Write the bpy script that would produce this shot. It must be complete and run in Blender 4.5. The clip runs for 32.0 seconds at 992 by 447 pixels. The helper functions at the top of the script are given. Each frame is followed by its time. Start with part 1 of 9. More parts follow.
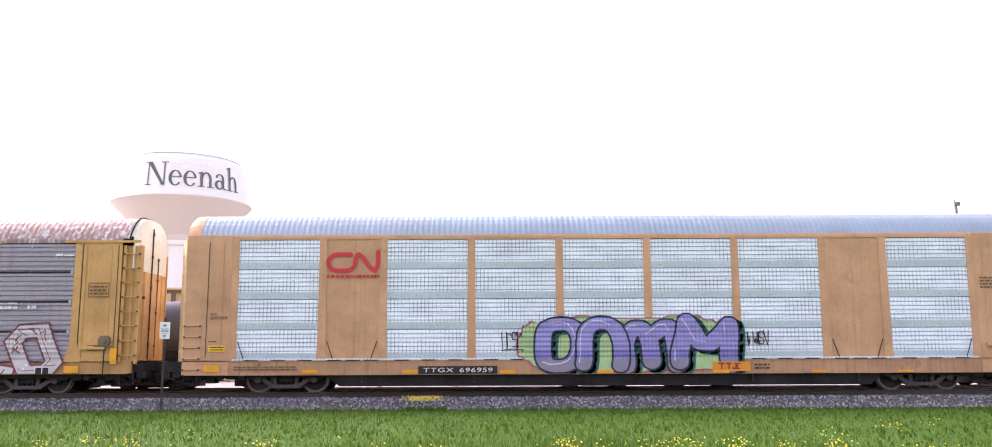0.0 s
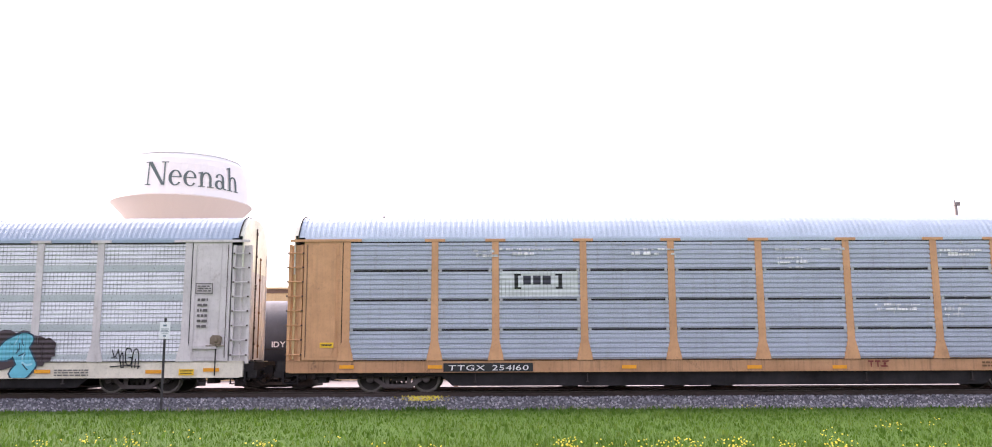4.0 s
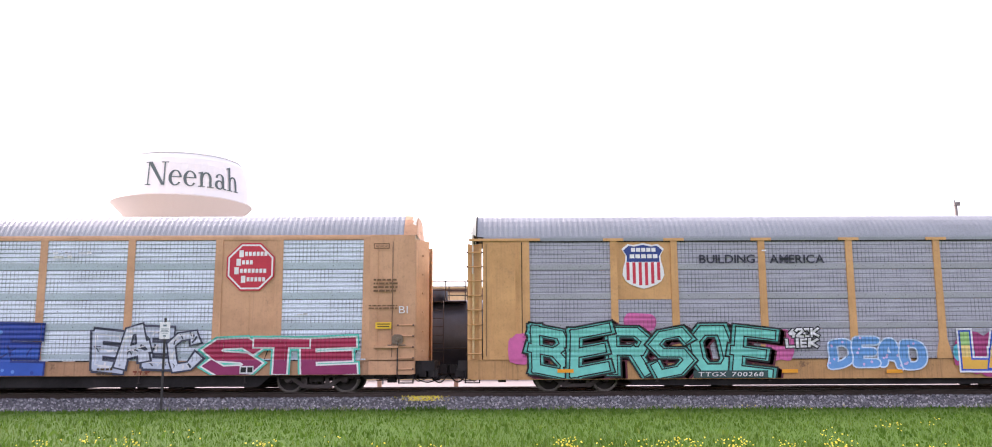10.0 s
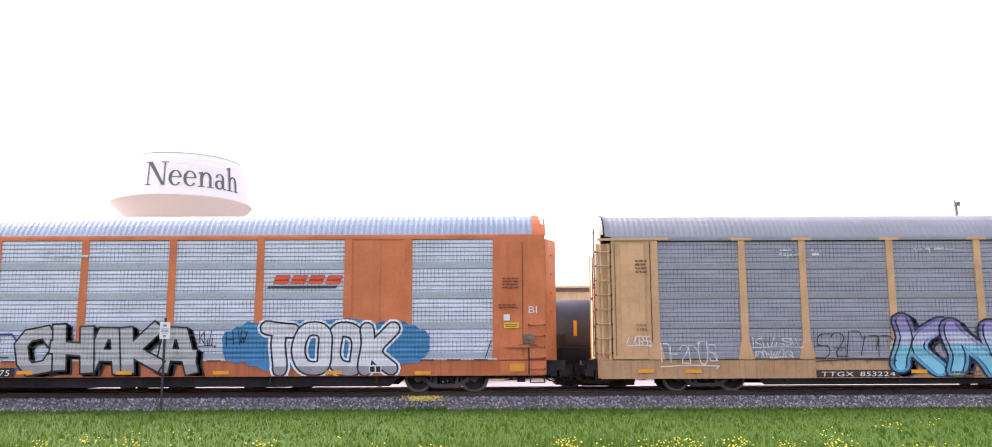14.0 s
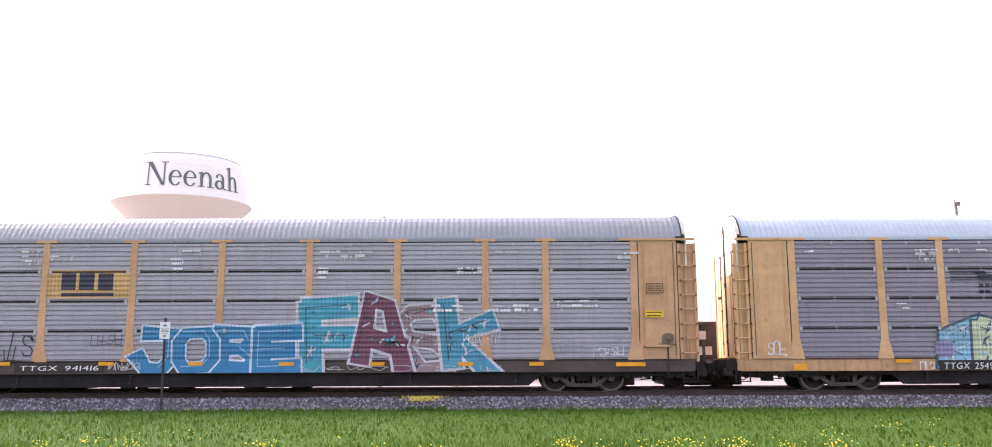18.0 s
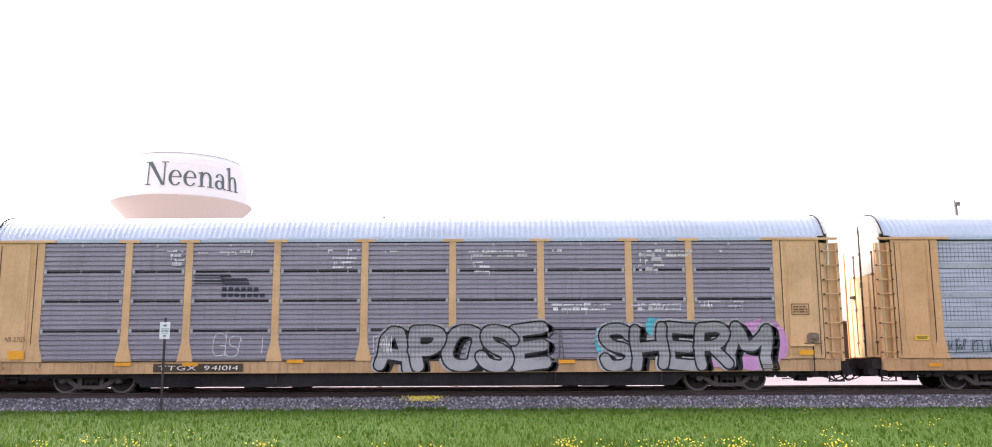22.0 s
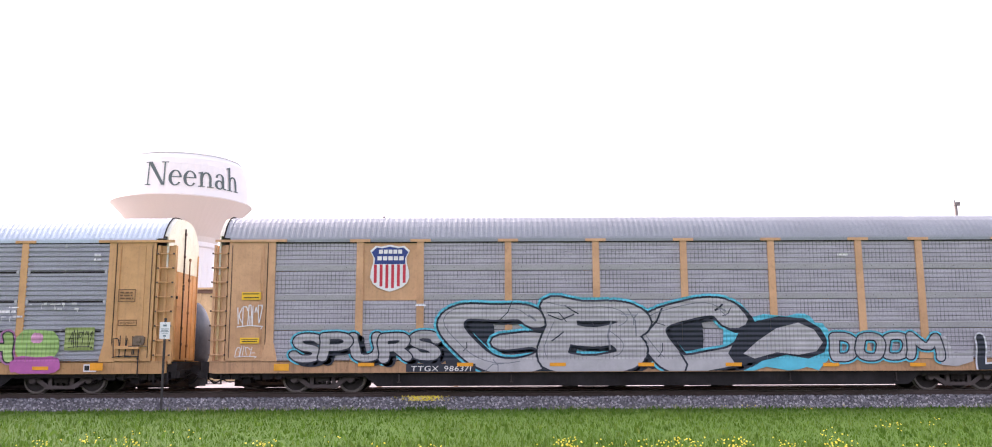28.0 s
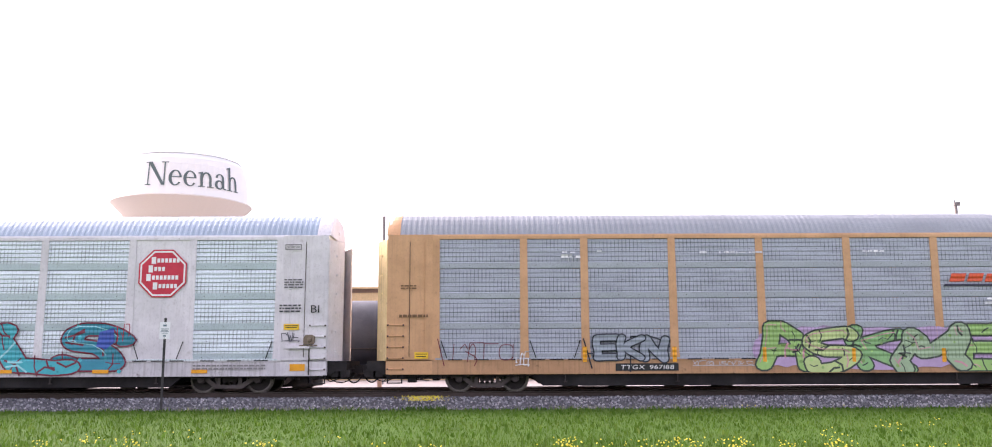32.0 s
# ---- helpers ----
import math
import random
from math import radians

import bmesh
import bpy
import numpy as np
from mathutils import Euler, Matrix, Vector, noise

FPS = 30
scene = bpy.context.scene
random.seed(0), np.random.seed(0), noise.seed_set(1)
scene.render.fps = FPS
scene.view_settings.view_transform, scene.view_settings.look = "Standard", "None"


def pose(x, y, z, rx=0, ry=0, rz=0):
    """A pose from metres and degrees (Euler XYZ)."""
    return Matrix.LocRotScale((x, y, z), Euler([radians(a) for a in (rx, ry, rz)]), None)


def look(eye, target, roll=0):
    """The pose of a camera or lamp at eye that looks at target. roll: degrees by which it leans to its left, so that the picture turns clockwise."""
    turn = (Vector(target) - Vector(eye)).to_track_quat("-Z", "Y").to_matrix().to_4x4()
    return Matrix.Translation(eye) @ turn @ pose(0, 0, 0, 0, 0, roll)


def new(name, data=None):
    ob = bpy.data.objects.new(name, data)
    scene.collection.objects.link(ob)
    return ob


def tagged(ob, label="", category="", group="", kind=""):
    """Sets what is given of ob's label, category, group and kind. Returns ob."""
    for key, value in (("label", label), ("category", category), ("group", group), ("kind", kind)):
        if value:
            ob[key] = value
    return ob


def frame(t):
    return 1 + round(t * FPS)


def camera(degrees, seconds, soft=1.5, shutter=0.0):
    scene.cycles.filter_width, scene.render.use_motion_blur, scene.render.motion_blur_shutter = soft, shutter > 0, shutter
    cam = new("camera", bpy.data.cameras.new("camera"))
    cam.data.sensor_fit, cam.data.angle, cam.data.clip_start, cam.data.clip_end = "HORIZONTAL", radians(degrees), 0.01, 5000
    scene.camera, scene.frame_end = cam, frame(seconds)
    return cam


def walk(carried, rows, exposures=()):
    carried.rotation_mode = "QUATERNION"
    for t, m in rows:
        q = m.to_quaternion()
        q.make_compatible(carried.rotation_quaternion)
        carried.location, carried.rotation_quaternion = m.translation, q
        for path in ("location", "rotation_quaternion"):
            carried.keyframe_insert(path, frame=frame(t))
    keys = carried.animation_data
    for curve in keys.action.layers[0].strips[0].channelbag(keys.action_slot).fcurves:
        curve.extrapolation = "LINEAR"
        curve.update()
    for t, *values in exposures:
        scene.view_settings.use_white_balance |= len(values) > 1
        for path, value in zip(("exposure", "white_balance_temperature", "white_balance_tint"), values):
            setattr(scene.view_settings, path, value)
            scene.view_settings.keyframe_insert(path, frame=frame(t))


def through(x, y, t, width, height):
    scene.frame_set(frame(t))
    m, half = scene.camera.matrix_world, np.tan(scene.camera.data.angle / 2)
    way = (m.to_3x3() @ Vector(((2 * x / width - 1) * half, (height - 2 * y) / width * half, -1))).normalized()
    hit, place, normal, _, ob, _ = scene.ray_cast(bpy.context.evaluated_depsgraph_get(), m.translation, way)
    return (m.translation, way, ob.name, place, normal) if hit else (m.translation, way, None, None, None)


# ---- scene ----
cam = camera(58.5, 32.0, soft=1.0, shutter=0.0)
EYE = (0.0, -27.92, 0.917)
HOLD = pose(*EYE, 90 + 8.91, 0.244, -0.064)
walk(cam, [(0, HOLD), (32, HOLD)], exposures=[(0, 2.2, 6650, 29), (32, 2.2, 6650, 29)])

# ---- light: a hazy bright sky with the sun behind the train ----
SUN_EL, SUN_AZ = 34.0, -58.0          # degrees up, and degrees to the left of straight ahead
world = bpy.data.worlds.new("sky")
scene.world = world
world.use_nodes = True
wn = world.node_tree
wn.nodes.clear()
w_out = wn.nodes.new("ShaderNodeOutputWorld")
w_bg = wn.nodes.new("ShaderNodeBackground")
w_sky = wn.nodes.new("ShaderNodeTexSky")
w_sky.sky_type = "NISHITA"
w_sky.sun_disc = False
w_sky.sun_elevation = radians(SUN_EL)
w_sky.sun_rotation = radians(SUN_AZ)
w_sky.air_density, w_sky.dust_density, w_sky.ozone_density = 1.0, 4.0, 1.0
w_bg.inputs["Strength"].default_value = 0.12
w_haze = wn.nodes.new("ShaderNodeHueSaturation")        # haze takes most of the blue out of the sky
w_haze.inputs["Saturation"].default_value = 0.45
wn.links.new(w_sky.outputs[0], w_haze.inputs["Color"])
wn.links.new(w_haze.outputs[0], w_bg.inputs[0])
wn.links.new(w_bg.outputs[0], w_out.inputs[0])
sun = new("sun", bpy.data.lights.new("sun", "SUN"))
sun.data.energy, sun.data.angle, sun.data.color = 1.1, radians(20), (1.0, 0.93, 0.82)
sd = Vector((math.sin(radians(SUN_AZ)) * math.cos(radians(SUN_EL)), math.cos(radians(SUN_AZ)) * math.cos(radians(SUN_EL)), math.sin(radians(SUN_EL))))
sun.matrix_world = look(sd * 60, (0, 0, 0))

# ---- materials ----
MATS = {}


def nodes_of(name):
    m = bpy.data.materials.new(name)
    m.use_nodes = True
    nt = m.node_tree
    return m, nt, nt.nodes["Principled BSDF"]


def shifted(nt, scale):
    """Object coordinates, moved by a random amount for each object, and scaled."""
    tc, oi = nt.nodes.new("ShaderNodeTexCoord"), nt.nodes.new("ShaderNodeObjectInfo")
    mul = nt.nodes.new("ShaderNodeMath")
    mul.operation, mul.inputs[1].default_value = "MULTIPLY", 37.0
    add = nt.nodes.new("ShaderNodeVectorMath")
    mp = nt.nodes.new("ShaderNodeMapping")
    mp.inputs["Scale"].default_value = scale
    nt.links.new(oi.outputs["Random"], mul.inputs[0])
    nt.links.new(tc.outputs["Object"], add.inputs[0])
    nt.links.new(mul.outputs[0], add.inputs[1])
    nt.links.new(add.outputs[0], mp.inputs[0])
    return mp.outputs[0]


def noise_of(nt, scale, detail=4, rough=0.6, size=1.0):
    n = nt.nodes.new("ShaderNodeTexNoise")
    n.inputs["Scale"].default_value, n.inputs["Detail"].default_value, n.inputs["Roughness"].default_value = size, detail, rough
    nt.links.new(shifted(nt, scale), n.inputs["Vector"])
    return n.outputs["Fac"]


def ramp(nt, fac, stops):
    r = nt.nodes.new("ShaderNodeValToRGB")
    els = r.color_ramp.elements
    while len(els) < len(stops):
        els.new(0.5)
    for e, (p, v) in zip(els, stops):
        e.position = p
        e.color = (v, v, v, 1) if isinstance(v, (int, float)) else (*v, 1)
    nt.links.new(fac, r.inputs[0])
    return r.outputs[0]


def mixed(nt, fac, a, b, how="MIX"):
    m = nt.nodes.new("ShaderNodeMix")
    m.data_type, m.blend_type = "RGBA", how
    for sock, v in ((m.inputs[0], fac), (m.inputs[6], a), (m.inputs[7], b)):
        if isinstance(v, (int, float)):
            sock.default_value = v
        elif isinstance(v, tuple):
            sock.default_value = (*v, 1)
        else:
            nt.links.new(v, sock)
    return m.outputs[2]


def bump(nt, bsdf, height, strength, distance=0.02):
    b = nt.nodes.new("ShaderNodeBump")
    b.inputs["Strength"].default_value, b.inputs["Distance"].default_value = strength, distance
    nt.links.new(height, b.inputs["Height"])
    nt.links.new(b.outputs[0], bsdf.inputs["Normal"])


def paint(name, col, rough=0.55, metal=0.0, dirt=(0.10, 0.075, 0.055), amount=0.16, streak=0.14, relief=0.12):
    """Weathered paint or metal: cloudy fading, dirt that runs down in streaks, fine grain."""
    if name in MATS:
        return MATS[name]
    m, nt, b = nodes_of(name)
    cloud = ramp(nt, noise_of(nt, (0.7, 0.7, 0.9), 5, 0.65), [(0.38, 0.0), (0.72, 1.0)])
    runs = ramp(nt, noise_of(nt, (9, 9, 0.35), 4, 0.7), [(0.5, 0.0), (0.78, 1.0)])
    grain = noise_of(nt, (30, 30, 30), 3)
    pale = tuple(min(1, c * 1.13 + 0.012) for c in col)
    deep = tuple(c * 0.86 for c in col)
    c1 = mixed(nt, cloud, pale, deep)
    f1 = nt.nodes.new("ShaderNodeMath")
    f1.operation, f1.inputs[1].default_value = "MULTIPLY", streak
    nt.links.new(runs, f1.inputs[0])
    c2 = mixed(nt, f1.outputs[0], c1, dirt)
    spots = ramp(nt, noise_of(nt, (3.1, 3.1, 2.3), 6, 0.72), [(0.60, 0.0), (0.70, 1.0)])
    f2 = nt.nodes.new("ShaderNodeMath")
    f2.operation, f2.inputs[1].default_value = "MULTIPLY", amount
    nt.links.new(spots, f2.inputs[0])
    c3 = mixed(nt, f2.outputs[0], c2, dirt)
    speck = ramp(nt, noise_of(nt, (16, 16, 12), 4, 0.75), [(0.28, 0.78), (0.44, 1.0), (0.75, 1.05)])
    c3 = mixed(nt, 1.0, c3, speck, "MULTIPLY")
    chips = ramp(nt, noise_of(nt, (7.3, 7.3, 5.1), 5, 0.7), [(0.70, 0.0), (0.74, 0.6)])
    c3 = mixed(nt, chips, c3, (0.11, 0.055, 0.03))
    nt.links.new(c3, b.inputs["Base Color"])
    b.inputs["Metallic"].default_value = metal
    nt.links.new(ramp(nt, cloud, [(0.0, rough - 0.08), (1.0, min(1, rough + 0.15))]), b.inputs["Roughness"])
    if relief:
        bump(nt, b, grain, relief, 0.01)
    MATS[name] = m
    return m


def sheet(name, col, weave=0.35, rough=0.5, metal=0.25, rust=0.12, dirt=(0.13, 0.12, 0.115), band_tint=None):
    """Side sheeting: galvanised steel with faint upright and level lines of punched holes, and rust runs."""
    if name in MATS:
        return MATS[name]
    m, nt, b = nodes_of(name)
    cloud = ramp(nt, noise_of(nt, (0.5, 0.5, 1.1), 5, 0.65), [(0.35, 0.0), (0.7, 1.0)])
    c1 = mixed(nt, cloud, tuple(min(1, c * 1.08) for c in col), tuple(c * 0.9 for c in col))
    wave = nt.nodes.new("ShaderNodeTexWave")
    wave.bands_direction, wave.wave_profile = "X", "SIN"
    wave.inputs["Scale"].default_value, wave.inputs["Distortion"].default_value, wave.inputs["Detail"].default_value = 2.6, 1.1, 1.0
    nt.links.new(shifted(nt, (1, 0, 0.02)), wave.inputs["Vector"])
    rods = ramp(nt, wave.outputs["Fac"], [(0.78, 0.0), (0.95, 1.0)])
    gaps = ramp(nt, noise_of(nt, (1.3, 0, 1.9), 3, 0.6), [(0.40, 0.05), (0.60, 1.0)])
    up = mixed(nt, 1.0, rods, gaps, "MULTIPLY")
    lev = ramp(nt, noise_of(nt, (0.6, 0, 17), 2, 0.5), [(0.46, 0.0), (0.60, 1.0)])
    wv = mixed(nt, 0.28, up, lev, "ADD")
    f = nt.nodes.new("ShaderNodeMath")
    f.operation, f.inputs[1].default_value = "MULTIPLY", weave
    nt.links.new(wv, f.inputs[0])
    if weave:
        tc, sx, gt = nt.nodes.new("ShaderNodeTexCoord"), nt.nodes.new("ShaderNodeSeparateXYZ"), nt.nodes.new("ShaderNodeMath")
        gt.operation, gt.inputs[1].default_value = "GREATER_THAN", 0.21        # the flat band at each sheet's foot has no holes
        nt.links.new(tc.outputs["Object"], sx.inputs[0])
        nt.links.new(sx.outputs[2], gt.inputs[0])
        f3 = nt.nodes.new("ShaderNodeMath")
        f3.operation = "MULTIPLY"
        nt.links.new(f.outputs[0], f3.inputs[0])
        nt.links.new(gt.outputs[0], f3.inputs[1])
        f = f3
        if band_tint:
            c1 = mixed(nt, 1.0, c1, mixed(nt, gt.outputs[0], band_tint, (1.0, 1.0, 1.0)), "MULTIPLY")
    c2 = mixed(nt, f.outputs[0], c1, tuple(c * 0.26 for c in col))
    speck = ramp(nt, noise_of(nt, (34, 34, 26), 2, 0.6), [(0.34, 0.80), (0.5, 1.0), (0.72, 1.08)])
    c2 = mixed(nt, 1.0, c2, speck, "MULTIPLY")
    runs = ramp(nt, noise_of(nt, (6.5, 6.5, 0.20), 5, 0.75), [(0.53, 0.0), (0.74, 1.0)] if rust < 0.6 else [(0.38, 0.0), (0.50, 1.0)])
    f2 = nt.nodes.new("ShaderNodeMath")
    f2.operation, f2.inputs[1].default_value = "MULTIPLY", rust
    nt.links.new(runs, f2.inputs[0])
    c3 = mixed(nt, f2.outputs[0], c2, dirt if rust < 0.2 else (0.16, 0.075, 0.045) if rust < 0.6 else (0.24, 0.12, 0.10))
    nt.links.new(c3, b.inputs["Base Color"])
    b.inputs["Metallic"].default_value, b.inputs["Roughness"].default_value = metal, rough
    bump(nt, b, noise_of(nt, (20, 20, 20), 3), 0.15, 0.006)
    MATS[name] = m
    return m


def plain(name, col, rough=0.6, metal=0.0, vary=0.12, size=4.0):
    if name in MATS:
        return MATS[name]
    m, nt, b = nodes_of(name)
    n = noise_of(nt, (size, size, size), 5, 0.65)
    c = mixed(nt, n, tuple(max(0, v * (1 - 1.6 * vary)) for v in col), tuple(min(1, v * (1 + 1.6 * vary)) for v in col))
    nt.links.new(c, b.inputs["Base Color"])
    b.inputs["Roughness"].default_value, b.inputs["Metallic"].default_value = rough, metal
    MATS[name] = m
    return m


def spray(col, ribs=True, rough=0.5):
    """Spray paint on the sheets: a little uneven, so that the metal's streaks show through."""
    key = ("spray_%02x%02x%02x" if ribs else "decal_%02x%02x%02x") % tuple(int(255 * min(1, c)) for c in col)
    if key in MATS:
        return MATS[key]
    m, nt, b = nodes_of(key)
    lev = ramp(nt, noise_of(nt, (0.5, 0.5, 13), 3, 0.6), [(0.42, 1.0), (0.66, 0.74)])
    blot = ramp(nt, noise_of(nt, (2.4, 2.4, 2.4), 5, 0.7), [(0.35, 1.08), (0.72, 0.84)])
    c = mixed(nt, 1.0, mixed(nt, 1.0, tuple(col), lev, "MULTIPLY") if ribs else tuple(col), blot, "MULTIPLY")
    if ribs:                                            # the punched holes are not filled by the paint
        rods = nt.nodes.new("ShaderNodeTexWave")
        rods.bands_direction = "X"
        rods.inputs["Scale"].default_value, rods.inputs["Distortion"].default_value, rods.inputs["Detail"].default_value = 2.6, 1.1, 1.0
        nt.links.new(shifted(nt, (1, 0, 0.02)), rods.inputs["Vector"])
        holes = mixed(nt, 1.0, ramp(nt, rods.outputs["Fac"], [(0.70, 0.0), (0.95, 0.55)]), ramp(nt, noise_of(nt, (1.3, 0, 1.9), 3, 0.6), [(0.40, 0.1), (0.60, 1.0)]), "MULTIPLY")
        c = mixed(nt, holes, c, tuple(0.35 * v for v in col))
    nt.links.new(c, b.inputs["Base Color"])
    b.inputs["Roughness"].default_value = rough
    tc, wave = nt.nodes.new("ShaderNodeTexCoord"), nt.nodes.new("ShaderNodeTexWave")
    wave.bands_direction, wave.inputs["Scale"].default_value = "Z", 2.08        # the ribs of the sheets under the paint
    nt.links.new(tc.outputs["Object"], wave.inputs["Vector"])
    if ribs:
        bump(nt, b, wave.outputs["Fac"], 0.55, 0.03)
    MATS[key] = m
    return m


def srgb(r, g, b_):
    return tuple((v / 255 / 12.92) if v / 255 <= 0.04045 else ((v / 255 + 0.055) / 1.055) ** 2.4 for v in (r, g, b_))


BLACK = paint("black_underframe", (0.016, 0.014, 0.015), 0.8, dirt=(0.07, 0.05, 0.04))
STEEL = paint("dark_steel", (0.036, 0.030, 0.029), 0.65, 0.1, dirt=(0.09, 0.055, 0.04))
TREAD = plain("worn_tread", (0.30, 0.28, 0.27), 0.35, 0.9)
RAILM = plain("rail_steel", (0.085, 0.066, 0.060), 0.55, 0.3, 0.25)
GALV = sheet("galvanised", (0.55, 0.57, 0.60), 0.0, 0.4, 0.6, 0.06)
GRIME = paint("greasy_black", (0.02, 0.017, 0.018), 0.7, 0.1, dirt=(0.06, 0.042, 0.034), amount=0.5, streak=0.3)
RUSTY = paint("rusty_fold", (0.20, 0.095, 0.05), 0.85, dirt=(0.08, 0.045, 0.03), amount=0.5)
GEAR = paint("worn_gear_case", (0.17, 0.125, 0.085), 0.7, dirt=(0.05, 0.038, 0.03), amount=0.8, streak=0.5)
CAST = paint("dusty_cast_steel", (0.085, 0.068, 0.066), 0.8, 0.0, dirt=(0.16, 0.12, 0.10), amount=0.5)
RIM = plain("worn_wheel_rim", (0.17, 0.15, 0.14), 0.45, 0.5, 0.2)
CLIP = plain("clip_zinc", (0.42, 0.43, 0.44), 0.5, 0.3)
BAR = paint("rusty_brown_bar", (0.055, 0.03, 0.022), 0.6, dirt=(0.12, 0.06, 0.03), amount=0.5)
for dull in (BLACK, GRIME, STEEL, RAILM):           # oily dust takes the gloss off
    dull.node_tree.nodes["Principled BSDF"].inputs["Specular IOR Level"].default_value = 0.15

# ---- mesh helpers ----
CACHE = {}
BUILD = {"kind": ""}                    # the kind of car that is being built


def box(bm, x0, x1, y0, y1, z0, z1):
    v = [bm.verts.new((x, y, z)) for z in (z0, z1) for y in (y0, y1) for x in (x0, x1)]
    for a, b, c, d in ((0, 2, 3, 1), (4, 5, 7, 6), (0, 1, 5, 4), (2, 6, 7, 3), (0, 4, 6, 2), (1, 3, 7, 5)):
        bm.faces.new((v[a], v[b], v[c], v[d]))


def prism(bm, pts, axis, a0, a1):
    """A closed outline of (p, q) pairs drawn out along an axis: 'x' takes (y, z), 'y' takes (x, z), 'z' takes (x, y)."""
    def at(p, q, a):
        return {"x": (a, p, q), "y": (p, a, q), "z": (p, q, a)}[axis]
    lo = [bm.verts.new(at(p, q, a0)) for p, q in pts]
    hi = [bm.verts.new(at(p, q, a1)) for p, q in pts]
    n = len(pts)
    bm.faces.new(lo[::-1])
    bm.faces.new(hi)
    for i in range(n):
        bm.faces.new((lo[i], lo[(i + 1) % n], hi[(i + 1) % n], hi[i]))


def tube(bm, p, q, r, n=8):
    """A round bar from p to q."""
    p, q = Vector(p), Vector(q)
    rot = (q - p).to_track_quat("Z", "Y").to_matrix()
    rings = []
    for c in (p, q):
        rings.append([bm.verts.new(c + rot @ Vector((r * math.cos(2 * math.pi * i / n), r * math.sin(2 * math.pi * i / n), 0))) for i in range(n)])
    for i in range(n):
        bm.faces.new((rings[0][i], rings[0][(i + 1) % n], rings[1][(i + 1) % n], rings[1][i]))
    bm.faces.new(rings[0][::-1])
    bm.faces.new(rings[1])


def lathe(bm, profile, n=24, axis="y", centre=(0, 0, 0)):
    """A closed outline of (radius, along) turned round an axis."""
    rows = []
    for r, a in profile:
        ring = []
        for i in range(n):
            w = 2 * math.pi * i / n
            c, s = r * math.cos(w), r * math.sin(w)
            p = {"y": (c, a, s), "z": (c, s, a), "x": (a, c, s)}[axis]
            ring.append(bm.verts.new(Vector(p) + Vector(centre)))
        rows.append(ring)
    for a, b in zip(rows, rows[1:]):
        for i in range(n):
            bm.faces.new((a[i], a[(i + 1) % n], b[(i + 1) % n], b[i]))
    bm.faces.new(rows[0][::-1])
    bm.faces.new(rows[-1])


def to_mesh(name, bm, material, smooth=False):
    bmesh.ops.recalc_face_normals(bm, faces=bm.faces)
    me = bpy.data.meshes.new(name)
    bm.to_mesh(me)
    bm.free()
    me.materials.append(material)
    if smooth:
        me.polygons.foreach_set("use_smooth", [True] * len(me.polygons))
    return me


def made(name, build, material, smooth=False):
    """A mesh built once for each name and material, and shared from then on."""
    key = (name, material.name, BUILD["kind"])
    if key not in CACHE:
        bm = bmesh.new()
        build(bm)
        CACHE[key] = to_mesh(name, bm, material, smooth)
    return CACHE[key]


def part(name, bm, material, parent, label="", at=(0, 0, 0), turn=None, smooth=False):
    """One mesh object under a thing or a part; bm may be a bmesh or a shared mesh."""
    me = bm if isinstance(bm, bpy.types.Mesh) else to_mesh(name, bm, material, smooth)
    ob = new(name, me)
    ob.parent = parent
    ob.location = at
    if turn:
        ob.rotation_euler = [radians(a) for a in turn]
    if label:
        ob["label"] = label
    return ob


def empty(name, at, label, category, group="", kind=""):
    ob = new(name)
    ob.location = at
    return tagged(ob, label, category, group, kind)


def thing(name, bm, material, label, category="", group="", kind="", at=(0, 0, 0), smooth=False):
    me = bm if isinstance(bm, bpy.types.Mesh) else to_mesh(name, bm, material, smooth)
    ob = new(name, me)
    ob.location = at
    return tagged(ob, label, category, group, kind)


# ---- ground ----
TRACK = 1.55                            # the near track's centre line
FAR = 5.75                              # the second track's centre line
SOIL = plain("grassy_soil", (0.050, 0.102, 0.016), 0.95, 0, 0.22, 1.3)
SOIL.node_tree.nodes["Principled BSDF"].inputs["Specular IOR Level"].default_value = 0.1
LOT = plain("pale_gravel_lot", (0.23, 0.20, 0.195), 0.9, 0, 0.10, 0.6)


def strip(name, rows, material, label, x0=-640, x1=640, step=40):
    """A long sheet that follows a profile of (y, z) along the track."""
    xs = [x0 + i * (x1 - x0) / step for i in range(step + 1)]
    bm = bmesh.new()
    grid = [[bm.verts.new((x, y, z)) for y, z in rows] for x in xs]
    for a, b in zip(grid, grid[1:]):
        for i in range(len(rows) - 1):
            bm.faces.new((a[i], b[i], b[i + 1], a[i + 1]))
    return thing(name, bm, material, label, kind="structure")


bm = bmesh.new()
box(bm, -4500, 4500, -4500, 4500, -2.0, -0.62)
thing("ground", bm, SOIL, "flat grassy ground that reaches the horizon", kind="structure")
strip("verge", [(-60, -0.5), (-20, -0.5), (-8, -0.46), (-2.6, -0.42), (-1.2, -0.46), (-0.6, -0.60)], SOIL, "grass verge in front of the railway line")
strip("ballast_bed", [(-2.0, -0.47), (-1.3, -0.385), (-0.35, -0.215), (0.3, -0.19), (8.6, -0.19), (9.6, -0.40), (10.5, -0.62)],
      plain("dark_ballast", (0.075, 0.074, 0.082), 0.95, 0, 0.35, 14), "grey crushed stone ballast under both tracks")
strip("backdrop_lot", [(10.2, -0.45), (60, -0.45), (300, -0.45)], LOT, "pale gravel yard behind the railway tracks", -900, 900, 10)

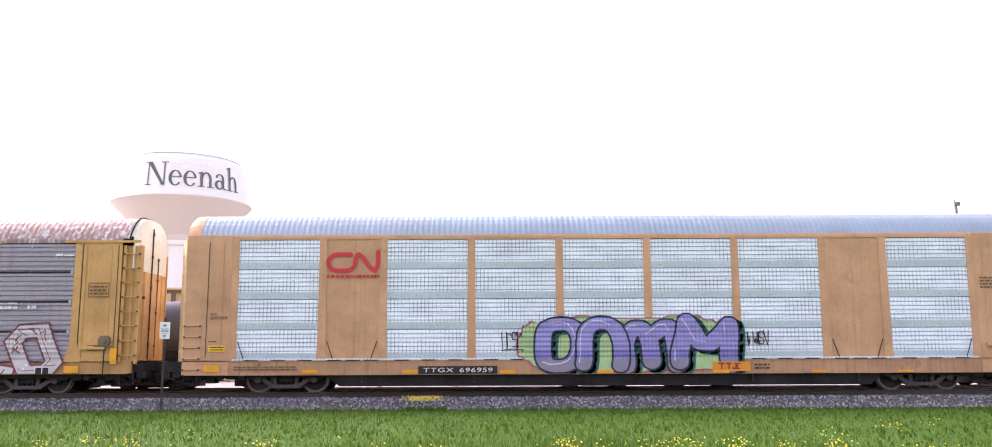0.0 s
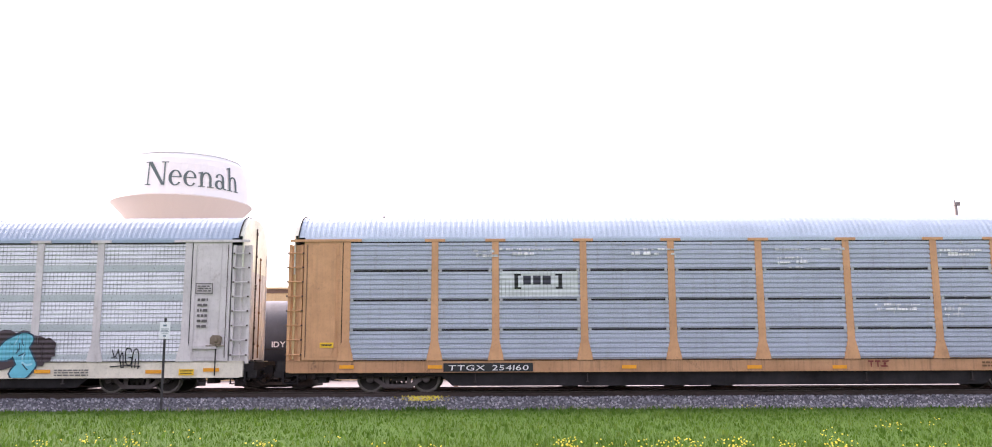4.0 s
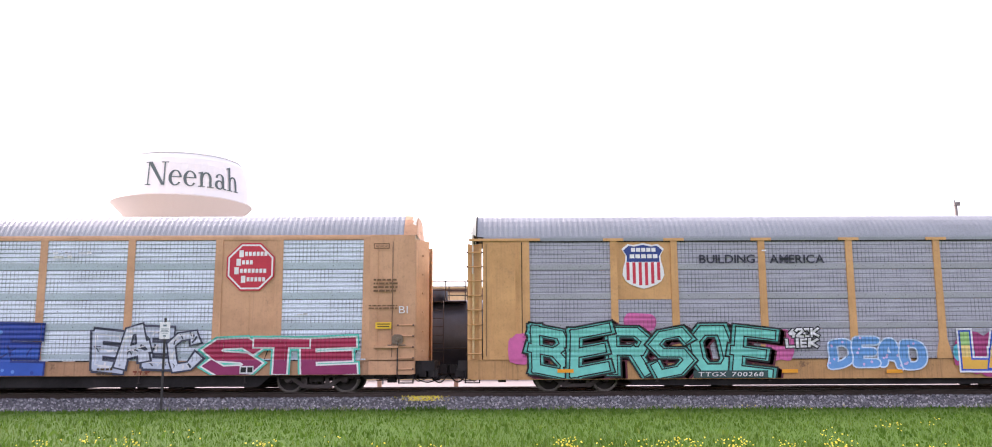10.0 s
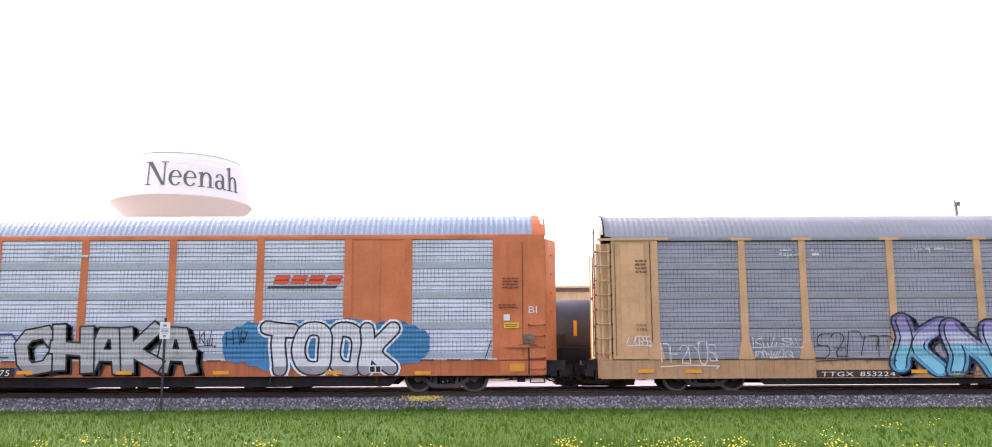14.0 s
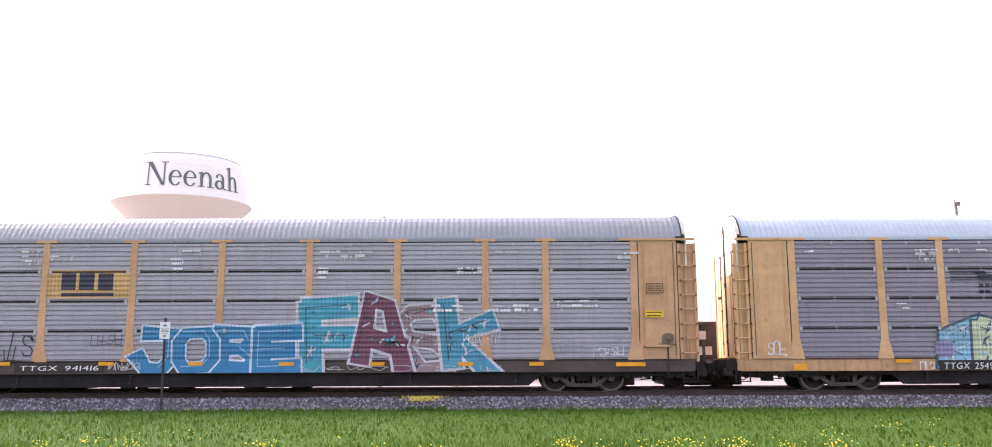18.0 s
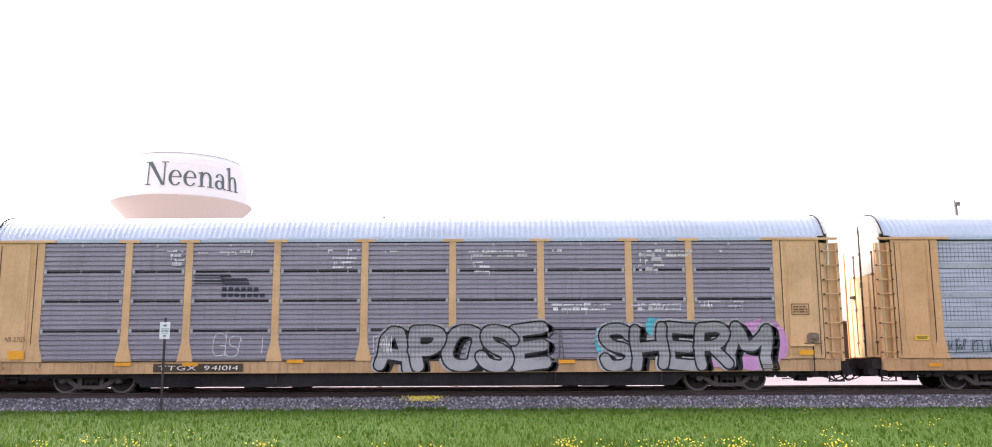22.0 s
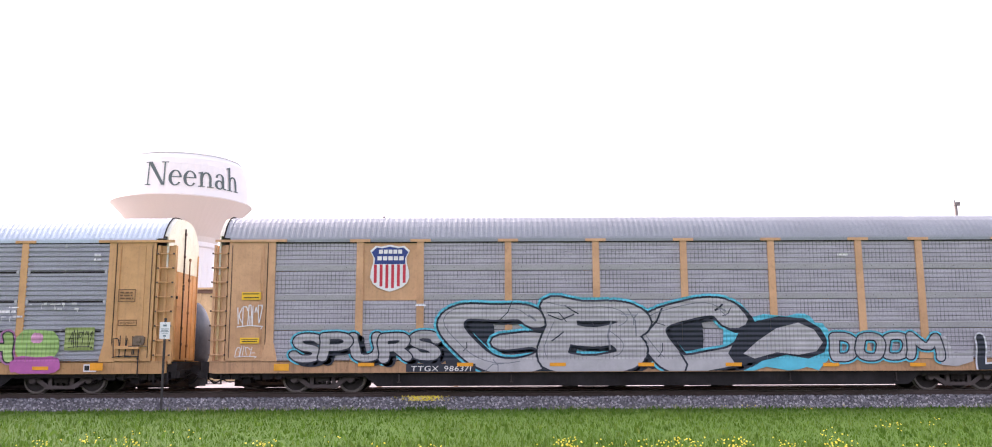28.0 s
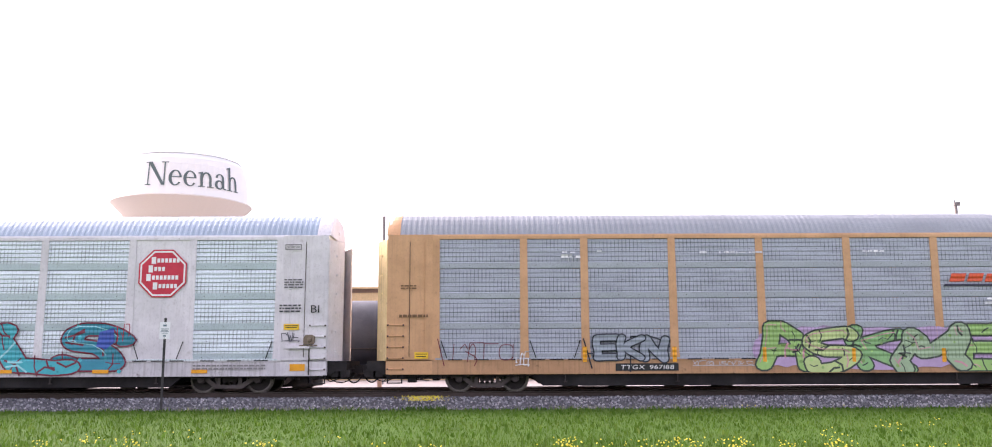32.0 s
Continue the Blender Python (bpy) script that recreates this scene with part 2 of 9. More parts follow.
RAIL_OUT = ((-0.07, -0.17), (0.07, -0.17), (0.07, -0.155), (0.012, -0.135), (0.012, -0.045), (0.036, -0.03), (0.036, -0.006), (0.028, 0.0),
            (-0.028, 0.0), (-0.036, -0.006), (-0.036, -0.03), (-0.012, -0.045), (-0.012, -0.135), (-0.07, -0.155))


def rail(y):
    bm = bmesh.new()
    prism(bm, RAIL_OUT, "x", -640, 640)
    ob = thing("rail", bm, RAILM, "dark rusty steel rail with a worn bright head", "rail", "rails of the tracks", at=(0, y, 0))
    bm = bmesh.new()
    box(bm, -640, 640, -0.026, 0.026, 0.0005, 0.003)
    part("rail_head", bm, TREAD, ob, "bright worn running surface")
    return ob


for yy in (TRACK - 0.755, TRACK + 0.755, FAR - 0.755, FAR + 0.755):
    rail(yy)

# ---- the autorack cars ----
W, N = 2.782, 1.916                     # wide and narrow bays
BAYS = (W, N, W, W, W, W, W, N, W)
EDGE = [-sum(BAYS) / 2]
for b_ in BAYS:
    EDGE.append(EDGE[-1] + b_)
FACE = 1.50                             # half width at the side sheets
Z_SILL, Z_DECK, Z_TOP, Z_EAVE, Z_RIDGE = 0.54, 1.00, 4.80, 4.93, 5.74
HEIGHTS = {"post": (4.722, 4.855, 5.68), "smooth": (4.80, 4.93, 5.74)}         # side top, eaves and ridge of each kind
TIERS = [Z_DECK + i * (Z_TOP - Z_DECK) / 4 for i in range(5)]
END_IN, END_OUT = 13.02, 13.72          # the end panel's outer edge; the ladder's outer edge


def ribbed(bm, width, z0, z1, style):
    """A side sheet in the plane y = 0 that bulges towards -y, with level ribs; x from 0 to width."""
    prof = []
    h = z1 - z0
    if style == "corrugated":
        n = 6
        p = (h - 0.03) / n
        for i in range(n):
            z = z0 + 0.015 + i * p
            prof += [(0.0, z), (0.0, z + p * 0.20), (-0.046, z + p * 0.34), (-0.046, z + p * 0.82), (0.0, z + p * 0.94)]
        prof.append((0.0, z1 - 0.015))
    else:
        band = 0.27 if style == "perforated" else 0.22
        deep = 0.030 if style == "perforated" else 0.013
        n = 5
        p = (h - band - 0.02) / n
        prof += [(0.0, z0 + 0.005), (-0.012, z0 + 0.015), (-0.034, z0 + band - 0.03), (0.0, z0 + band)]
        for i in range(n):
            z = z0 + band + i * p
            prof += [(0.0, z + 0.004), (-deep, z + p * 0.26), (-deep * 0.8, z + p * 0.42), (-0.003, z + p * 0.97)]
        prof.append((0.0, z1 - 0.01))
    a = [bm.verts.new((0, y, z)) for y, z in prof]
    b = [bm.verts.new((width, y, z)) for y, z in prof]
    for i in range(len(prof) - 1):
        bm.faces.new((a[i], b[i], b[i + 1], a[i + 1]))
    back = [bm.verts.new((x, 0.03, z)) for x, z in ((0, prof[0][1]), (width, prof[0][1]), (width, prof[-1][1]), (0, prof[-1][1]))]
    bm.faces.new(back)
    if style != "corrugated":
        n = max(3, round(width / 0.62))                      # bolt heads along the flat band
        for i in range(n):
            for bx, bz, by in (((i + 0.5) * width / n, z0 + 0.11, -0.03), ((i + 0.5) * width / n + 0.13, z0 + 0.60, -deep - 0.002)):
                ring_ = [bm.verts.new((bx + 0.013 * math.cos(a * math.pi / 3), by - 0.003, bz + 0.013 * math.sin(a * math.pi / 3))) for a in range(6)]
                f = bm.faces.new(ring_[::-1])
                f.material_index = 1


def post_shape(bm):
    """A hat-section post that splays at its foot."""
    prism(bm, ((-0.25, Z_DECK - 0.02), (0.25, Z_DECK - 0.02), (0.225, Z_DECK + 0.14), (0.118, Z_DECK + 0.58), (0.105, Z_TOP), (-0.105, Z_TOP), (-0.118, Z_DECK + 0.58), (-0.225, Z_DECK + 0.14)),
          "y", -FACE - 0.06, -FACE + 0.05)


def slim_post_shape(bm):
    prism(bm, ((-0.16, Z_DECK - 0.02), (0.16, Z_DECK - 0.02), (0.13, Z_DECK + 0.35), (0.115, Z_TOP), (-0.115, Z_TOP), (-0.13, Z_DECK + 0.35)), "y", -FACE - 0.04, -FACE + 0.05)


def cap_shape(bm):
    prism(bm, ((-0.32, Z_TOP - 0.01), (0.32, Z_TOP - 0.01), (0.32, Z_TOP + 0.075), (-0.32, Z_TOP + 0.075)), "y", -FACE - 0.085, -FACE + 0.02)


def roof_profile():
    pts = []
    for i in range(17):
        w = math.sin(math.pi * (i / 16 - 0.5))
        y = FACE * 1.0 * w
        z = Z_EAVE + (Z_RIDGE - Z_EAVE) * (1 - abs(w) ** 3.4)
        pts.append((y, z))
    return pts


def roof_shape(half):
    """Roof sheets with cross ribs along the whole length."""
    def build(bm):
        prof = roof_profile()
        xs = []
        p = 0.172
        n = int(2 * half / p)
        p = 2 * half / n
        for i in range(n):
            x = -half + i * p
            xs += [(x, 0), (x + p * 0.35, 0), (x + p * 0.5, 1), (x + p * 0.85, 1)]
        xs.append((half, 0))
        rows = []
        for x, up in xs:
            k = 0.0045 * up
            rows.append([bm.verts.new((x, y * (1 + k / 2.2), z + k)) for y, z in prof])
        for a, b in zip(rows, rows[1:]):
            for i in range(len(prof) - 1):
                bm.faces.new((a[i], b[i], b[i + 1], a[i + 1]))
    return build


def roof_cap_shape(x0, x1, drop):
    """A plain rounded end of the roof; drop: how far it slopes down at its outer edge."""
    def build(bm):
        prof = roof_profile()
        rows = []
        for i in range(5):
            t = i / 4
            x = x0 + (x1 - x0) * t
            d = drop * t ** 2.2
            rows.append([bm.verts.new((x, y, max(Z_EAVE - 0.02, z + 0.012 - d * (z - Z_EAVE) / (Z_RIDGE - Z_EAVE) * 1.0))) for y, z in prof])
        for a, b in zip(rows, rows[1:]):
            for j in range(len(prof) - 1):
                bm.faces.new((a[j], b[j], b[j + 1], a[j + 1]))
        bm.faces.new(rows[-1])
    return build


def sill_shape(half, low):
    """A side sill: a channel with a flange at its top and foot."""
    def build(bm):
        Z_SILL = low
        prism(bm, ((-FACE - 0.03, Z_SILL), (-FACE - 0.03, Z_DECK - 0.03), (-FACE - 0.05, Z_DECK - 0.03), (-FACE - 0.05, Z_DECK), (-FACE + 0.1, Z_DECK), (-FACE + 0.1, Z_SILL)), "x", -half, half)
        box(bm, -half + 0.1, half - 0.1, -FACE - 0.045, -FACE - 0.02, Z_SILL - 0.02, Z_SILL + 0.02)
    return build


def crown(y):
    return Z_EAVE + (Z_RIDGE - Z_EAVE) * (1 - abs(y / FACE) ** 3.4)


def end_door_shape(x, top):
    """Tall end doors of folded plate, in two storeys, up to the crown; faces +x."""
    def build(bm):
        half = [(0.0, 1.42), (0.03, 1.40), (0.03, 1.02), (0.0, 0.99), (0.0, 0.52), (0.035, 0.48), (0.035, 0.03), (0.0, 0.015)]
        out = [(x + a, -b) for a, b in half] + [(x + a, b) for a, b in half[::-1]] + [(x - 0.05, 1.42), (x - 0.05, -1.42)]
        mid = (Z_DECK + top) / 2 + 0.3
        prism(bm, out, "z", Z_DECK + 0.03, mid - 0.012)
        prism(bm, out, "z", mid + 0.012, top)
        box(bm, x - 0.045, x - 0.01, -1.40, 1.40, mid - 0.012, mid + 0.012)
    return build


def lock_rod_shape(x):
    """A rusty lock rod with its brackets on an end door."""
    def build(bm):
        tube(bm, (x + 0.05, 0, Z_DECK + 0.1), (x + 0.05, 0, 4.45), 0.02, 6)
        for z in (1.5, 2.6, 3.7, 4.4):
            box(bm, x + 0.01, x + 0.075, -0.05, 0.05, z - 0.04, z + 0.04)
    return build


def door_crown_shape(x0, x1, low):
    """The rounded head of the end doors: a plate with a short hood behind it."""
    def build(bm):
        ys = [FACE * 0.965 * math.sin(math.pi * (i / 16 - 0.5)) for i in range(17)]
        pts = [(-1.43, low), (1.43, low)] + [(y, crown(y) - 0.02) for y in ys[::-1]]
        prism(bm, pts, "x", x1 - 0.05, x1)
        a = [bm.verts.new((x0, y, crown(y) - 0.015)) for y in ys]
        b = [bm.verts.new((x1 - 0.05, y, crown(y) - 0.015)) for y in ys]
        for i in range(len(ys) - 1):
            bm.faces.new((a[i], b[i], b[i + 1], a[i + 1]))
    return build


def arch_shape(x):
    """A dark stiffening arch round the roof's end."""
    def build(bm):
        ys = [FACE * math.sin(math.pi * (i / 16 - 0.5)) for i in range(17)]
        for y0, y1 in zip(ys, ys[1:]):
            tube(bm, (x, y0, crown(y0) + 0.03), (x, y1, crown(y1) + 0.03), 0.022, 5)
    return build


def door_bar_shape(x):
    def build(bm):
        for a, b in ((1.06, 2.05), (2.09, 3.30), (3.52, 4.42), (4.46, 5.38)):
            box(bm, x, x + 0.035, -0.022, 0.022, a, b)
        for z in (1.55, 2.07, 3.36, 3.46, 4.44, 5.2):
            box(bm, x, x + 0.05, -0.04, 0.035, z - 0.045, z + 0.045)
    return build


def latch_shape(x):
    def build(bm):
        box(bm, x, x + 0.05, -0.95, -0.55, 3.0, 3.09)
    return build


def wheelset_shape(bm):
    prof = [(0.06, -0.08), (0.40, -0.07), (0.455, -0.065), (0.455, -0.035), (0.42, -0.03), (0.418, 0.06), (0.36, 0.062), (0.34, 0.03), (0.16, 0.02), (0.13, 0.07), (0.06, 0.08)]
    for s in (-1, 1):
        lathe(bm, [(r, s * (-0.755 + (-a))) for r, a in prof], 28, "y")
    lathe(bm, [(0.075, -1.0), (0.075, 1.0)], 12, "y")


def tyre_shape(bm):
    for s in (-1, 1):
        lathe(bm, [(0.36, s * 0.819), (0.419, s * 0.818), (0.419, s * 0.822), (0.36, s * 0.823)], 28, "y")


def side_frame_shape(bm):
    """A cast truck side frame with its two window openings and spring nest."""
    top = ((-1.15, 0.42), (-1.15, 0.56), (-0.62, 0.62), (-0.36, 0.72), (0.36, 0.72), (0.62, 0.62), (1.15, 0.56), (1.15, 0.42), (0.66, 0.44), (0.34, 0.58), (-0.34, 0.58), (-0.66, 0.44))
    prism(bm, top, "y", -0.07, 0.07)
    prism(bm, ((-0.86, 0.44), (-0.44, 0.14), (0.44, 0.14), (0.86, 0.44), (0.66, 0.46), (0.36, 0.25), (-0.36, 0.25), (-0.66, 0.46)), "y", -0.065, 0.065)
    for x in (-0.34, 0.34):
        box(bm, x - 0.06, x + 0.06, -0.06, 0.06, 0.22, 0.60)
    for x in (-0.885, 0.885):
        lathe(bm, [(0.03, -0.13), (0.11, -0.12), (0.13, -0.06), (0.13, 0.06)], 12, "y", (x, 0, 0.42))


def spring_shape(bm):
    for x in (-0.17, 0.0, 0.17):
        for i in range(6):
            z = 0.26 + i * 0.05
            lathe(bm, [(0.045, -0.012), (0.07, 0.0), (0.045, 0.012)], 10, "z", (x, 0, z))
        lathe(bm, [(0.04, 0.25), (0.04, 0.56)], 8, "z", (x, 0, 0))


def ladder_rail_shape(bm):
    prism(bm, ((-0.045, 0), (0.045, 0), (0.045, 3.72), (-0.045, 3.72)), "y", -0.04, 0.04)


def truck(car, x, mats):
    t = part("truck", made("bolster", lambda bm: box(bm, -0.22, 0.22, -1.05, 1.05, 0.34, 0.66), STEEL), STEEL, car, "black cast steel four-wheel truck", (x, 0, 0))
    for s in (-1, 1):
        part("side_frame", made("side_frame", side_frame_shape, CAST), CAST, t, at=(0, s * 1.0, 0))
        part("spring_nest", made("spring_nest", spring_shape, STEEL, True), STEEL, t, at=(0, s * 1.0, 0))
    wheels = []
    me = made("wheelset", wheelset_shape, STEEL)
    if len(me.materials) == 1:
        me.materials.append(RIM)
        for f in me.polygons:
            if math.hypot(f.center.x, f.center.z) > 0.365:
                f.material_index = 1
    for dx in (-0.885, 0.885):
        w = part("wheelset", made("wheelset", wheelset_shape, STEEL), STEEL, t, "steel wheels with bright worn treads", (dx, 0, 0.42))
        wheels.append(w)
    return wheels


def coupler_shape(bm):
    box(bm, 13.2, 13.98, -0.09, 0.09, 0.62, 0.82)
    prism(bm, ((13.92, -0.16), (14.12, -0.20), (14.20, 0.02), (14.12, 0.18), (13.92, 0.12)), "z", 0.58, 0.86)


def hose_shape(bm):
    last = None
    for i in range(9):
        t = i / 8
        p = Vector((13.55 + 0.62 * t, -0.35, 0.62 - 0.34 * math.sin(math.pi * t * 0.93)))
        if last is not None:
            tube(bm, last, p, 0.024, 6)
        last = p


def low_hose_shape(bm):
    last = None
    for i in range(9):
        t = i / 8
        p = Vector((13.0 + 1.1 * t, -0.95, 0.60 - 0.30 * math.sin(math.pi * t)))
        if last is not None:
            tube(bm, last, p, 0.018, 6)
        last = p


WHEELS, CARS = [], []


def car(k, frame_mat, sheet_mat, roof_mat, kind, panel, label, cap_mat=None, top_mat=None, solid_bays=(), sill_mat=None, bright=None, bright_mat=None):
    """One autorack: kind 'post' has separate posts and end ladders, 'smooth' has flush plated ends and bays."""
    global Z_TOP, Z_EAVE, Z_RIDGE, TIERS
    BUILD["kind"] = kind
    Z_TOP, Z_EAVE, Z_RIDGE = HEIGHTS[kind]
    TIERS = [Z_DECK + i * (Z_TOP - Z_DECK) / 4 for i in range(5)]
    c = empty("autorack_car", (CENTRES[k], TRACK, 0), label, "railway car", "cars of the passing train")

    half = 13.50 if kind == "post" else 13.20
    low = SILL_Z.get(k, 0.63)
    for s in (1, -1):
        o = part("side_sill", made("sill_%s_%.3f" % (kind, low), sill_shape(half, low), sill_mat), sill_mat, c)
        if s < 0:
            o.rotation_euler = (0, 0, math.pi)
    part("deck", made("deck", lambda bm: box(bm, -13.4, 13.4, -FACE + 0.1, FACE - 0.1, Z_DECK - 0.14, Z_DECK - 0.04), BLACK), BLACK, c)
    part("centre_sill", made("centre_sill", lambda bm: (prism(bm, ((-13.3, 0.56), (13.3, 0.56), (13.3, 0.86), (-13.3, 0.86)), "y", -0.38, 0.38),
                                                        prism(bm, ((-8.4, 0.30), (8.4, 0.30), (9.1, 0.56), (-9.1, 0.56)), "y", -0.42, 0.42)), BLACK), BLACK, c)
    part("lower_side_beam", made("lower_beam", lambda bm: (prism(bm, ((-8.3, 0.195), (8.3, 0.195), (8.70, 0.53), (11.9, 0.53), (11.9, 0.68), (-11.9, 0.68), (-11.9, 0.53), (-8.70, 0.53)), "y", -FACE + 0.105, -FACE + 0.17),
                                                           prism(bm, ((-8.3, 0.195), (8.3, 0.195), (8.70, 0.53), (11.9, 0.53), (11.9, 0.62), (-11.9, 0.62), (-11.9, 0.53), (-8.70, 0.53)), "y", FACE - 0.16, FACE - 0.10)), BLACK), BLACK, c, "black beam under the side sill")
    part("under_rail", made("under_rail", lambda bm: (box(bm, -13.0, 13.0, -1.28, -1.14, 0.52, 0.70)), GRIME), GRIME, c, "dark frame member under the sill")
    for s in (-1, 1):
        WHEELS.extend((k, w) for w in truck(c, s * 10.05, None))
        e = part("coupler", made("coupler", coupler_shape, STEEL), STEEL, c, turn=(0, 0, 0 if s > 0 else 180))
        part("air_hose", made("air_hose", hose_shape, BLACK, True), BLACK, c, turn=(0, 0, 0 if s > 0 else 180))
        part("brake_hose", made("brake_hose", low_hose_shape, BLACK, True), BLACK, c, turn=(0, 0, 0 if s > 0 else 180))
    # side sheets, bay by bay and tier by tier
    for i, wd in enumerate(BAYS):
        lo = EDGE[i] + 0.10
        w = wd - 0.20
        solid = i in solid_bays
        for j in range(4):
            z0, z1 = TIERS[j], TIERS[j + 1]
            if solid and kind == "smooth":
                continue
            if solid and j >= 2:
                continue
            pm = bright_mat if bright and (i, j) in bright else sheet_mat
            me = made("sheet_%s_%.2f" % (panel, w), lambda bm: ribbed(bm, w, 0, z1 - z0, panel), pm)
            if len(me.materials) == 1 and panel != "corrugated":
                me.materials.append(STEEL)
            part("side_panel", me, sheet_mat, c, at=(lo, -FACE, z0))
        if panel == "corrugated":
            for j, z in enumerate(TIERS[1:]):
                if j < 3 and not (solid and j >= 1):
                    part("seam", made("seam_%.2f" % w, lambda bm: box(bm, 0, w, -0.054, 0.03, -0.024, 0.024), BLACK), BLACK, c, at=(lo, -FACE, z))
                if not (solid and j >= 2):
                    part("tab", made("tab", tab_shape, CLIP), CLIP, c, at=(lo + w * 0.46, -FACE - 0.03, z - (0.10 if j == 3 else 0.0)))
        if solid:
            zb = TIERS[0] if kind == "smooth" else TIERS[2]
            if kind == "smooth":
                part("solid_panel", made("solid_panel", lambda bm: (box(bm, 0, w, 0, 0.03, 0.0, Z_TOP - zb), box(bm, w * 0.47, w * 0.53, -0.015, 0.02, 0.02, Z_TOP - zb - 0.02)), frame_mat), frame_mat, c, "plain painted steel plate", (lo, -FACE - 0.012, zb))
            else:
                part("solid_panel", made("upper_panel", lambda bm: box(bm, 0, w, 0, 0.03, 0.0, Z_TOP - zb), frame_mat), frame_mat, c, "plain painted steel plate", (lo, -FACE - 0.012, zb))
        part("far_side_panel", made("far_sheet_%.2f" % w, lambda bm: box(bm, 0, w, -0.02, 0.02, Z_DECK, Z_TOP), sheet_mat), sheet_mat, c, at=(lo, FACE, 0))
    shape = post_shape if kind == "post" else slim_post_shape
    for i, x in enumerate(EDGE):
        part("post", made("post_" + kind, shape, frame_mat), frame_mat, c, at=(x, 0, 0))
        part("far_post", made("post_" + kind, shape, frame_mat), frame_mat, c, at=(x, 0, 0), turn=(0, 0, 180))
        if kind == "post" and 0 < i < 9 and cap_mat:
            part("post_cap", made("post_cap", cap_shape, cap_mat), cap_mat, c, at=(x, 0, 0))
        if panel == "corrugated":
            for z in TIERS[1:4]:
                for s in (-1, 1):
                    if (i, s) not in ((0, -1), (9, 1)):
                        part("clip", made("clip", clip_shape, CLIP), CLIP, c, at=(x + s * 0.175, -FACE - 0.05, z))
    # top rail and roof
    if kind == "post":
        part("gutter", made("gutter", lambda bm: box(bm, EDGE[0], EDGE[9], -FACE - 0.047, -FACE - 0.02, Z_TOP - 0.035, Z_TOP - 0.003), BLACK), BLACK, c, "dark gap under the top rail")
    rail_mat = top_mat or frame_mat
    for s in (1, -1):
        part("top_rail", made("top_rail", lambda bm: prism(bm, ((-FACE - 0.041, Z_TOP), (-FACE - 0.041, Z_TOP + 0.09), (-FACE - 0.02, Z_EAVE + 0.02), (-FACE + 0.06, Z_EAVE + 0.02), (-FACE + 0.06, Z_TOP)), "x", -13.0, 13.0), rail_mat),
             rail_mat, c, turn=(0, 0, 0 if s > 0 else 180))
    rh = 13.05 if kind == "post" else 12.80
    part("roof", made("roof_" + kind, roof_shape(rh), roof_mat), roof_mat, c, "ribbed sheet metal roof")
    cm = frame_mat if kind == "smooth" else roof_mat
    for s in (-1, 1):
        part("roof_end", made("roof_end_" + kind, roof_cap_shape(rh, 13.22 if kind == "post" else 13.22, 0.10 if kind == "smooth" else 0.02), cm), cm, c, turn=(0, 0, 0 if s > 0 else 180))
    # ends
    xd = 13.34 if kind == "post" else 13.14
    for s in (-1, 1):
        rz = 0 if s > 0 else 180
        split = (3.9 if s > 0 else 3.7) if kind == "post" else (4.3 if s > 0 else 3.6)
        # left-facing ends take a paler colour that stands for sunlight on them
        em = frame_mat if s > 0 else END_SUNLIT
        part("end_door", made("end_door_%s_%d" % (kind, s), end_door_shape(xd, split), em), em, c, "ribbed steel end doors", turn=(0, 0, rz))
        for y in (-0.92, 0.55):
            part("lock_rod", made("lock_rod", lock_rod_shape(xd), RUSTY), RUSTY, c, "rusty lock rod on the end door", at=(0, y, 0), turn=(0, 0, rz))
        part("door_crown", made("door_crown_%s_%d" % (kind, s), door_crown_shape(13.1 if kind == "post" else 12.6, xd + 0.03, split + 0.005), END_WHITE), END_WHITE, c, "white rounded head of the end doors", turn=(0, 0, rz))
        part("door_bar", made("door_bar_" + kind, door_bar_shape(xd + 0.036), BAR), BAR, c, "dark upright lock bar", turn=(0, 0, rz))
        part("door_latch", made("door_latch_" + kind, latch_shape(xd + 0.036), BLACK), BLACK, c, turn=(0, 0, rz))
        if kind == "post":
            part("roof_arch", made("roof_arch", arch_shape(13.22), BLACK), BLACK, c, "dark stiffening arch at the roof's end", turn=(0, 0, rz))
        for near in (-1, 1):
            x0, x1 = EDGE[9] + 0.1, (END_IN if kind == "post" else 13.18)
            if s < 0:
                x0, x1 = -x1, -x0
            nm = "end_panel_%s_%d_%d" % (kind, s, near)
            part("end_panel", made(nm, lambda bm: end_panel_shape(bm, x0, x1, near, kind, s), frame_mat), frame_mat, c)
        for d in ((0.16, 1.16) if kind == "post" else (0.26, 0.72)):
            tm = frame_mat if d in (0.16, 0.26) else BAR
            part("trim_strip", made("trim_strip", lambda bm: box(bm, -0.007, 0.007, -FACE - 0.072, -FACE - 0.045, Z_DECK + 0.1, Z_TOP - 0.08), tm), tm, c, at=(s * (EDGE[9] + 0.1 + d), 0, 0))
        if kind == "post":
            part("door_gap", made("door_gap", lambda bm: box(bm, -0.012, 0.012, -FACE - 0.056, -FACE - 0.045, Z_DECK + 0.05, Z_TOP - 0.02), GRIME), GRIME, c, "dark gap beside the door post", at=(s * (EDGE[9] + 0.135), 0, 0))
            part("door_plate", made("door_plate", door_plate_shape, frame_mat), frame_mat, c, "flat door plate", at=(s * (EDGE[9] + 0.70), 0, 0))
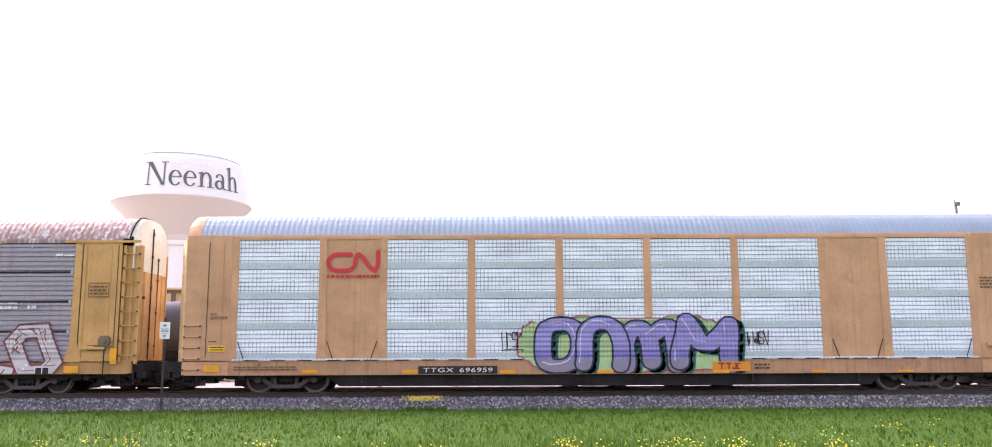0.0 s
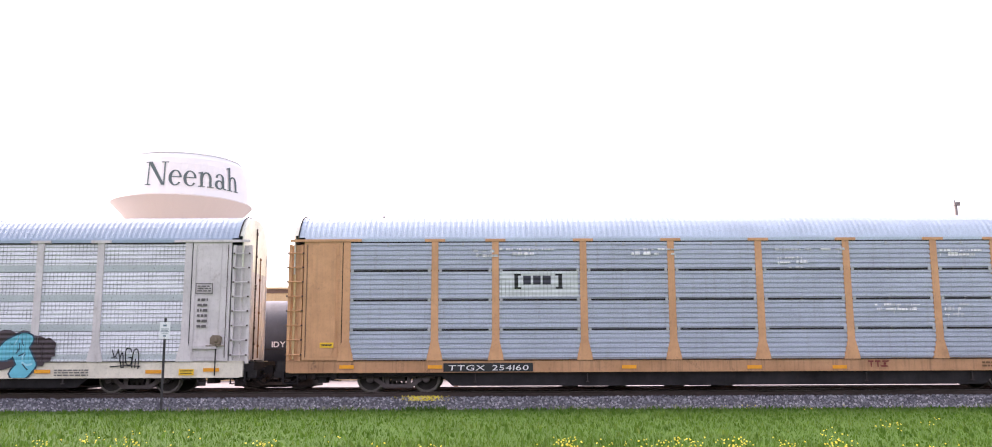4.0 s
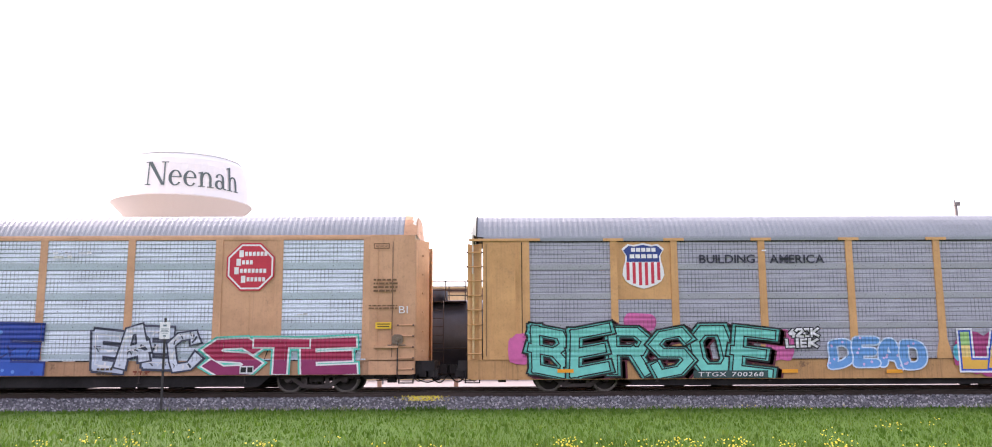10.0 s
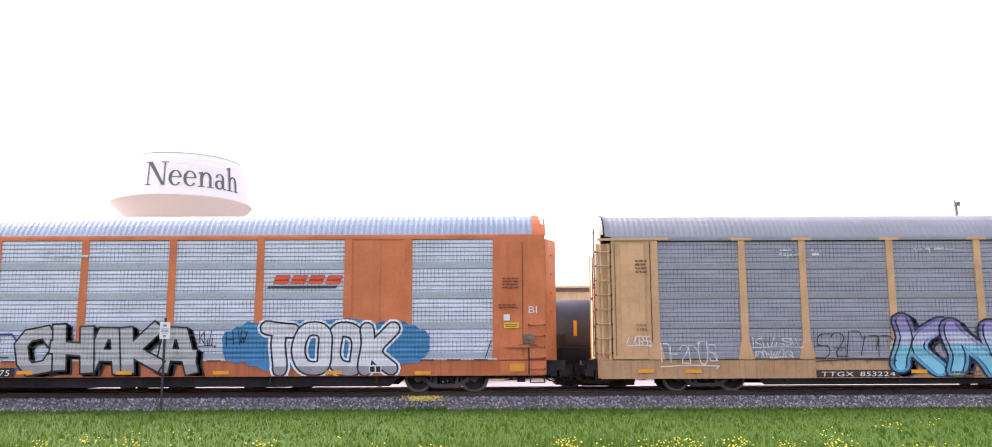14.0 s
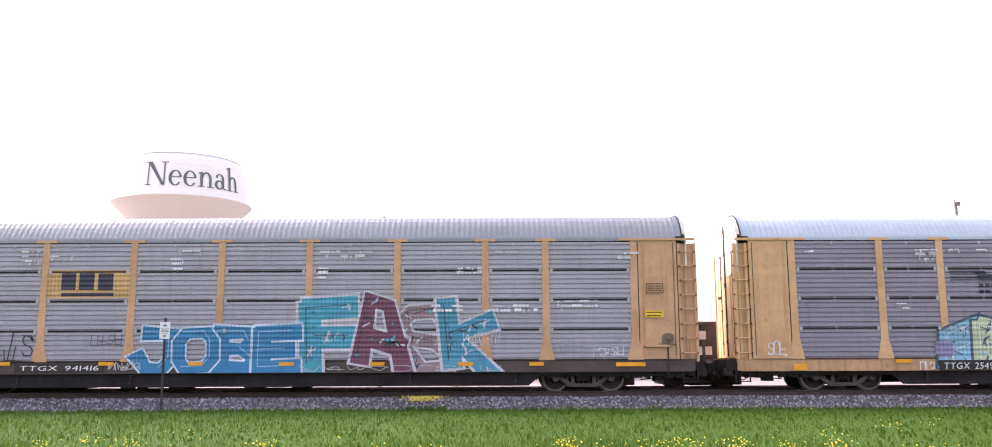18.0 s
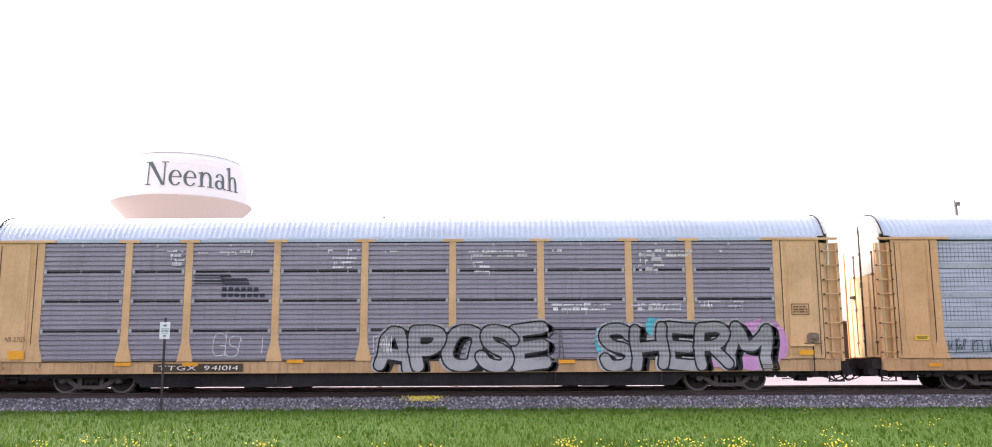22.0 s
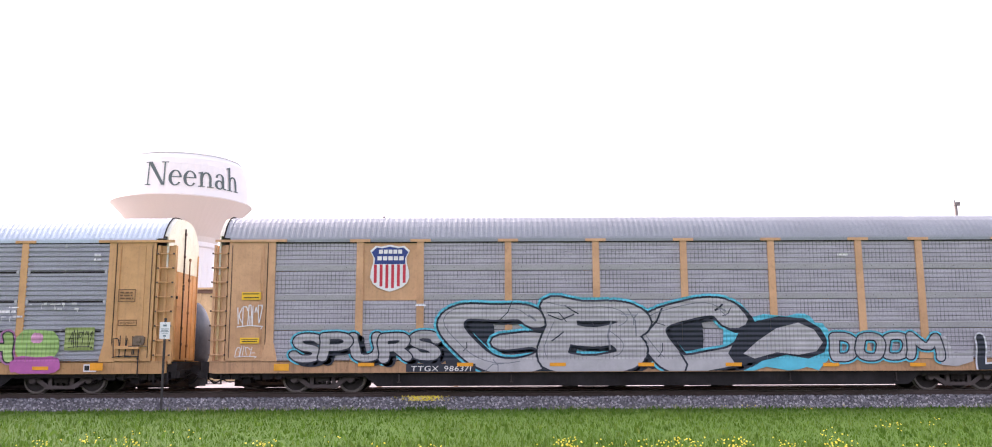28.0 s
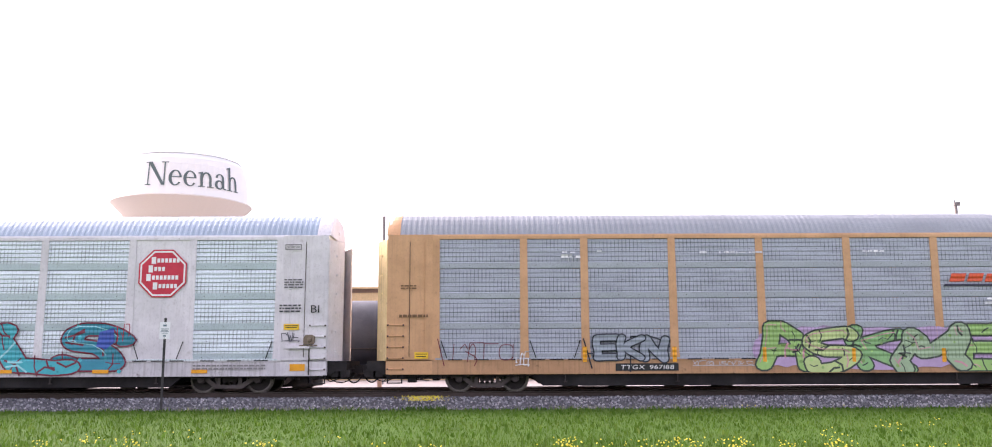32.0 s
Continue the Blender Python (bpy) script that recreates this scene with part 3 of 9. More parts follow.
        if kind == "post":
            ladder(c, s, frame_mat)
            part("far_ladder_plate", made("far_ladder_plate", lambda bm: box(bm, -0.13, 0.13, FACE - 0.17, FACE - 0.13, Z_DECK - 0.1, Z_TOP - 0.10), frame_mat), frame_mat, c, at=(s * 13.28, 0, 0))
        else:
            low_ladder(c, s, frame_mat)
            for near in (-1, 1):
                part("corner_plate", made("corner_plate_%d_%d" % (s, near), corner_shape(s, near), em), em, c, "painted plate bent round the corner")
        part("end_sill", made("end_sill", end_sill_shape, GRIME), GRIME, c, "grimy black end platform and buffer beam", turn=(0, 0, rz))
        part("draft_gear", made("draft_gear", lambda bm: (box(bm, 12.6, 13.75, -0.3, 0.3, 0.42, 0.64), box(bm, 13.5, 13.72, -0.75, 0.75, 0.46, 0.62)), GRIME), GRIME, c, turn=(0, 0, rz))
        part("brake_rigging", made("brake_rigging_%d" % s, lambda bm: rigging_shape(bm, s), GRIME), GRIME, c, "grimy rods, brackets and brake gear under the end")
        rnd = random.Random(7)
        x = 11.3
        while x < 13.7:
            wb, lowest, deep = rnd.uniform(0.08, 0.34), rnd.choice((0.36, 0.42, 0.45, 0.48, 0.52)), rnd.uniform(0, 0.5)
            part("brake_bracket", made("brake_bracket_%.2f" % x, lambda bm: prism(bm, ((-wb / 2, lowest + 0.03), (-wb / 2 + 0.03, lowest), (wb / 2 - 0.02, lowest), (wb / 2, lowest + 0.05), (wb / 2, 0.70), (-wb / 2, 0.70)), "y", -1.34, -1.2 + deep), GRIME), GRIME, c, at=(s * (x + wb / 2), 0, 0))
            x += wb + rnd.choice((0.0, 0.0, 0.03, 0.07))
        part("step", made("step", step_shape, BLACK), BLACK, c, at=(s * (13.35 if kind == "post" else 12.92), -FACE, 0))
        part("uncoupling_lever", made("uncoupling_lever", lever_shape, STEEL), STEEL, c, turn=(0, 0, rz))
    # hand brake by the right-hand end
    bx = EDGE[9] + 0.72
    part("brake_housing", made("brake_housing", housing_shape, GEAR), GEAR, c, "dark hand brake housing", (bx + 0.28, -FACE - 0.12, 1.62))
    part("brake_beam", made("brake_beam", lambda bm: box(bm, -0.45, 0.3, -0.06, 0.06, -0.05, 0.05), frame_mat), frame_mat, c, at=(bx, -FACE - 0.10, 1.42))
    part("brake_rod", made("brake_rod", lambda bm: tube(bm, (0, 0, 0.55), (0, 0, 1.5), 0.02, 6), STEEL), STEEL, c, at=(bx + 0.28, -FACE - 0.1, 0))
    part("air_tank", made("air_tank", lambda bm: lathe(bm, [(0.02, -0.62), (0.17, -0.55), (0.2, -0.45), (0.2, 0.45), (0.17, 0.55), (0.02, 0.62)], 14, "x"), BLACK, True), BLACK, c, at=(-3.2, -0.95, 0.56))
    part("brake_cylinder", made("brake_cylinder", lambda bm: lathe(bm, [(0.02, -0.3), (0.15, -0.28), (0.15, 0.2), (0.06, 0.25), (0.05, 0.7)], 12, "x"), STEEL, True), STEEL, c, at=(2.4, -0.9, 0.52))
    part("brake_pipe", made("brake_pipe", lambda bm: (tube(bm, (-12.6, 0, 0), (12.6, 0, 0), 0.022, 6)), STEEL), STEEL, c, at=(0, -1.3, 0.50))
    for x in (-7.6, -4.1, 4.6, 7.9):
        part("hanger", made("hanger", lambda bm: (box(bm, -0.015, 0.015, -0.03, 0.03, 0, 0.24), box(bm, -0.05, 0.05, -0.03, 0.03, -0.03, 0.0)), STEEL), STEEL, c, at=(x, -FACE + 0.03, 0.33))
    if kind == "post":
        part("foot_gap", made("foot_gap", lambda bm: box(bm, EDGE[0] - 0.2, EDGE[9] + 0.2, -FACE - 0.057, -FACE - 0.03, Z_DECK - 0.028, Z_DECK - 0.004), BLACK), BLACK, c, "dark gap along the foot of the side")
    else:
        for i, wd in enumerate(BAYS):
            for f in (0.22, 0.52, 0.82):
                part("drain_slot", made("drain_slot", lambda bm: box(bm, -0.22, 0.22, -FACE - 0.056, -FACE - 0.03, Z_DECK - 0.016, Z_DECK + 0.016), BLACK), BLACK, c, at=(EDGE[i] + wd * f, 0, 0))
        for i, d in ((0, 1), (1, 1), (2, -1), (7, 1), (8, -1), (9, -1)):
            part("brace_edge", made("brace_edge_%d" % d, lambda bm: tube(bm, (d * 0.17, -FACE - 0.05, Z_DECK + 0.60), (d * 0.36, -FACE - 0.05, Z_DECK + 0.05), 0.014, 5), BLACK), BLACK, c, at=(EDGE[i], 0, 0))
    if panel != "corrugated":
        part("foot_rail", made("foot_rail", lambda bm: prism(bm, ((-FACE - 0.045, Z_DECK + 0.004), (-FACE - 0.045, Z_DECK + 0.05), (-FACE - 0.01, Z_DECK + 0.06), (-FACE - 0.01, Z_DECK + 0.004)), "x", EDGE[0], EDGE[9]), sheet_mat), sheet_mat, c)
    CARS.append(c)
    return c


def corner_shape(s, near):
    """A plate at the car's corner that bends back from the side towards the end doors."""
    def build(bm):
        pts = [(13.183, 1.54), (13.21, 1.54), (13.57, 0.82), (13.54, 0.76), (13.183, 1.46)]
        prism(bm, [(s * x, near * y) for x, y in pts], "z", Z_DECK - 0.02, 4.80)
        for z in (1.3, 1.9, 2.5, 3.1, 3.7, 4.3):
            x, y = s * 13.39, near * 1.19
            box(bm, x - 0.03, x + 0.03, y - 0.03, y + 0.03, z - 0.03, z + 0.03)
    return build


def end_sill_shape(bm):
    """The platform that carries the end doors: a deep beam with a step cut in its lower corner."""
    prism(bm, ((12.95, 0.56), (13.30, 0.56), (13.42, 0.66), (13.80, 0.66), (13.80, 0.98), (12.95, 0.98)), "y", -1.38, 1.38)


def rigging_shape(bm, s):
    """Rods, brackets and hose ends under the car's end."""
    tube(bm, (11.6, -1.1, 0.46), (13.4, -1.0, 0.52), 0.022, 6)
    tube(bm, (11.9, -0.7, 0.36), (13.1, -0.8, 0.44), 0.018, 6)
    for x in (12.1, 12.65, 13.15):
        box(bm, x - 0.05, x + 0.05, -1.2, -1.08, 0.40, 0.60)
    box(bm, 12.3, 12.55, -1.15, -0.6, 0.30, 0.56)
    tube(bm, (12.9, -1.36, 0.62), (13.3, -1.36, 0.34), 0.016, 5)
    tube(bm, (13.3, -1.36, 0.34), (13.75, -1.30, 0.50), 0.016, 5)
    if s < 0:
        for v in bm.verts:
            v.co.x = -v.co.x



def door_plate_shape(bm):
    """A shallow raised door plate with cut lower corners."""
    prism(bm, ((-0.30, 1.12), (0.26, 1.12), (0.36, 1.5), (0.36, 4.62), (-0.38, 4.62), (-0.38, 1.5)), "y", -FACE - 0.066, -FACE - 0.045)


def tab_shape(bm):
    prism(bm, ((-0.028, -0.05), (0.028, -0.05), (0.034, 0.03), (0.024, 0.055), (-0.024, 0.055), (-0.034, 0.03)), "y", -0.022, 0.02)


def housing_shape(bm):
    prism(bm, ((-0.17, -0.12), (0.13, -0.12), (0.17, -0.05), (0.17, 0.12), (0.08, 0.17), (-0.10, 0.17), (-0.17, 0.08)), "y", -0.05, 0.08)
    lathe(bm, [(0.03, -0.10), (0.07, -0.09), (0.08, -0.05)], 10, "y", (0.02, 0, 0.02))
    tube(bm, (-0.30, -0.03, -0.16), (0.26, -0.03, -0.16), 0.02, 6)


def lever_shape(bm):
    tube(bm, (13.76, -1.3, 0.72), (13.86, -0.25, 0.74), 0.014, 5)
    tube(bm, (13.76, -1.3, 0.72), (13.76, -1.42, 0.46), 0.014, 5)


def clip_shape(bm):
    prism(bm, [(0.05 * math.cos(a), 0.07 * math.sin(a)) for a in [i * math.pi / 4 for i in range(8)]], "y", -0.02, 0.035)


def end_panel_shape(bm, x0, x1, near, kind, s):
    ya, yb = sorted((near * FACE, near * (FACE + 0.05)))
    box(bm, x0, x1, ya, yb, Z_DECK - 0.02 if kind == "post" else Z_SILL + 0.02, Z_TOP if kind == "post" else Z_EAVE)


def rung_mesh(mat):
    """A round rung with a dark bolt head at each end."""
    def build(bm):
        tube(bm, (-0.25, 0, 0), (0.25, 0, 0), 0.021, 6)
        k = len(bm.faces)
        for x in (-0.24, 0.24):
            box(bm, x - 0.022, x + 0.022, -0.04, 0.02, -0.024, 0.024)
        bm.faces.ensure_lookup_table()
        for f in bm.faces[k:]:
            f.material_index = 1
    me = made("rung", build, mat)
    if len(me.materials) == 1:
        me.materials.append(BAR)
    return me


def ladder(c, s, mat):
    """The end ladder: a bent side plate that stands out past the end panel, with rungs across it."""
    def plate(bm):
        box(bm, s * 13.06 if s > 0 else -13.50, 13.64 if s > 0 else -13.06, -FACE + 0.12, -FACE + 0.16, Z_DECK - 0.1, Z_TOP - 0.08)
    part("ladder_plate", made("ladder_plate_%d" % s, plate, mat), mat, c)
    for x in ((13.1, 13.60) if s > 0 else (13.1, 13.46)):
        part("ladder_rail", made("ladder_rail", ladder_rail_shape, mat), mat, c, at=(s * x, -FACE + 0.02, Z_DECK - 0.08))
    for i in range(8):
        part("rung", rung_mesh(mat), mat, c, at=(s * (13.35 if s > 0 else 13.28), -FACE - 0.05, 1.18 + i * 0.455))
    x0, x1 = (11.2, 13.6) if s > 0 else (-13.46, -11.2)
    part("door_header", made("door_header_%d" % s, lambda bm: box(bm, x0, x1, -FACE - 0.10, -FACE - 0.03, Z_TOP + 0.002, Z_TOP + 0.08), mat), mat, c)


def low_ladder(c, s, mat):
    """A short ladder of four rungs let into a recessed plate at the car's corner."""
    x = s * 12.90
    part("ladder_plate", made("low_ladder_plate", lambda bm: (box(bm, -0.27, 0.27, -FACE - 0.065, -FACE - 0.048, 1.02, 2.1)), mat), mat, c, at=(x, 0, 0))
    for i in range(5):
        part("rung", rung_mesh(mat), mat, c, at=(x, -FACE - 0.085, 0.72 + i * 0.34))


def step_shape(bm):
    for x in (-0.22, 0.22):
        box(bm, x - 0.02, x + 0.02, -0.02, 0.02, 0.30, 0.66)
    box(bm, -0.24, 0.24, -0.06, 0.06, 0.28, 0.31)

# ---- lettering and spray paint ----
GLYPHS = {}
SIGNS = " ABCDEFGHIJKLMNOPQRSTUVWXYZabcdefghijklmnopqrstuvwxyz0123456789.&-!"
FAT = (0.0, 0.02)


def load_glyphs():
    """Outlines of the built-in font, thin and fattened, as triangles in a cell of unit height."""
    held = []
    for o in FAT:
        for ch in SIGNS:
            if ch == " ":
                continue
            cu = bpy.data.curves.new("glyph", "FONT")
            cu.body, cu.offset, cu.resolution_u = ch, o, 3
            held.append((ch, o, new("glyph", cu)))
    bpy.context.view_layer.update()
    dg = bpy.context.evaluated_depsgraph_get()
    for ch, o, ob in held:
        me = bpy.data.meshes.new_from_object(ob.evaluated_get(dg))
        vs = [(v.co.x, v.co.y) for v in me.vertices]
        me.calc_loop_triangles()
        GLYPHS[ch, o] = [[vs[i] for i in t.vertices] for t in me.loop_triangles]
        bpy.data.meshes.remove(me)
    for ch, o, ob in held:
        cu = ob.data
        bpy.data.objects.remove(ob)
        bpy.data.curves.remove(cu)


load_glyphs()


def bounds(ch):
    xs = [p[0] for t in GLYPHS[ch, 0.0] for p in t]
    ys = [p[1] for t in GLYPHS[ch, 0.0] for p in t]
    return min(xs), max(xs), min(ys), max(ys)


def cut(poly, axis, c):
    """Splits a convex outline at a coordinate; returns the part below and the part above."""
    lo, hi = [], []
    n = len(poly)
    for i in range(n):
        a, b = poly[i], poly[(i + 1) % n]
        if a[axis] <= c:
            lo.append(a)
        if a[axis] >= c:
            hi.append(a)
        if (a[axis] - c) * (b[axis] - c) < 0:
            t = (c - a[axis]) / (b[axis] - a[axis])
            p = (a[0] + t * (b[0] - a[0]), a[1] + t * (b[1] - a[1]))
            lo.append(p)
            hi.append(p)
    return lo, hi


def area(p):
    return abs(sum(p[i][0] * p[(i + 1) % len(p)][1] - p[(i + 1) % len(p)][0] * p[i][1] for i in range(len(p)))) / 2


LINES = sorted(x + d for x in EDGE for d in (-0.28, -0.13, 0.13, 0.28))
FOOT = Z_DECK + 0.57


def depth(u, z, kind):
    """How far the car's skin stands out from its middle at that place."""
    if z < Z_DECK:
        return FACE + 0.052
    if abs(u) > EDGE[9] + 0.1:
        return FACE + 0.078
    for x in EDGE:
        if abs(u - x) < (0.28 if z < FOOT else 0.13):
            return FACE + 0.064
    return FACE + 0.048


COATS = {}                              # how many coats each car carries so far


class Paint:
    """Layers of paint on one car's side, in the order in which they were put on."""

    def __init__(self, name, c, label):
        self.name, self.car, self.label, self.ribs, self.parent = name, c, label, True, c
        self.verts, self.faces, self.mats, self.index = [], [], [], []
        self.layer, self.count = COATS.get(c.name, 0), 0

    def poly(self, outline, col, flat=None, coat=None):
        """One outline (any shape, or a list of triangles) in one colour, or in level bands [(z, colour), ...] from the top down."""
        if outline and isinstance(outline[0][0], (int, float)):
            pts = [Vector((p[0], p[1], 0)) for p in outline]
            from_tess = [[outline[i] for i in t] for t in tess(pts)]
        else:
            from_tess = outline
        foot = SILL_Z.get(CARS.index(self.car), 0.63) + 0.002
        layer = self.layer + (1 if coat is None else coat)
        if coat is None:
            self.layer += 1
        self.count += 1
        for it, tri in enumerate(from_tess):
            pieces = [tri]
            if min(p[1] for p in tri) < foot:
                pieces = [q for q in (cut(tri, 1, foot)[1],) if len(q) > 2]
            if flat is None:
                u0, u1 = min(p[0] for p in tri), max(p[0] for p in tri)
                for c in LINES:
                    if u0 < c < u1:
                        pieces = [q for p in pieces for q in cut(p, 0, c) if len(q) > 2]
                for zc in (Z_DECK, FOOT):
                    pieces = [q for p in pieces for q in cut(p, 1, zc) if len(q) > 2]
            if isinstance(col[0], (tuple, list)):
                for zc, _ in col[:-1]:
                    pieces = [q for p in pieces for q in cut(p, 1, zc) if len(q) > 2]
            for p in pieces:
                if area(p) < 1e-6:
                    continue
                mu, mz = sum(q[0] for q in p) / len(p), sum(q[1] for q in p) / len(p)
                shade = col
                if isinstance(col[0], (tuple, list)):
                    shade = next((cc for zc, cc in col[:-1] if mz > zc), col[-1][1])
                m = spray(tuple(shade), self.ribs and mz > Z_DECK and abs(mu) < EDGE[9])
                if m not in self.mats:
                    self.mats.append(m)
                y = -(flat if flat is not None else depth(mu, mz, None)) - 0.0004 * layer - 0.000008 * (it % 47)
                n = len(self.verts)
                self.verts += [(q[0], y, q[1]) for q in p]
                self.faces.append(tuple(range(n, n + len(p))))
                self.index.append(self.mats.index(m))

    def done(self):
        if not self.faces:
            return None
        COATS[self.car.name] = self.layer + 3
        me = bpy.data.meshes.new(self.name)
        me.from_pydata(self.verts, [], self.faces)
        for m in self.mats:
            me.materials.append(m)
        me.polygons.foreach_set("material_index", self.index)
        # faces look towards the camera side
        bm = bmesh.new()
        bm.from_mesh(me)
        for f in bm.faces:
            if f.normal.y > 0:
                f.normal_flip()
        bm.to_mesh(me)
        bm.free()
        return part(self.name, me, None, self.parent, self.label)


from mathutils.geometry import tessellate_polygon


def tess(pts):
    return tessellate_polygon([pts])


def ring(u, z, r, n=14, squash=1.0):
    return [(u + r * math.cos(2 * math.pi * i / n), z + r * squash * math.sin(2 * math.pi * i / n)) for i in range(n)]


ALPHA = {}                              # centre lines of block letters in a unit cell
ALPHA["A"] = [[(0, 0), (0.28, 1), (0.72, 1), (1, 0)], [(0.1, 0.36), (0.9, 0.36)]]
ALPHA["B"] = [[(0, 0), (0, 1)], [(0, 1), (0.8, 1), (0.95, 0.76), (0.7, 0.53), (0, 0.53)], [(0.7, 0.53), (1, 0.28), (0.85, 0), (0, 0)]]
ALPHA["C"] = [[(1, 0.78), (0.8, 1), (0.2, 1), (0, 0.75), (0, 0.25), (0.2, 0), (0.8, 0), (1, 0.22)]]
ALPHA["D"] = [[(0, 0), (0, 1)], [(0, 1), (0.65, 1), (1, 0.7), (1, 0.3), (0.65, 0), (0, 0)]]
ALPHA["E"] = [[(0, 0), (0, 1)], [(0, 1), (1, 1)], [(0, 0), (1, 0)], [(0, 0.5), (0.85, 0.5)]]
ALPHA["F"] = [[(0, 0), (0, 1)], [(0, 1), (1, 1)], [(0, 0.5), (0.8, 0.5)]]
ALPHA["G"] = [[(1, 0.8), (0.8, 1), (0.2, 1), (0, 0.75), (0, 0.25), (0.2, 0), (0.8, 0), (1, 0.2), (1, 0.45), (0.55, 0.45)]]
ALPHA["H"] = [[(0, 0), (0, 1)], [(1, 0), (1, 1)], [(0, 0.5), (1, 0.5)]]
ALPHA["I"] = [[(0.5, 0), (0.5, 1)]]
ALPHA["J"] = [[(0.3, 1), (1, 1), (1, 0.3), (0.75, 0), (0.25, 0), (0, 0.3)]]
ALPHA["K"] = [[(0, 0), (0, 1)], [(1, 1), (0.1, 0.48), (1, 0)]]
ALPHA["L"] = [[(0, 1), (0, 0)], [(0, 0), (1, 0)]]
ALPHA["M"] = [[(0, 0), (0.08, 1)], [(0.08, 1), (0.5, 0.35), (0.92, 1)], [(0.92, 1), (1, 0)]]
ALPHA["N"] = [[(0, 0), (0, 1)], [(0, 1), (1, 0)], [(1, 0), (1, 1)]]
ALPHA["O"] = [[(0.2, 1), (0.8, 1), (1, 0.75), (1, 0.25), (0.8, 0), (0.2, 0), (0, 0.25), (0, 0.75), (0.2, 1)]]
ALPHA["P"] = [[(0, 0), (0, 1)], [(0, 1), (0.75, 1), (1, 0.78), (0.75, 0.46), (0, 0.46)]]
ALPHA["R"] = [[(0, 0), (0, 1)], [(0, 1), (0.75, 1), (1, 0.78), (0.75, 0.5), (0, 0.5)], [(0.5, 0.5), (1, 0)]]
ALPHA["S"] = [[(1, 0.8), (0.8, 1), (0.2, 1), (0, 0.78), (0.2, 0.55), (0.8, 0.45), (1, 0.22), (0.8, 0), (0.2, 0), (0, 0.2)]]
ALPHA["T"] = [[(0, 1), (1, 1)], [(0.5, 1), (0.5, 0)]]
ALPHA["U"] = [[(0, 1), (0, 0.25), (0.25, 0), (0.75, 0), (1, 0.25), (1, 1)]]
ALPHA["V"] = [[(0, 1), (0.42, 0), (0.58, 0), (1, 1)]]
ALPHA["W"] = [[(0, 1), (0.25, 0), (0.5, 0.7), (0.75, 0), (1, 1)]]
ALPHA["Y"] = [[(0, 1), (0.5, 0.45), (1, 1)], [(0.5, 0.45), (0.5, 0)]]
ALPHA["2"] = [[(0, 0.8), (0.2, 1), (0.8, 1), (1, 0.75), (0, 0), (1, 0)]]
ALPHA["4"] = [[(0.75, 0), (0.75, 1), (0, 0.3), (1, 0.3)]]
ALPHA["s"] = [[(1, 1), (0, 1), (0, 0.5), (1, 0.5), (1, 0), (0, 0)]]
ALPHA["m"] = [[(0, 0), (0, 0.7), (0.2, 1), (0.5, 0.7), (0.5, 0.1)], [(0.5, 0.7), (0.8, 1), (1, 0.7), (1, 0)]]
ALPHA["n"] = [[(0, 0), (0, 0.7), (0.25, 1), (0.75, 1), (1, 0.7), (1, 0)]]


def band(pts, w, soft, flare):
    """A thick line as convex outlines: mitred and square-ended, or with round joints."""
    out = []
    v = [Vector(p) for p in pts]
    closed = (v[0] - v[-1]).length < 1e-5
    dirs = [(b - a).normalized() for a, b in zip(v, v[1:])]
    last = len(dirs) - 1
    for i, d in enumerate(dirs):
        n = Vector((-d.y, d.x)) * w
        a, b = v[i].copy(), v[i + 1].copy()
        na, nb = n, n
        if not soft and not closed:
            if i == 0:
                a, na = a - d * w, n * flare
            if i == last:
                b, nb = b + d * w, n * flare
        out.append([(a + na)[:], (a - na)[:], (b - nb)[:], (b + nb)[:]])
    joints = list(range(1, len(v) - 1)) + ([0] if closed else [])
    for i in joints:
        if soft:
            out.append(ring(v[i].x, v[i].y, w, 10))
            continue
        d0, d1 = dirs[i - 1], dirs[i % len(dirs)]
        turn = d0.x * d1.y - d0.y * d1.x
        if abs(turn) < 1e-4:
            continue
        sg = -1 if turn > 0 else 1
        n0, n1 = Vector((-d0.y, d0.x)) * sg, Vector((-d1.y, d1.x)) * sg
        q = 1 + n0.dot(n1)
        pts_ = [v[i], v[i] + n0 * w]
        if q > 0.45:
            pts_.append(v[i] + (n0 + n1) * w / q)
        out.append([p[:] for p in pts_ + [v[i] + n1 * w]])
    if soft and not closed:
        out += [ring(v[0].x, v[0].y, w, 10), ring(v[-1].x, v[-1].y, w, 10)]
    return out


def rounded(pts, times):
    """Cuts the corners of a line, keeping its ends."""
    for _ in range(times):
        closed = pts[0] == pts[-1]
        new_ = [] if closed else [pts[0]]
        for a, b in zip(pts, pts[1:]):
            new_ += [(a[0] * 0.75 + b[0] * 0.25, a[1] * 0.75 + b[1] * 0.25), (a[0] * 0.25 + b[0] * 0.75, a[1] * 0.25 + b[1] * 0.75)]
        pts = new_ + ([new_[0]] if closed else [pts[-1]])
    return pts


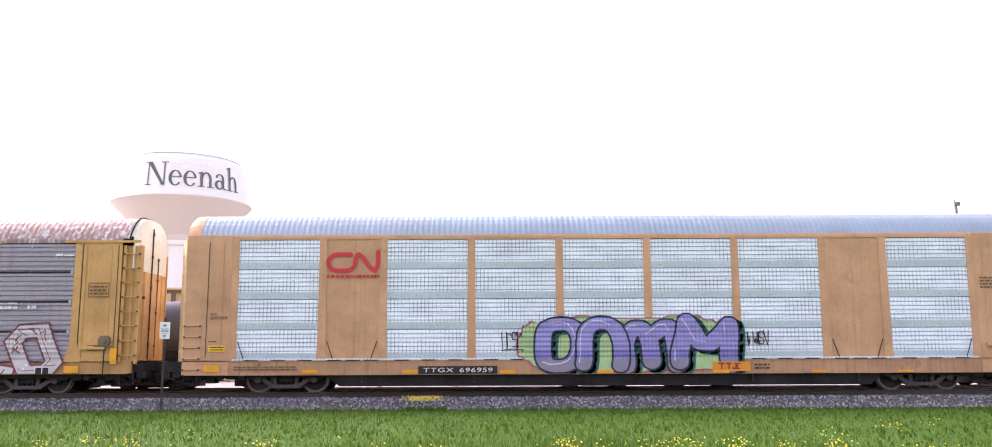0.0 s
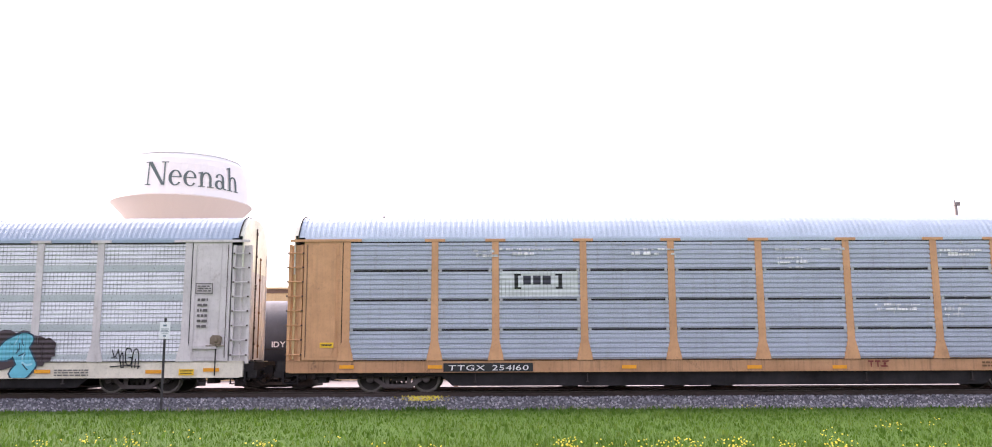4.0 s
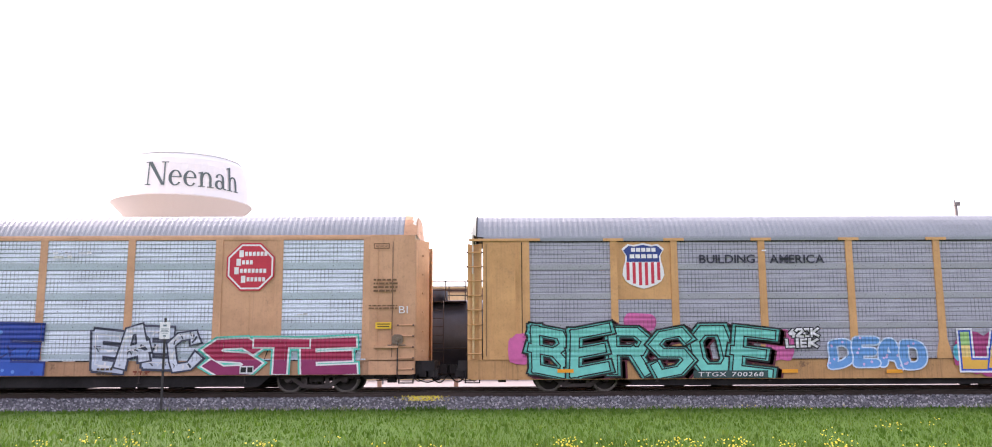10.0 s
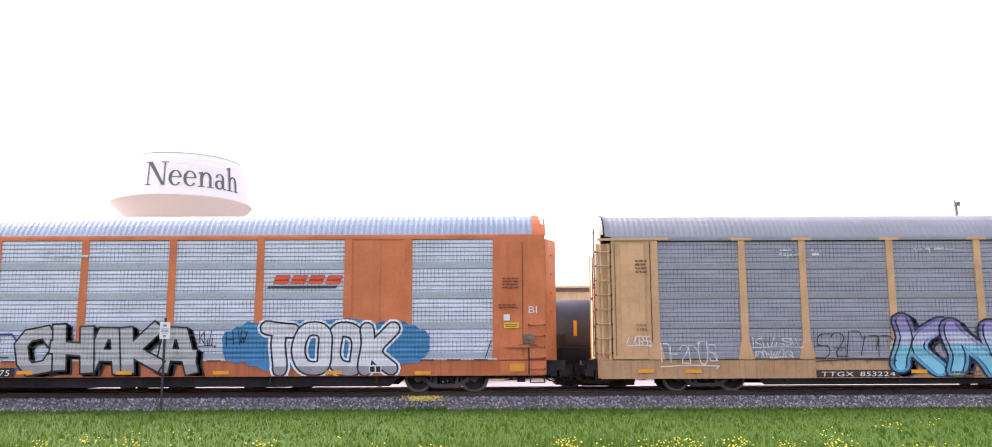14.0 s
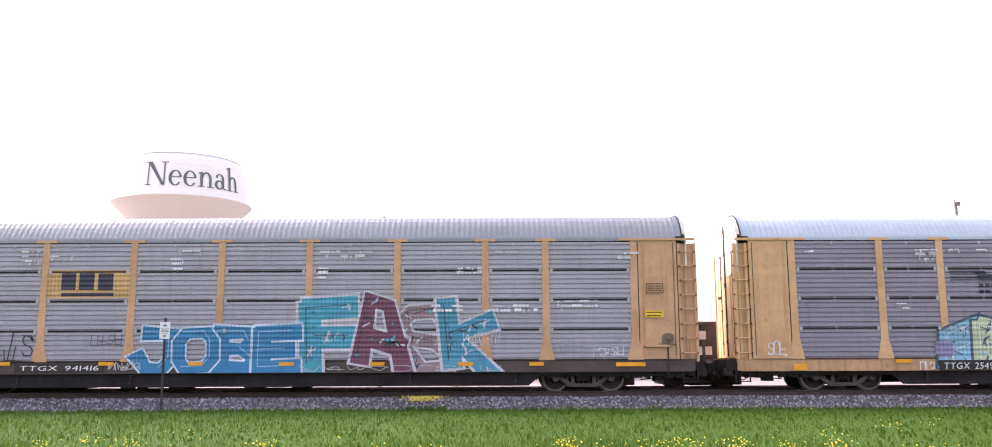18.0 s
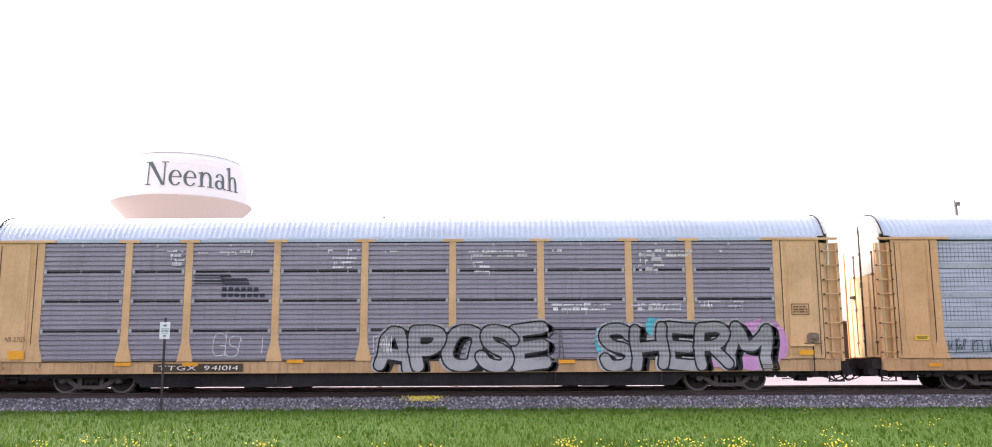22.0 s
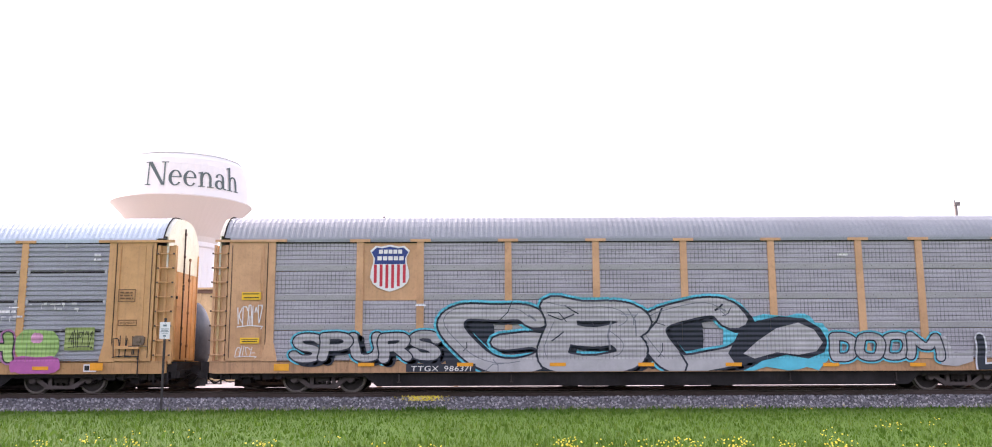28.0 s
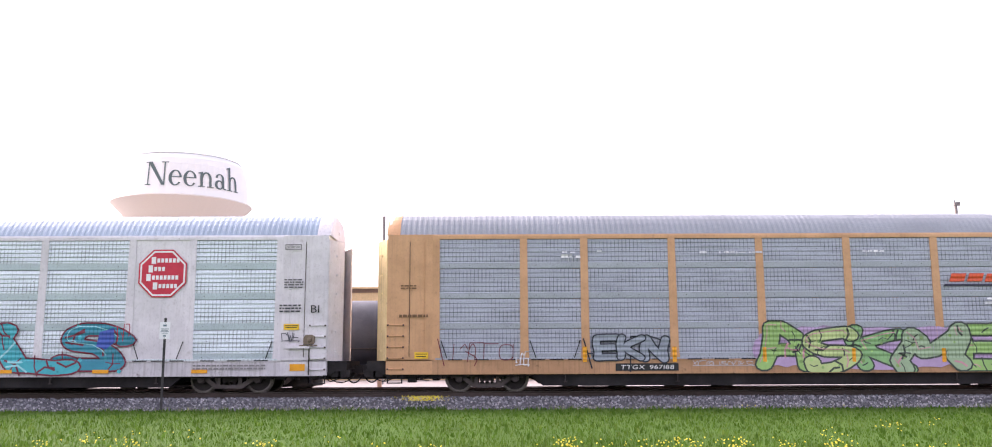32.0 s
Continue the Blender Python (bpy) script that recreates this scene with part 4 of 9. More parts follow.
def piece(k, text, u0, u1, z0, z1, fills, line=(0.01, 0.01, 0.012), halo=None, glow=None, warp=1.0, seed=1, label="", arch=0.0, lean=0.0, dots=None, cast=None, thick=0.17, soft=0, edge=0.0, shine=None, over=0.07, flare=1.0, spread=None, cuts=0):
    """A graffiti word: halo, cast shade, outline, fill, an inner line and marks, letter over letter."""
    rnd = random.Random(seed)
    p = Paint("graffiti", CARS[k], label or "spray-painted graffiti lettering")
    h, first = z1 - z0, p.layer
    edge = edge or min(0.065, 0.030 + 0.018 * h)
    widths = [0.5 if ch == "I" else 1.3 if ch in "MWm" else 0.45 if ch == " " else 1.0 for ch in text]
    total, x = sum(widths), u0
    ph = [rnd.uniform(0, 6.28) for _ in range(3)]
    signs = []
    for ch, wd in zip(text, widths):
        cell = (u1 - u0) * wd / total
        ta, tb, tc, tw = rnd.uniform(-1, 1), rnd.uniform(-1, 1), rnd.uniform(-1, 1), rnd.uniform(0.9, 1.1)
        if ch != " ":
            t = min(thick * (u1 - u0) / total, 0.24 * h) * tw
            tz = min(t, 0.118 * h)
            a, b = x - over * cell + t, x + cell + over * cell - t
            lo, hi = z0 + tz, z1 - tz
            strokes = []
            for pts in ALPHA[ch]:
                pts = [(min(1, max(0, q[0])), q[1]) for q in pts]
                got = []
                for gx, gz in (rounded(pts, soft) if soft else pts):
                    g, r = gx - 0.5, gz - 0.5
                    z = lo + (hi - lo) * gz + warp * h * (0.09 * ta * g + 0.03 * tb + 0.035 * math.sin((a + gx * (b - a)) * 2.3 + ph[0]))
                    u = a + (b - a) * gx + warp * cell * (0.13 * tc * r + 0.05 * math.sin(r * 6 + ph[1] + x)) + lean * r * h
                    z += arch * h * (1 - ((u - (u0 + u1) / 2) / ((u1 - u0) / 2)) ** 2)
                    got.append((u, z))
                strokes.append(got)
            signs.append((strokes, t))
        x += cell
    bar_max, t_now = 0.118 * h, min(thick * (u1 - u0) / total, 0.24 * h)
    def draw(strokes, w, col, du=0.0, dz=0.0, coat=None):
        flat_ = min(1.0, max(0.35, (min(w, bar_max) if w < bar_max + 0.001 else bar_max + w - t_now) / w))        # level bars are thinner than uprights
        polys = [[(q[0] + du, q[1] * flat_ + dz) for q in o] for st in strokes for o in band([(u, z / flat_) for u, z in st], w, soft, flare)]
        p.poly(polys, col, coat=coat)
    for far, col in ((3.2, spread), (2.1, halo)):
        if col:
            for i, (st, t) in enumerate(signs):
                draw(st, t + far * edge, col, coat=1 + i % 2)
            p.layer += 2
    if cast:
        for i, (st, t) in enumerate(signs):
            for f in (1.0, 0.66, 0.33):
                draw(st, t + edge * 0.9, cast, 0.17 * f, -0.10 * f, coat=1 + i % 2)
        p.layer += 2
    ground, base = p.done(), p.layer
    for i, (st, t) in enumerate(signs):
        p = Paint("graffiti_letter", CARS[k], "" if ground else label or "spray-painted graffiti letter")
        p.parent, p.layer = ground or CARS[k], base + 12 * (i % 2)
        if line:
            draw(st, t + edge, line)
        col = fills if isinstance(fills, tuple) or isinstance(fills[0][0], (int, float)) and isinstance(fills[0][1], tuple) else fills[i % len(fills)]
        draw(st, t, col)
        if glow:
            draw(st, 0.70 * t, line)
            draw(st, 0.52 * t, glow)
        if dots:
            for j in range(dots[1] // len(signs)):
                pts = rnd.choice(st)
                q = rnd.randrange(len(pts) - 1)
                f = rnd.random()
                u, z = (pts[q][e] + f * (pts[q + 1][e] - pts[q][e]) + rnd.uniform(-0.7, 0.7) * t for e in (0, 1))
                c_ = dots[0] if isinstance(dots[0][0], (int, float)) else rnd.choice(dots[0])
                d = min(t * 0.3, rnd.uniform(0.03, 0.075))
                p.poly(rect(u - d, u + d, z - d, z + d) if len(dots) > 2 else ring(u, z, d, 9), c_, coat=1 + j % 3)
            p.layer += 3
        if cuts:                                            # short lines that break the strokes up
            for j in range(cuts):
                pts = rnd.choice(st)
                q = rnd.randrange(len(pts) - 1)
                f, w = rnd.random(), rnd.uniform(0.3, 0.95)
                u, z = (pts[q][e] + f * (pts[q + 1][e] - pts[q][e]) for e in (0, 1))
                w1, w2 = rnd.uniform(0, 6.3), rnd.uniform(-0.9, 0.9)
                bent = [(u + t * w * math.cos(w1), z + t * w * math.sin(w1)), (u, z), (u - t * w * math.cos(w1 + w2), z - t * w * math.sin(w1 + w2))]
                p.poly(band(bent, rnd.choice((0.014, 0.02, 0.03)), False, 1.0), rnd.choice((line, line, shine or line)), coat=1 + j % 3)
            p.layer += 3
        if shine:
            for pts in st:
                n = max(2, len(pts) * 2 // 3)
                off = t * 0.55
                p.poly(band([(a - off, b + off * 0.5) for a, b in pts[:n]], 0.013, True, 1.0), shine, coat=1)
        p.done()
    COATS[CARS[k].name] = first + 10
    return ground


def word(k, text, u0, u1, z0, z1, fill, line=(0.01, 0.01, 0.012), spread=1, **more):
    """A plainly readable painted word."""
    return piece(k, text, u0, u1, z0, z1, fill, line, thick=(0.14, 0.16, 0.185)[spread], **more)


def wild(k, text, u0, u1, z0, z1, fills, line=(0.01, 0.01, 0.012), seed=1, label="", marks=(0.7, 0.7, 0.72), thick=0.2, soft=0, **more):
    """A hardly readable interlocking piece: bent overlapping letters in changing colours."""
    return piece(k, text, u0, u1, z0, z1, fills, line, seed=seed, label=label or "interlocking spray-painted graffiti piece", thick=thick, soft=soft, shine=marks, over=0.12, warp=1.9, flare=1.5, cuts=12,
                 dots=([tuple(min(0.85, v * f) for v in fills[0]) for f in (0.65, 0.85, 1.25)], 9 * len(text)), **more)


def blob(k, u0, u1, z0, z1, col, n=9, seed=1, label="soft-edged cloud of spray paint"):
    """A cloud of paint with a billowing outline."""
    rnd = random.Random(seed)
    p = Paint("graffiti_cloud", CARS[k], label)
    cu, cz, ru, rz = (u0 + u1) / 2, (z0 + z1) / 2, (u1 - u0) / 2, (z1 - z0) / 2
    m = max(10, 6 * n)
    ph, lobes = rnd.uniform(0, 6.3), max(3, int(n * 0.9))
    out = []
    for i in range(m):
        w = 2 * math.pi * i / m
        x = math.copysign(abs(math.cos(w)) ** 0.6, math.cos(w))
        y = math.copysign(abs(math.sin(w)) ** 0.6, math.sin(w))
        r = 0.80 + 0.14 * abs(math.sin(lobes * w + ph)) + 0.07 * math.sin(2.3 * w * (1 + lobes // 4) + 2 * ph) + rnd.uniform(-0.04, 0.04)
        out.append((cu + ru * x * (0.93 + 0.07 * r), cz + rz * y * r))
    p.poly(out, col)
    return p.done()


def shape(k, outlines, label, name="marking", flat=None):
    """Plain painted shapes: a list of (outline, colour)."""
    p = Paint(name, CARS[k], label)
    for o, col in outlines:
        p.poly(o, col, flat)
    return p.done()


def rect(u0, u1, z0, z1, lean=0.0):
    return [(u0, z0), (u1, z0), (u1 + lean, z1), (u0 + lean, z1)]


def stroke(p, pts, width, col):
    for i, (a, b) in enumerate(zip(pts, pts[1:])):
        d = Vector((b[0] - a[0], b[1] - a[1]))
        if d.length < 1e-4:
            continue
        d.normalize()
        s = Vector((-d.y, d.x)) * width / 2
        e = d * width / 2
        a2, b2 = Vector(a) - e, Vector(b) + e
        p.poly([(a2 + s)[:], (a2 - s)[:], (b2 - s)[:], (b2 + s)[:]], col, coat=1 + i % 3)


def scrawl(k, u0, u1, z0, z1, col, n=4, width=0.03, seed=1, label="thin hand-drawn spray-paint tag"):
    """A quick unreadable signature: bent, crossing letter-like strokes in one colour."""
    rnd = random.Random(seed * 7 + int(u0 * 10))
    p = Paint("graffiti_tag", CARS[k], label)
    w, h = (u1 - u0) / n, z1 - z0
    keys = sorted(ALPHA)
    for i in range(n):
        a, tilt, top, low = u0 + i * w, rnd.uniform(-0.25, 0.35), rnd.uniform(0.8, 1.0), rnd.uniform(0.0, 0.22)
        for pts in (ALPHA[rnd.choice(keys)][0], ALPHA[rnd.choice(keys)][-1][:3]):
            q = rounded(pts, rnd.choice((0, 1, 2)))
            q = [(a + w * (0.08 + 0.9 * x + tilt * (y - 0.5)), z0 + h * (low + (top - low) * y)) for x, y in q]
            stroke(p, q, width * 0.85, col)
    if n > 2 and rnd.random() < 0.6:
        z = z0 + h * rnd.uniform(-0.04, 0.08)
        stroke(p, [(u0, z), ((u0 + u1) / 2, z + 0.06 * h), (u1 + 0.15 * w, z + 0.02 * h), (u1 - 0.1 * w, z - 0.08 * h)], width * 0.85, col)
    return tagged(p.done(), kind="stuff")


def letters(k, text, u0, u1, z0, z1, col, name="lettering", label="", bold=False, lean=0.0):
    """Plain painted words with even spacing, sized by height and fitted to the width."""
    p = Paint(name, CARS[k], label or "painted lettering")
    adv, x = [], 0.0
    for ch in text:
        if ch == " ":
            adv.append((x, 0, 0))
            x += 0.45
            continue
        a, b, lo, hi = bounds(ch)
        adv.append((x, a, b))
        x += b - a + 0.11
    sx = (u1 - u0) / max(0.1, x - 0.11)
    sz = (z1 - z0) / 0.70
    out = []
    for ch, (x0, a, b) in zip(text, adv):
        if ch != " ":
            for t in GLYPHS[ch, 0.02 if bold else 0.0]:
                out.append([(u0 + (x0 + q[0] - a) * sx + lean * q[1] * sz, z0 + q[1] * sz) for q in t])
    p.poly(out, col)
    return p.done()


def board(k, text, u0, u1, z0, z1, ground=(0.012, 0.012, 0.013), ink=(0.75, 0.75, 0.74)):
    """A number board on the sill: a dark plate with pale characters."""
    if ground:
        shape(k, [(rect(u0, u1, z0, z1), ground)], "painted board for the car's number", "number_board")
    m = (z1 - z0) * 0.22
    letters(k, text, u0 + 0.15, u1 - 0.15, z0 + m, z1 - m, ink, "number", "stencilled car number", lean=0.12)


def bars(k, u0, u1, z0, z1, rows, col, seed=1, label="small unreadable stencilled notes"):
    rnd = random.Random(seed)
    p = Paint("stencil", CARS[k], label)
    h = (z1 - z0) / rows
    for i in range(rows):
        x = u0
        while x < u1 - 0.03:
            w = min(rnd.uniform(0.05, 0.2), u1 - x)
            p.poly(rect(x, x + w, z1 - (i + 0.75) * h, z1 - (i + 0.25) * h), col, coat=1)
            x += w + 0.03
    return tagged(p.done(), kind="stuff")


def frame_box(k, u0, u1, z0, z1, col, t=0.025, label="stencilled frame with small notes"):
    return shape(k, [(rect(u0, u1, z1 - t, z1), col), (rect(u0, u1, z0, z0 + t), col), (rect(u0, u0 + t, z0 + t, z1 - t), col), (rect(u1 - t, u1, z0 + t, z1 - t), col)], label, "stencil")


RED, WHITE, NAVY, DARK = srgb(200, 45, 65), (0.78, 0.78, 0.78), srgb(38, 60, 130), (0.02, 0.02, 0.024)
REFLECT = srgb(238, 160, 30)


def reflector(k, u, w=0.5, z=0.70, h=0.11):
    return shape(k, [(rect(u - w / 2, u + w / 2, z, z + h), REFLECT)], "orange reflective strip", "reflector")


def shield(k, u, z0, z1, w, stripes=True):
    """A railway shield: a blue head over red and white stripes, with plain bars where the words stand."""
    h = z1 - z0
    half = [(0.0, 0.0), (0.14, 0.035), (0.30, 0.09), (0.42, 0.17), (0.49, 0.30), (0.47, 0.45), (0.42, 0.60), (0.41, 0.72), (0.50, 0.86), (0.36, 0.97), (0.22, 0.95), (0.0, 0.99)]
    def out(s):
        pts = [(u + x * w * s, z0 + h * 0.5 + (y - 0.5) * h * s) for x, y in half]
        return pts + [(2 * u - a, b) for a, b in pts[::-1][1:-1]]
    zc = z0 + h * 0.58
    o = [(out(1.0), WHITE)]
    p = Paint("shield_emblem", CARS[k], "red, white and blue shield emblem")
    p.ribs = False
    p.poly(out(1.0), WHITE)
    p.poly(out(0.92), [(zc, NAVY), (0, WHITE)])
    if stripes:
        for i in range(6):
            x = u + (-0.36 + i * 0.144) * w
            d = abs(x - u) / w
            zb = z0 + h * (0.07 + 0.9 * d * d)
            p.poly(rect(x - 0.036 * w, x + 0.036 * w, zb, zc - 0.01), RED)
    for zz, ww in ((0.80, 0.30), (0.66, 0.34)):
        for j in range(5):
            x = u + (-1 + 0.4 * j + 0.08) * ww * w
            p.poly(rect(x, x + 0.32 * ww * w, z0 + h * zz, z0 + h * (zz + 0.085)), WHITE)
    return p.done()


def octagon(k, u, z, r):
    """A red eight-sided emblem with a white rim and plain white bars."""
    def o(s):
        return [(u + r * s * math.cos(math.pi / 8 + i * math.pi / 4), z + r * s * math.sin(math.pi / 8 + i * math.pi / 4)) for i in range(8)]
    p = Paint("octagon_emblem", CARS[k], "red octagonal emblem with a white rim")
    p.ribs = False
    p.poly(o(1.0), RED)
    p.poly(o(0.94), WHITE)
    p.poly(o(0.87), RED)
    for i, (a, b) in enumerate(((-0.45, 0.55), (-0.55, 0.05), (-0.62, 0.62), (-0.35, 0.5))):
        zz = z + r * (0.42 - i * 0.33)
        p.poly(rect(u + a * r, u + (a + 0.17) * r, zz - 0.05 * r, zz + 0.22 * r), WHITE)
        x = u + (a + 0.22) * r
        while x < u + b * r:
            p.poly(rect(x, x + 0.11 * r, zz, zz + 0.16 * r), WHITE)
            x += 0.15 * r
    return p.done()


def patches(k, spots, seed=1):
    """Pale opaque dashes painted as bright sky seen through slots: (u0, u1, z, rows)."""
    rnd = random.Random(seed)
    p = Paint("worn_patch", CARS[k], "rows of pale dashes painted as bright sky seen through slots")
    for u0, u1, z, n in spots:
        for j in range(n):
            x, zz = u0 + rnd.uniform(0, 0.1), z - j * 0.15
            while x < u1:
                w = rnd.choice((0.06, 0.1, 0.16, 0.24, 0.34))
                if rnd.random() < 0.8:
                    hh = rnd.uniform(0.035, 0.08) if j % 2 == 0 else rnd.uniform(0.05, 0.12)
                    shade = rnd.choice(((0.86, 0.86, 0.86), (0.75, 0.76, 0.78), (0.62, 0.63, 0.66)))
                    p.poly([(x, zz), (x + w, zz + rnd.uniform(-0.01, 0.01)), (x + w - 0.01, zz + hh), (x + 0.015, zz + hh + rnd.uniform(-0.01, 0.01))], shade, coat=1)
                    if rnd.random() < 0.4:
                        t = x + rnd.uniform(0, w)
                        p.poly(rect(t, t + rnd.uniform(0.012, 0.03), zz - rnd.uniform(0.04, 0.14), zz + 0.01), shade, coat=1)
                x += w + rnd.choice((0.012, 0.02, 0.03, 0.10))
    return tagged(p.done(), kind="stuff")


# ---- the train, car by car ----
def alb(r, g, b_, k=0.95):
    return tuple(min(0.88, k * v) for v in srgb(r, g, b_))


SILL_Z = {0: 0.565, 3: 0.50, 5: 0.40, 6: 0.565, 7: 0.41, 8: 0.53, 13: 0.54, 14: 0.53, 17: 0.57, 18: 0.54}      # cars with a deeper side sill
CENTRES = (3.44, -24.83, -53.14, -81.48, -109.79, -138.12, -166.46, -194.79, -223.10, -251.41, -279.74, -308.10, -336.43, -364.76, -393.04, -421.41, -449.77, -478.06, -506.30)
ROOF_BLUE = sheet("roof_blue_steel", alb(152, 169, 185), 0.0, 0.6, 0.2, 0.05)
ROOF_GREY = sheet("roof_grey_steel", alb(147, 153, 159), 0.0, 0.6, 0.2, 0.10)
ROOF_PALE = sheet("roof_pale_steel", alb(182, 197, 210), 0.0, 0.6, 0.2, 0.05)
ROOF_RUST = sheet("roof_rusty_white", alb(206, 202, 204), 0.0, 0.6, 0.1, 0.85)
# frame colour, side sheet colour, roof, kind, sheet, plated bays, end colour, words
FLEET = (
    ((204, 164, 108), (214, 226, 232), ROOF_BLUE, "smooth", "perforated", (1, 7), "tan autorack car with bright silver perforated sides"),
    ((206, 166, 86), (160, 155, 162), ROOF_RUST, "post", "corrugated", (1,), "yellow autorack car with rust-streaked white roof"),
    ((206, 162, 102), (172, 180, 190), ROOF_PALE, "post", "corrugated", (), "tan autorack car with clean pale grey sides"),
    ((206, 200, 200), (206, 210, 208), ROOF_BLUE, "post", "perforated", (), "white autorack car with green and blue graffiti"),
    ((156, 130, 136), (141, 135, 129), ROOF_GREY, "post", "perforated", (), "faded mauve autorack car with dull grey sides"),
    ((206, 164, 92), (156, 159, 164), ROOF_GREY, "post", "perforated", (1,), "yellow autorack car with teal graffiti along its foot"),
    ((202, 162, 110), (196, 208, 218), ROOF_GREY, "smooth", "perforated", (1, 7), "tan autorack car with two red octagon emblems"),
    ((208, 172, 112), (142, 146, 152), ROOF_GREY, "post", "perforated", (), "tan autorack car with violet and turquoise graffiti"),
    ((206, 112, 62), (190, 199, 205), ROOF_BLUE, "smooth", "perforated", (1, 7), "orange autorack car with silver perforated sides"),
    ((212, 176, 116), (142, 139, 148), ROOF_PALE, "post", "corrugated", (), "tan autorack car with two bright replaced panels"),
    ((202, 166, 112), (164, 164, 170), ROOF_GREY, "post", "corrugated", (), "tan autorack car with a dark sill"),
    ((212, 172, 106), (164, 172, 179), ROOF_PALE, "post", "perforated", (), "tan autorack car with bluish grey perforated sides"),
    ((216, 182, 118), (146, 143, 152), ROOF_PALE, "post", "corrugated", (), "pale tan autorack car with silver graffiti letters"),
    ((212, 112, 64), (204, 210, 214), ROOF_BLUE, "post", "perforated", (), "orange-framed autorack car with violet graffiti"),
    ((218, 188, 118), (150, 158, 164), ROOF_GREY, "post", "perforated", (), "beige autorack car covered in giant blue and red letters"),
    ((206, 168, 112), (158, 158, 160), ROOF_GREY, "post", "perforated", (1,), "tan autorack car with huge silver and cyan graffiti"),
    ((206, 166, 98), (154, 158, 164), ROOF_PALE, "post", "corrugated", (1,), "tan autorack car with blue, white and green graffiti"),
    ((204, 164, 106), (160, 167, 172), ROOF_GREY, "smooth", "perforated", (), "tan autorack car with lime green graffiti"),
    ((216, 212, 216), (202, 214, 218), ROOF_BLUE, "smooth", "perforated", (1, 7), "white autorack car with a red octagon emblem"),
)
TAN_SILL = paint("tan_sill", alb(188, 140, 84), 0.6, amount=0.4, streak=0.3)
CREAM_SILL = paint("cream_sill", alb(222, 214, 196), 0.55)
DARK_SILL = paint("dark_brown_sill", alb(72, 60, 56), 0.6)
BRIGHT = sheet("new_sheet", alb(206, 220, 236), 0.0, 0.4, 0.3, 0.04)
# cream with sunlight mixed into its colour, plus brown dirt runs
END_SUNLIT = paint("end_cream_sunlit", alb(222, 194, 142), 0.6, amount=0.6, streak=0.5, dirt=(0.20, 0.12, 0.07))
END_WHITE = paint("end_white", alb(222, 222, 206), 0.5, amount=0.2)
for k, (fc, sc, roof, kind, panel, plated, words) in enumerate(FLEET):
    if fc[0] - fc[2] > 60 and fc[1] > 130:
        fc = (fc[0] - 2, fc[1] - 10, fc[2] + 5)                # sun-bleached tan
    fm = paint("frame_paint_%d_%d_%d" % fc, alb(*fc), 0.5, amount=0.28, streak=0.2, dirt=(0.16, 0.095, 0.06))
    if panel == "perforated" and k not in (0, 3, 6, 8, 13, 18):
        panel = "fine"
    corr = panel == "corrugated"
    sc = (sc[0], sc[1] - 1, sc[2] + 3) if corr else (sc[0] + 2, sc[1], min(max(sc[2], 218), sc[2] + 6))
    sm = sheet("side_sheet_%d_%d_%d" % sc, alb(*sc, k=1.09 if panel == "perforated" else 1.07), 0.0 if corr else 0.64 if panel == "fine" else 0.60, 0.5, 0.2, 0.42 if corr and k in (1, 9, 12) else 0.26 if corr else 0.12, band_tint=(0.74, 0.79, 0.81) if panel == "perforated" else (1.10, 1.10, 1.08) if panel == "fine" else None)
    c = car(k, fm, sm, roof, kind, panel, words, cap_mat=fm, top_mat=roof if kind == "post" else None, solid_bays=plated, sill_mat={10: DARK_SILL, 4: TAN_SILL, 3: CREAM_SILL}.get(k) or paint("sill_paint_%d_%d_%d" % fc, alb(*fc, k=0.76), 0.6, amount=0.7, streak=0.55, dirt=(0.085, 0.05, 0.035)),
            bright={(3, 3), (3, 2), (4, 3)} if k == 9 else None, bright_mat=BRIGHT)


# ---- markings and graffiti, car by car ----
# car 1
def rounded_ends(pts):
    """Puts a point on each side of every corner, so that only the corners are cut."""
    out = [pts[0]]
    for a, b in zip(pts, pts[1:]):
        d = (Vector(b) - Vector(a))
        r = min(0.16, d.length * 0.45)
        d.normalize()
        out += [(a[0] + d.x * r, a[1] + d.y * r), (b[0] - d.x * r, b[1] - d.y * r)]
    return out + [pts[-1]]


def pipe_emblem(k, pts, w, col, label):
    p = Paint("emblem", CARS[k], label)
    p.ribs = False
    p.poly(band(rounded(rounded_ends(pts), 1), w, True, 1.0), col)
    return p.done()


pipe_emblem(0, [(-8.0, 4.32), (-8.70, 4.32), (-8.70, 3.80), (-7.86, 3.80), (-7.86, 4.32), (-7.66, 4.32), (-7.34, 3.80), (-7.13, 3.80), (-7.13, 4.40)], 0.07, srgb(205, 50, 55), "red bent-line railway emblem")
bars(0, -8.74, -7.08, 3.53, 3.71, 1, srgb(205, 50, 55), seed=3)
letters(0, 'WC', -12.36, -12.14, 2.4, 2.49, srgb(60, 45, 30))
letters(0, '696959', -12.35, -11.82, 2.28, 2.38, srgb(60, 45, 30))
shape(0, [(rect(-12.37, -11.86, 1.28, 1.47), srgb(235, 190, 40)), (rect(-12.33, -11.9, 1.4, 1.43), srgb(18, 18, 22)), (rect(-12.31, -11.91, 1.32, 1.35), srgb(18, 18, 22))], 'yellow warning placard', 'placard')
bars(0, 11.87, 12.27, 3.15, 3.55, 4, srgb(110, 80, 50), seed=3)
bars(0, -12.38, -12.1, 1.57, 1.63, 1, srgb(110, 80, 50), seed=3)
board(0, 'TTGX 696959', -5.83, -3.37, 0.57, 0.81)
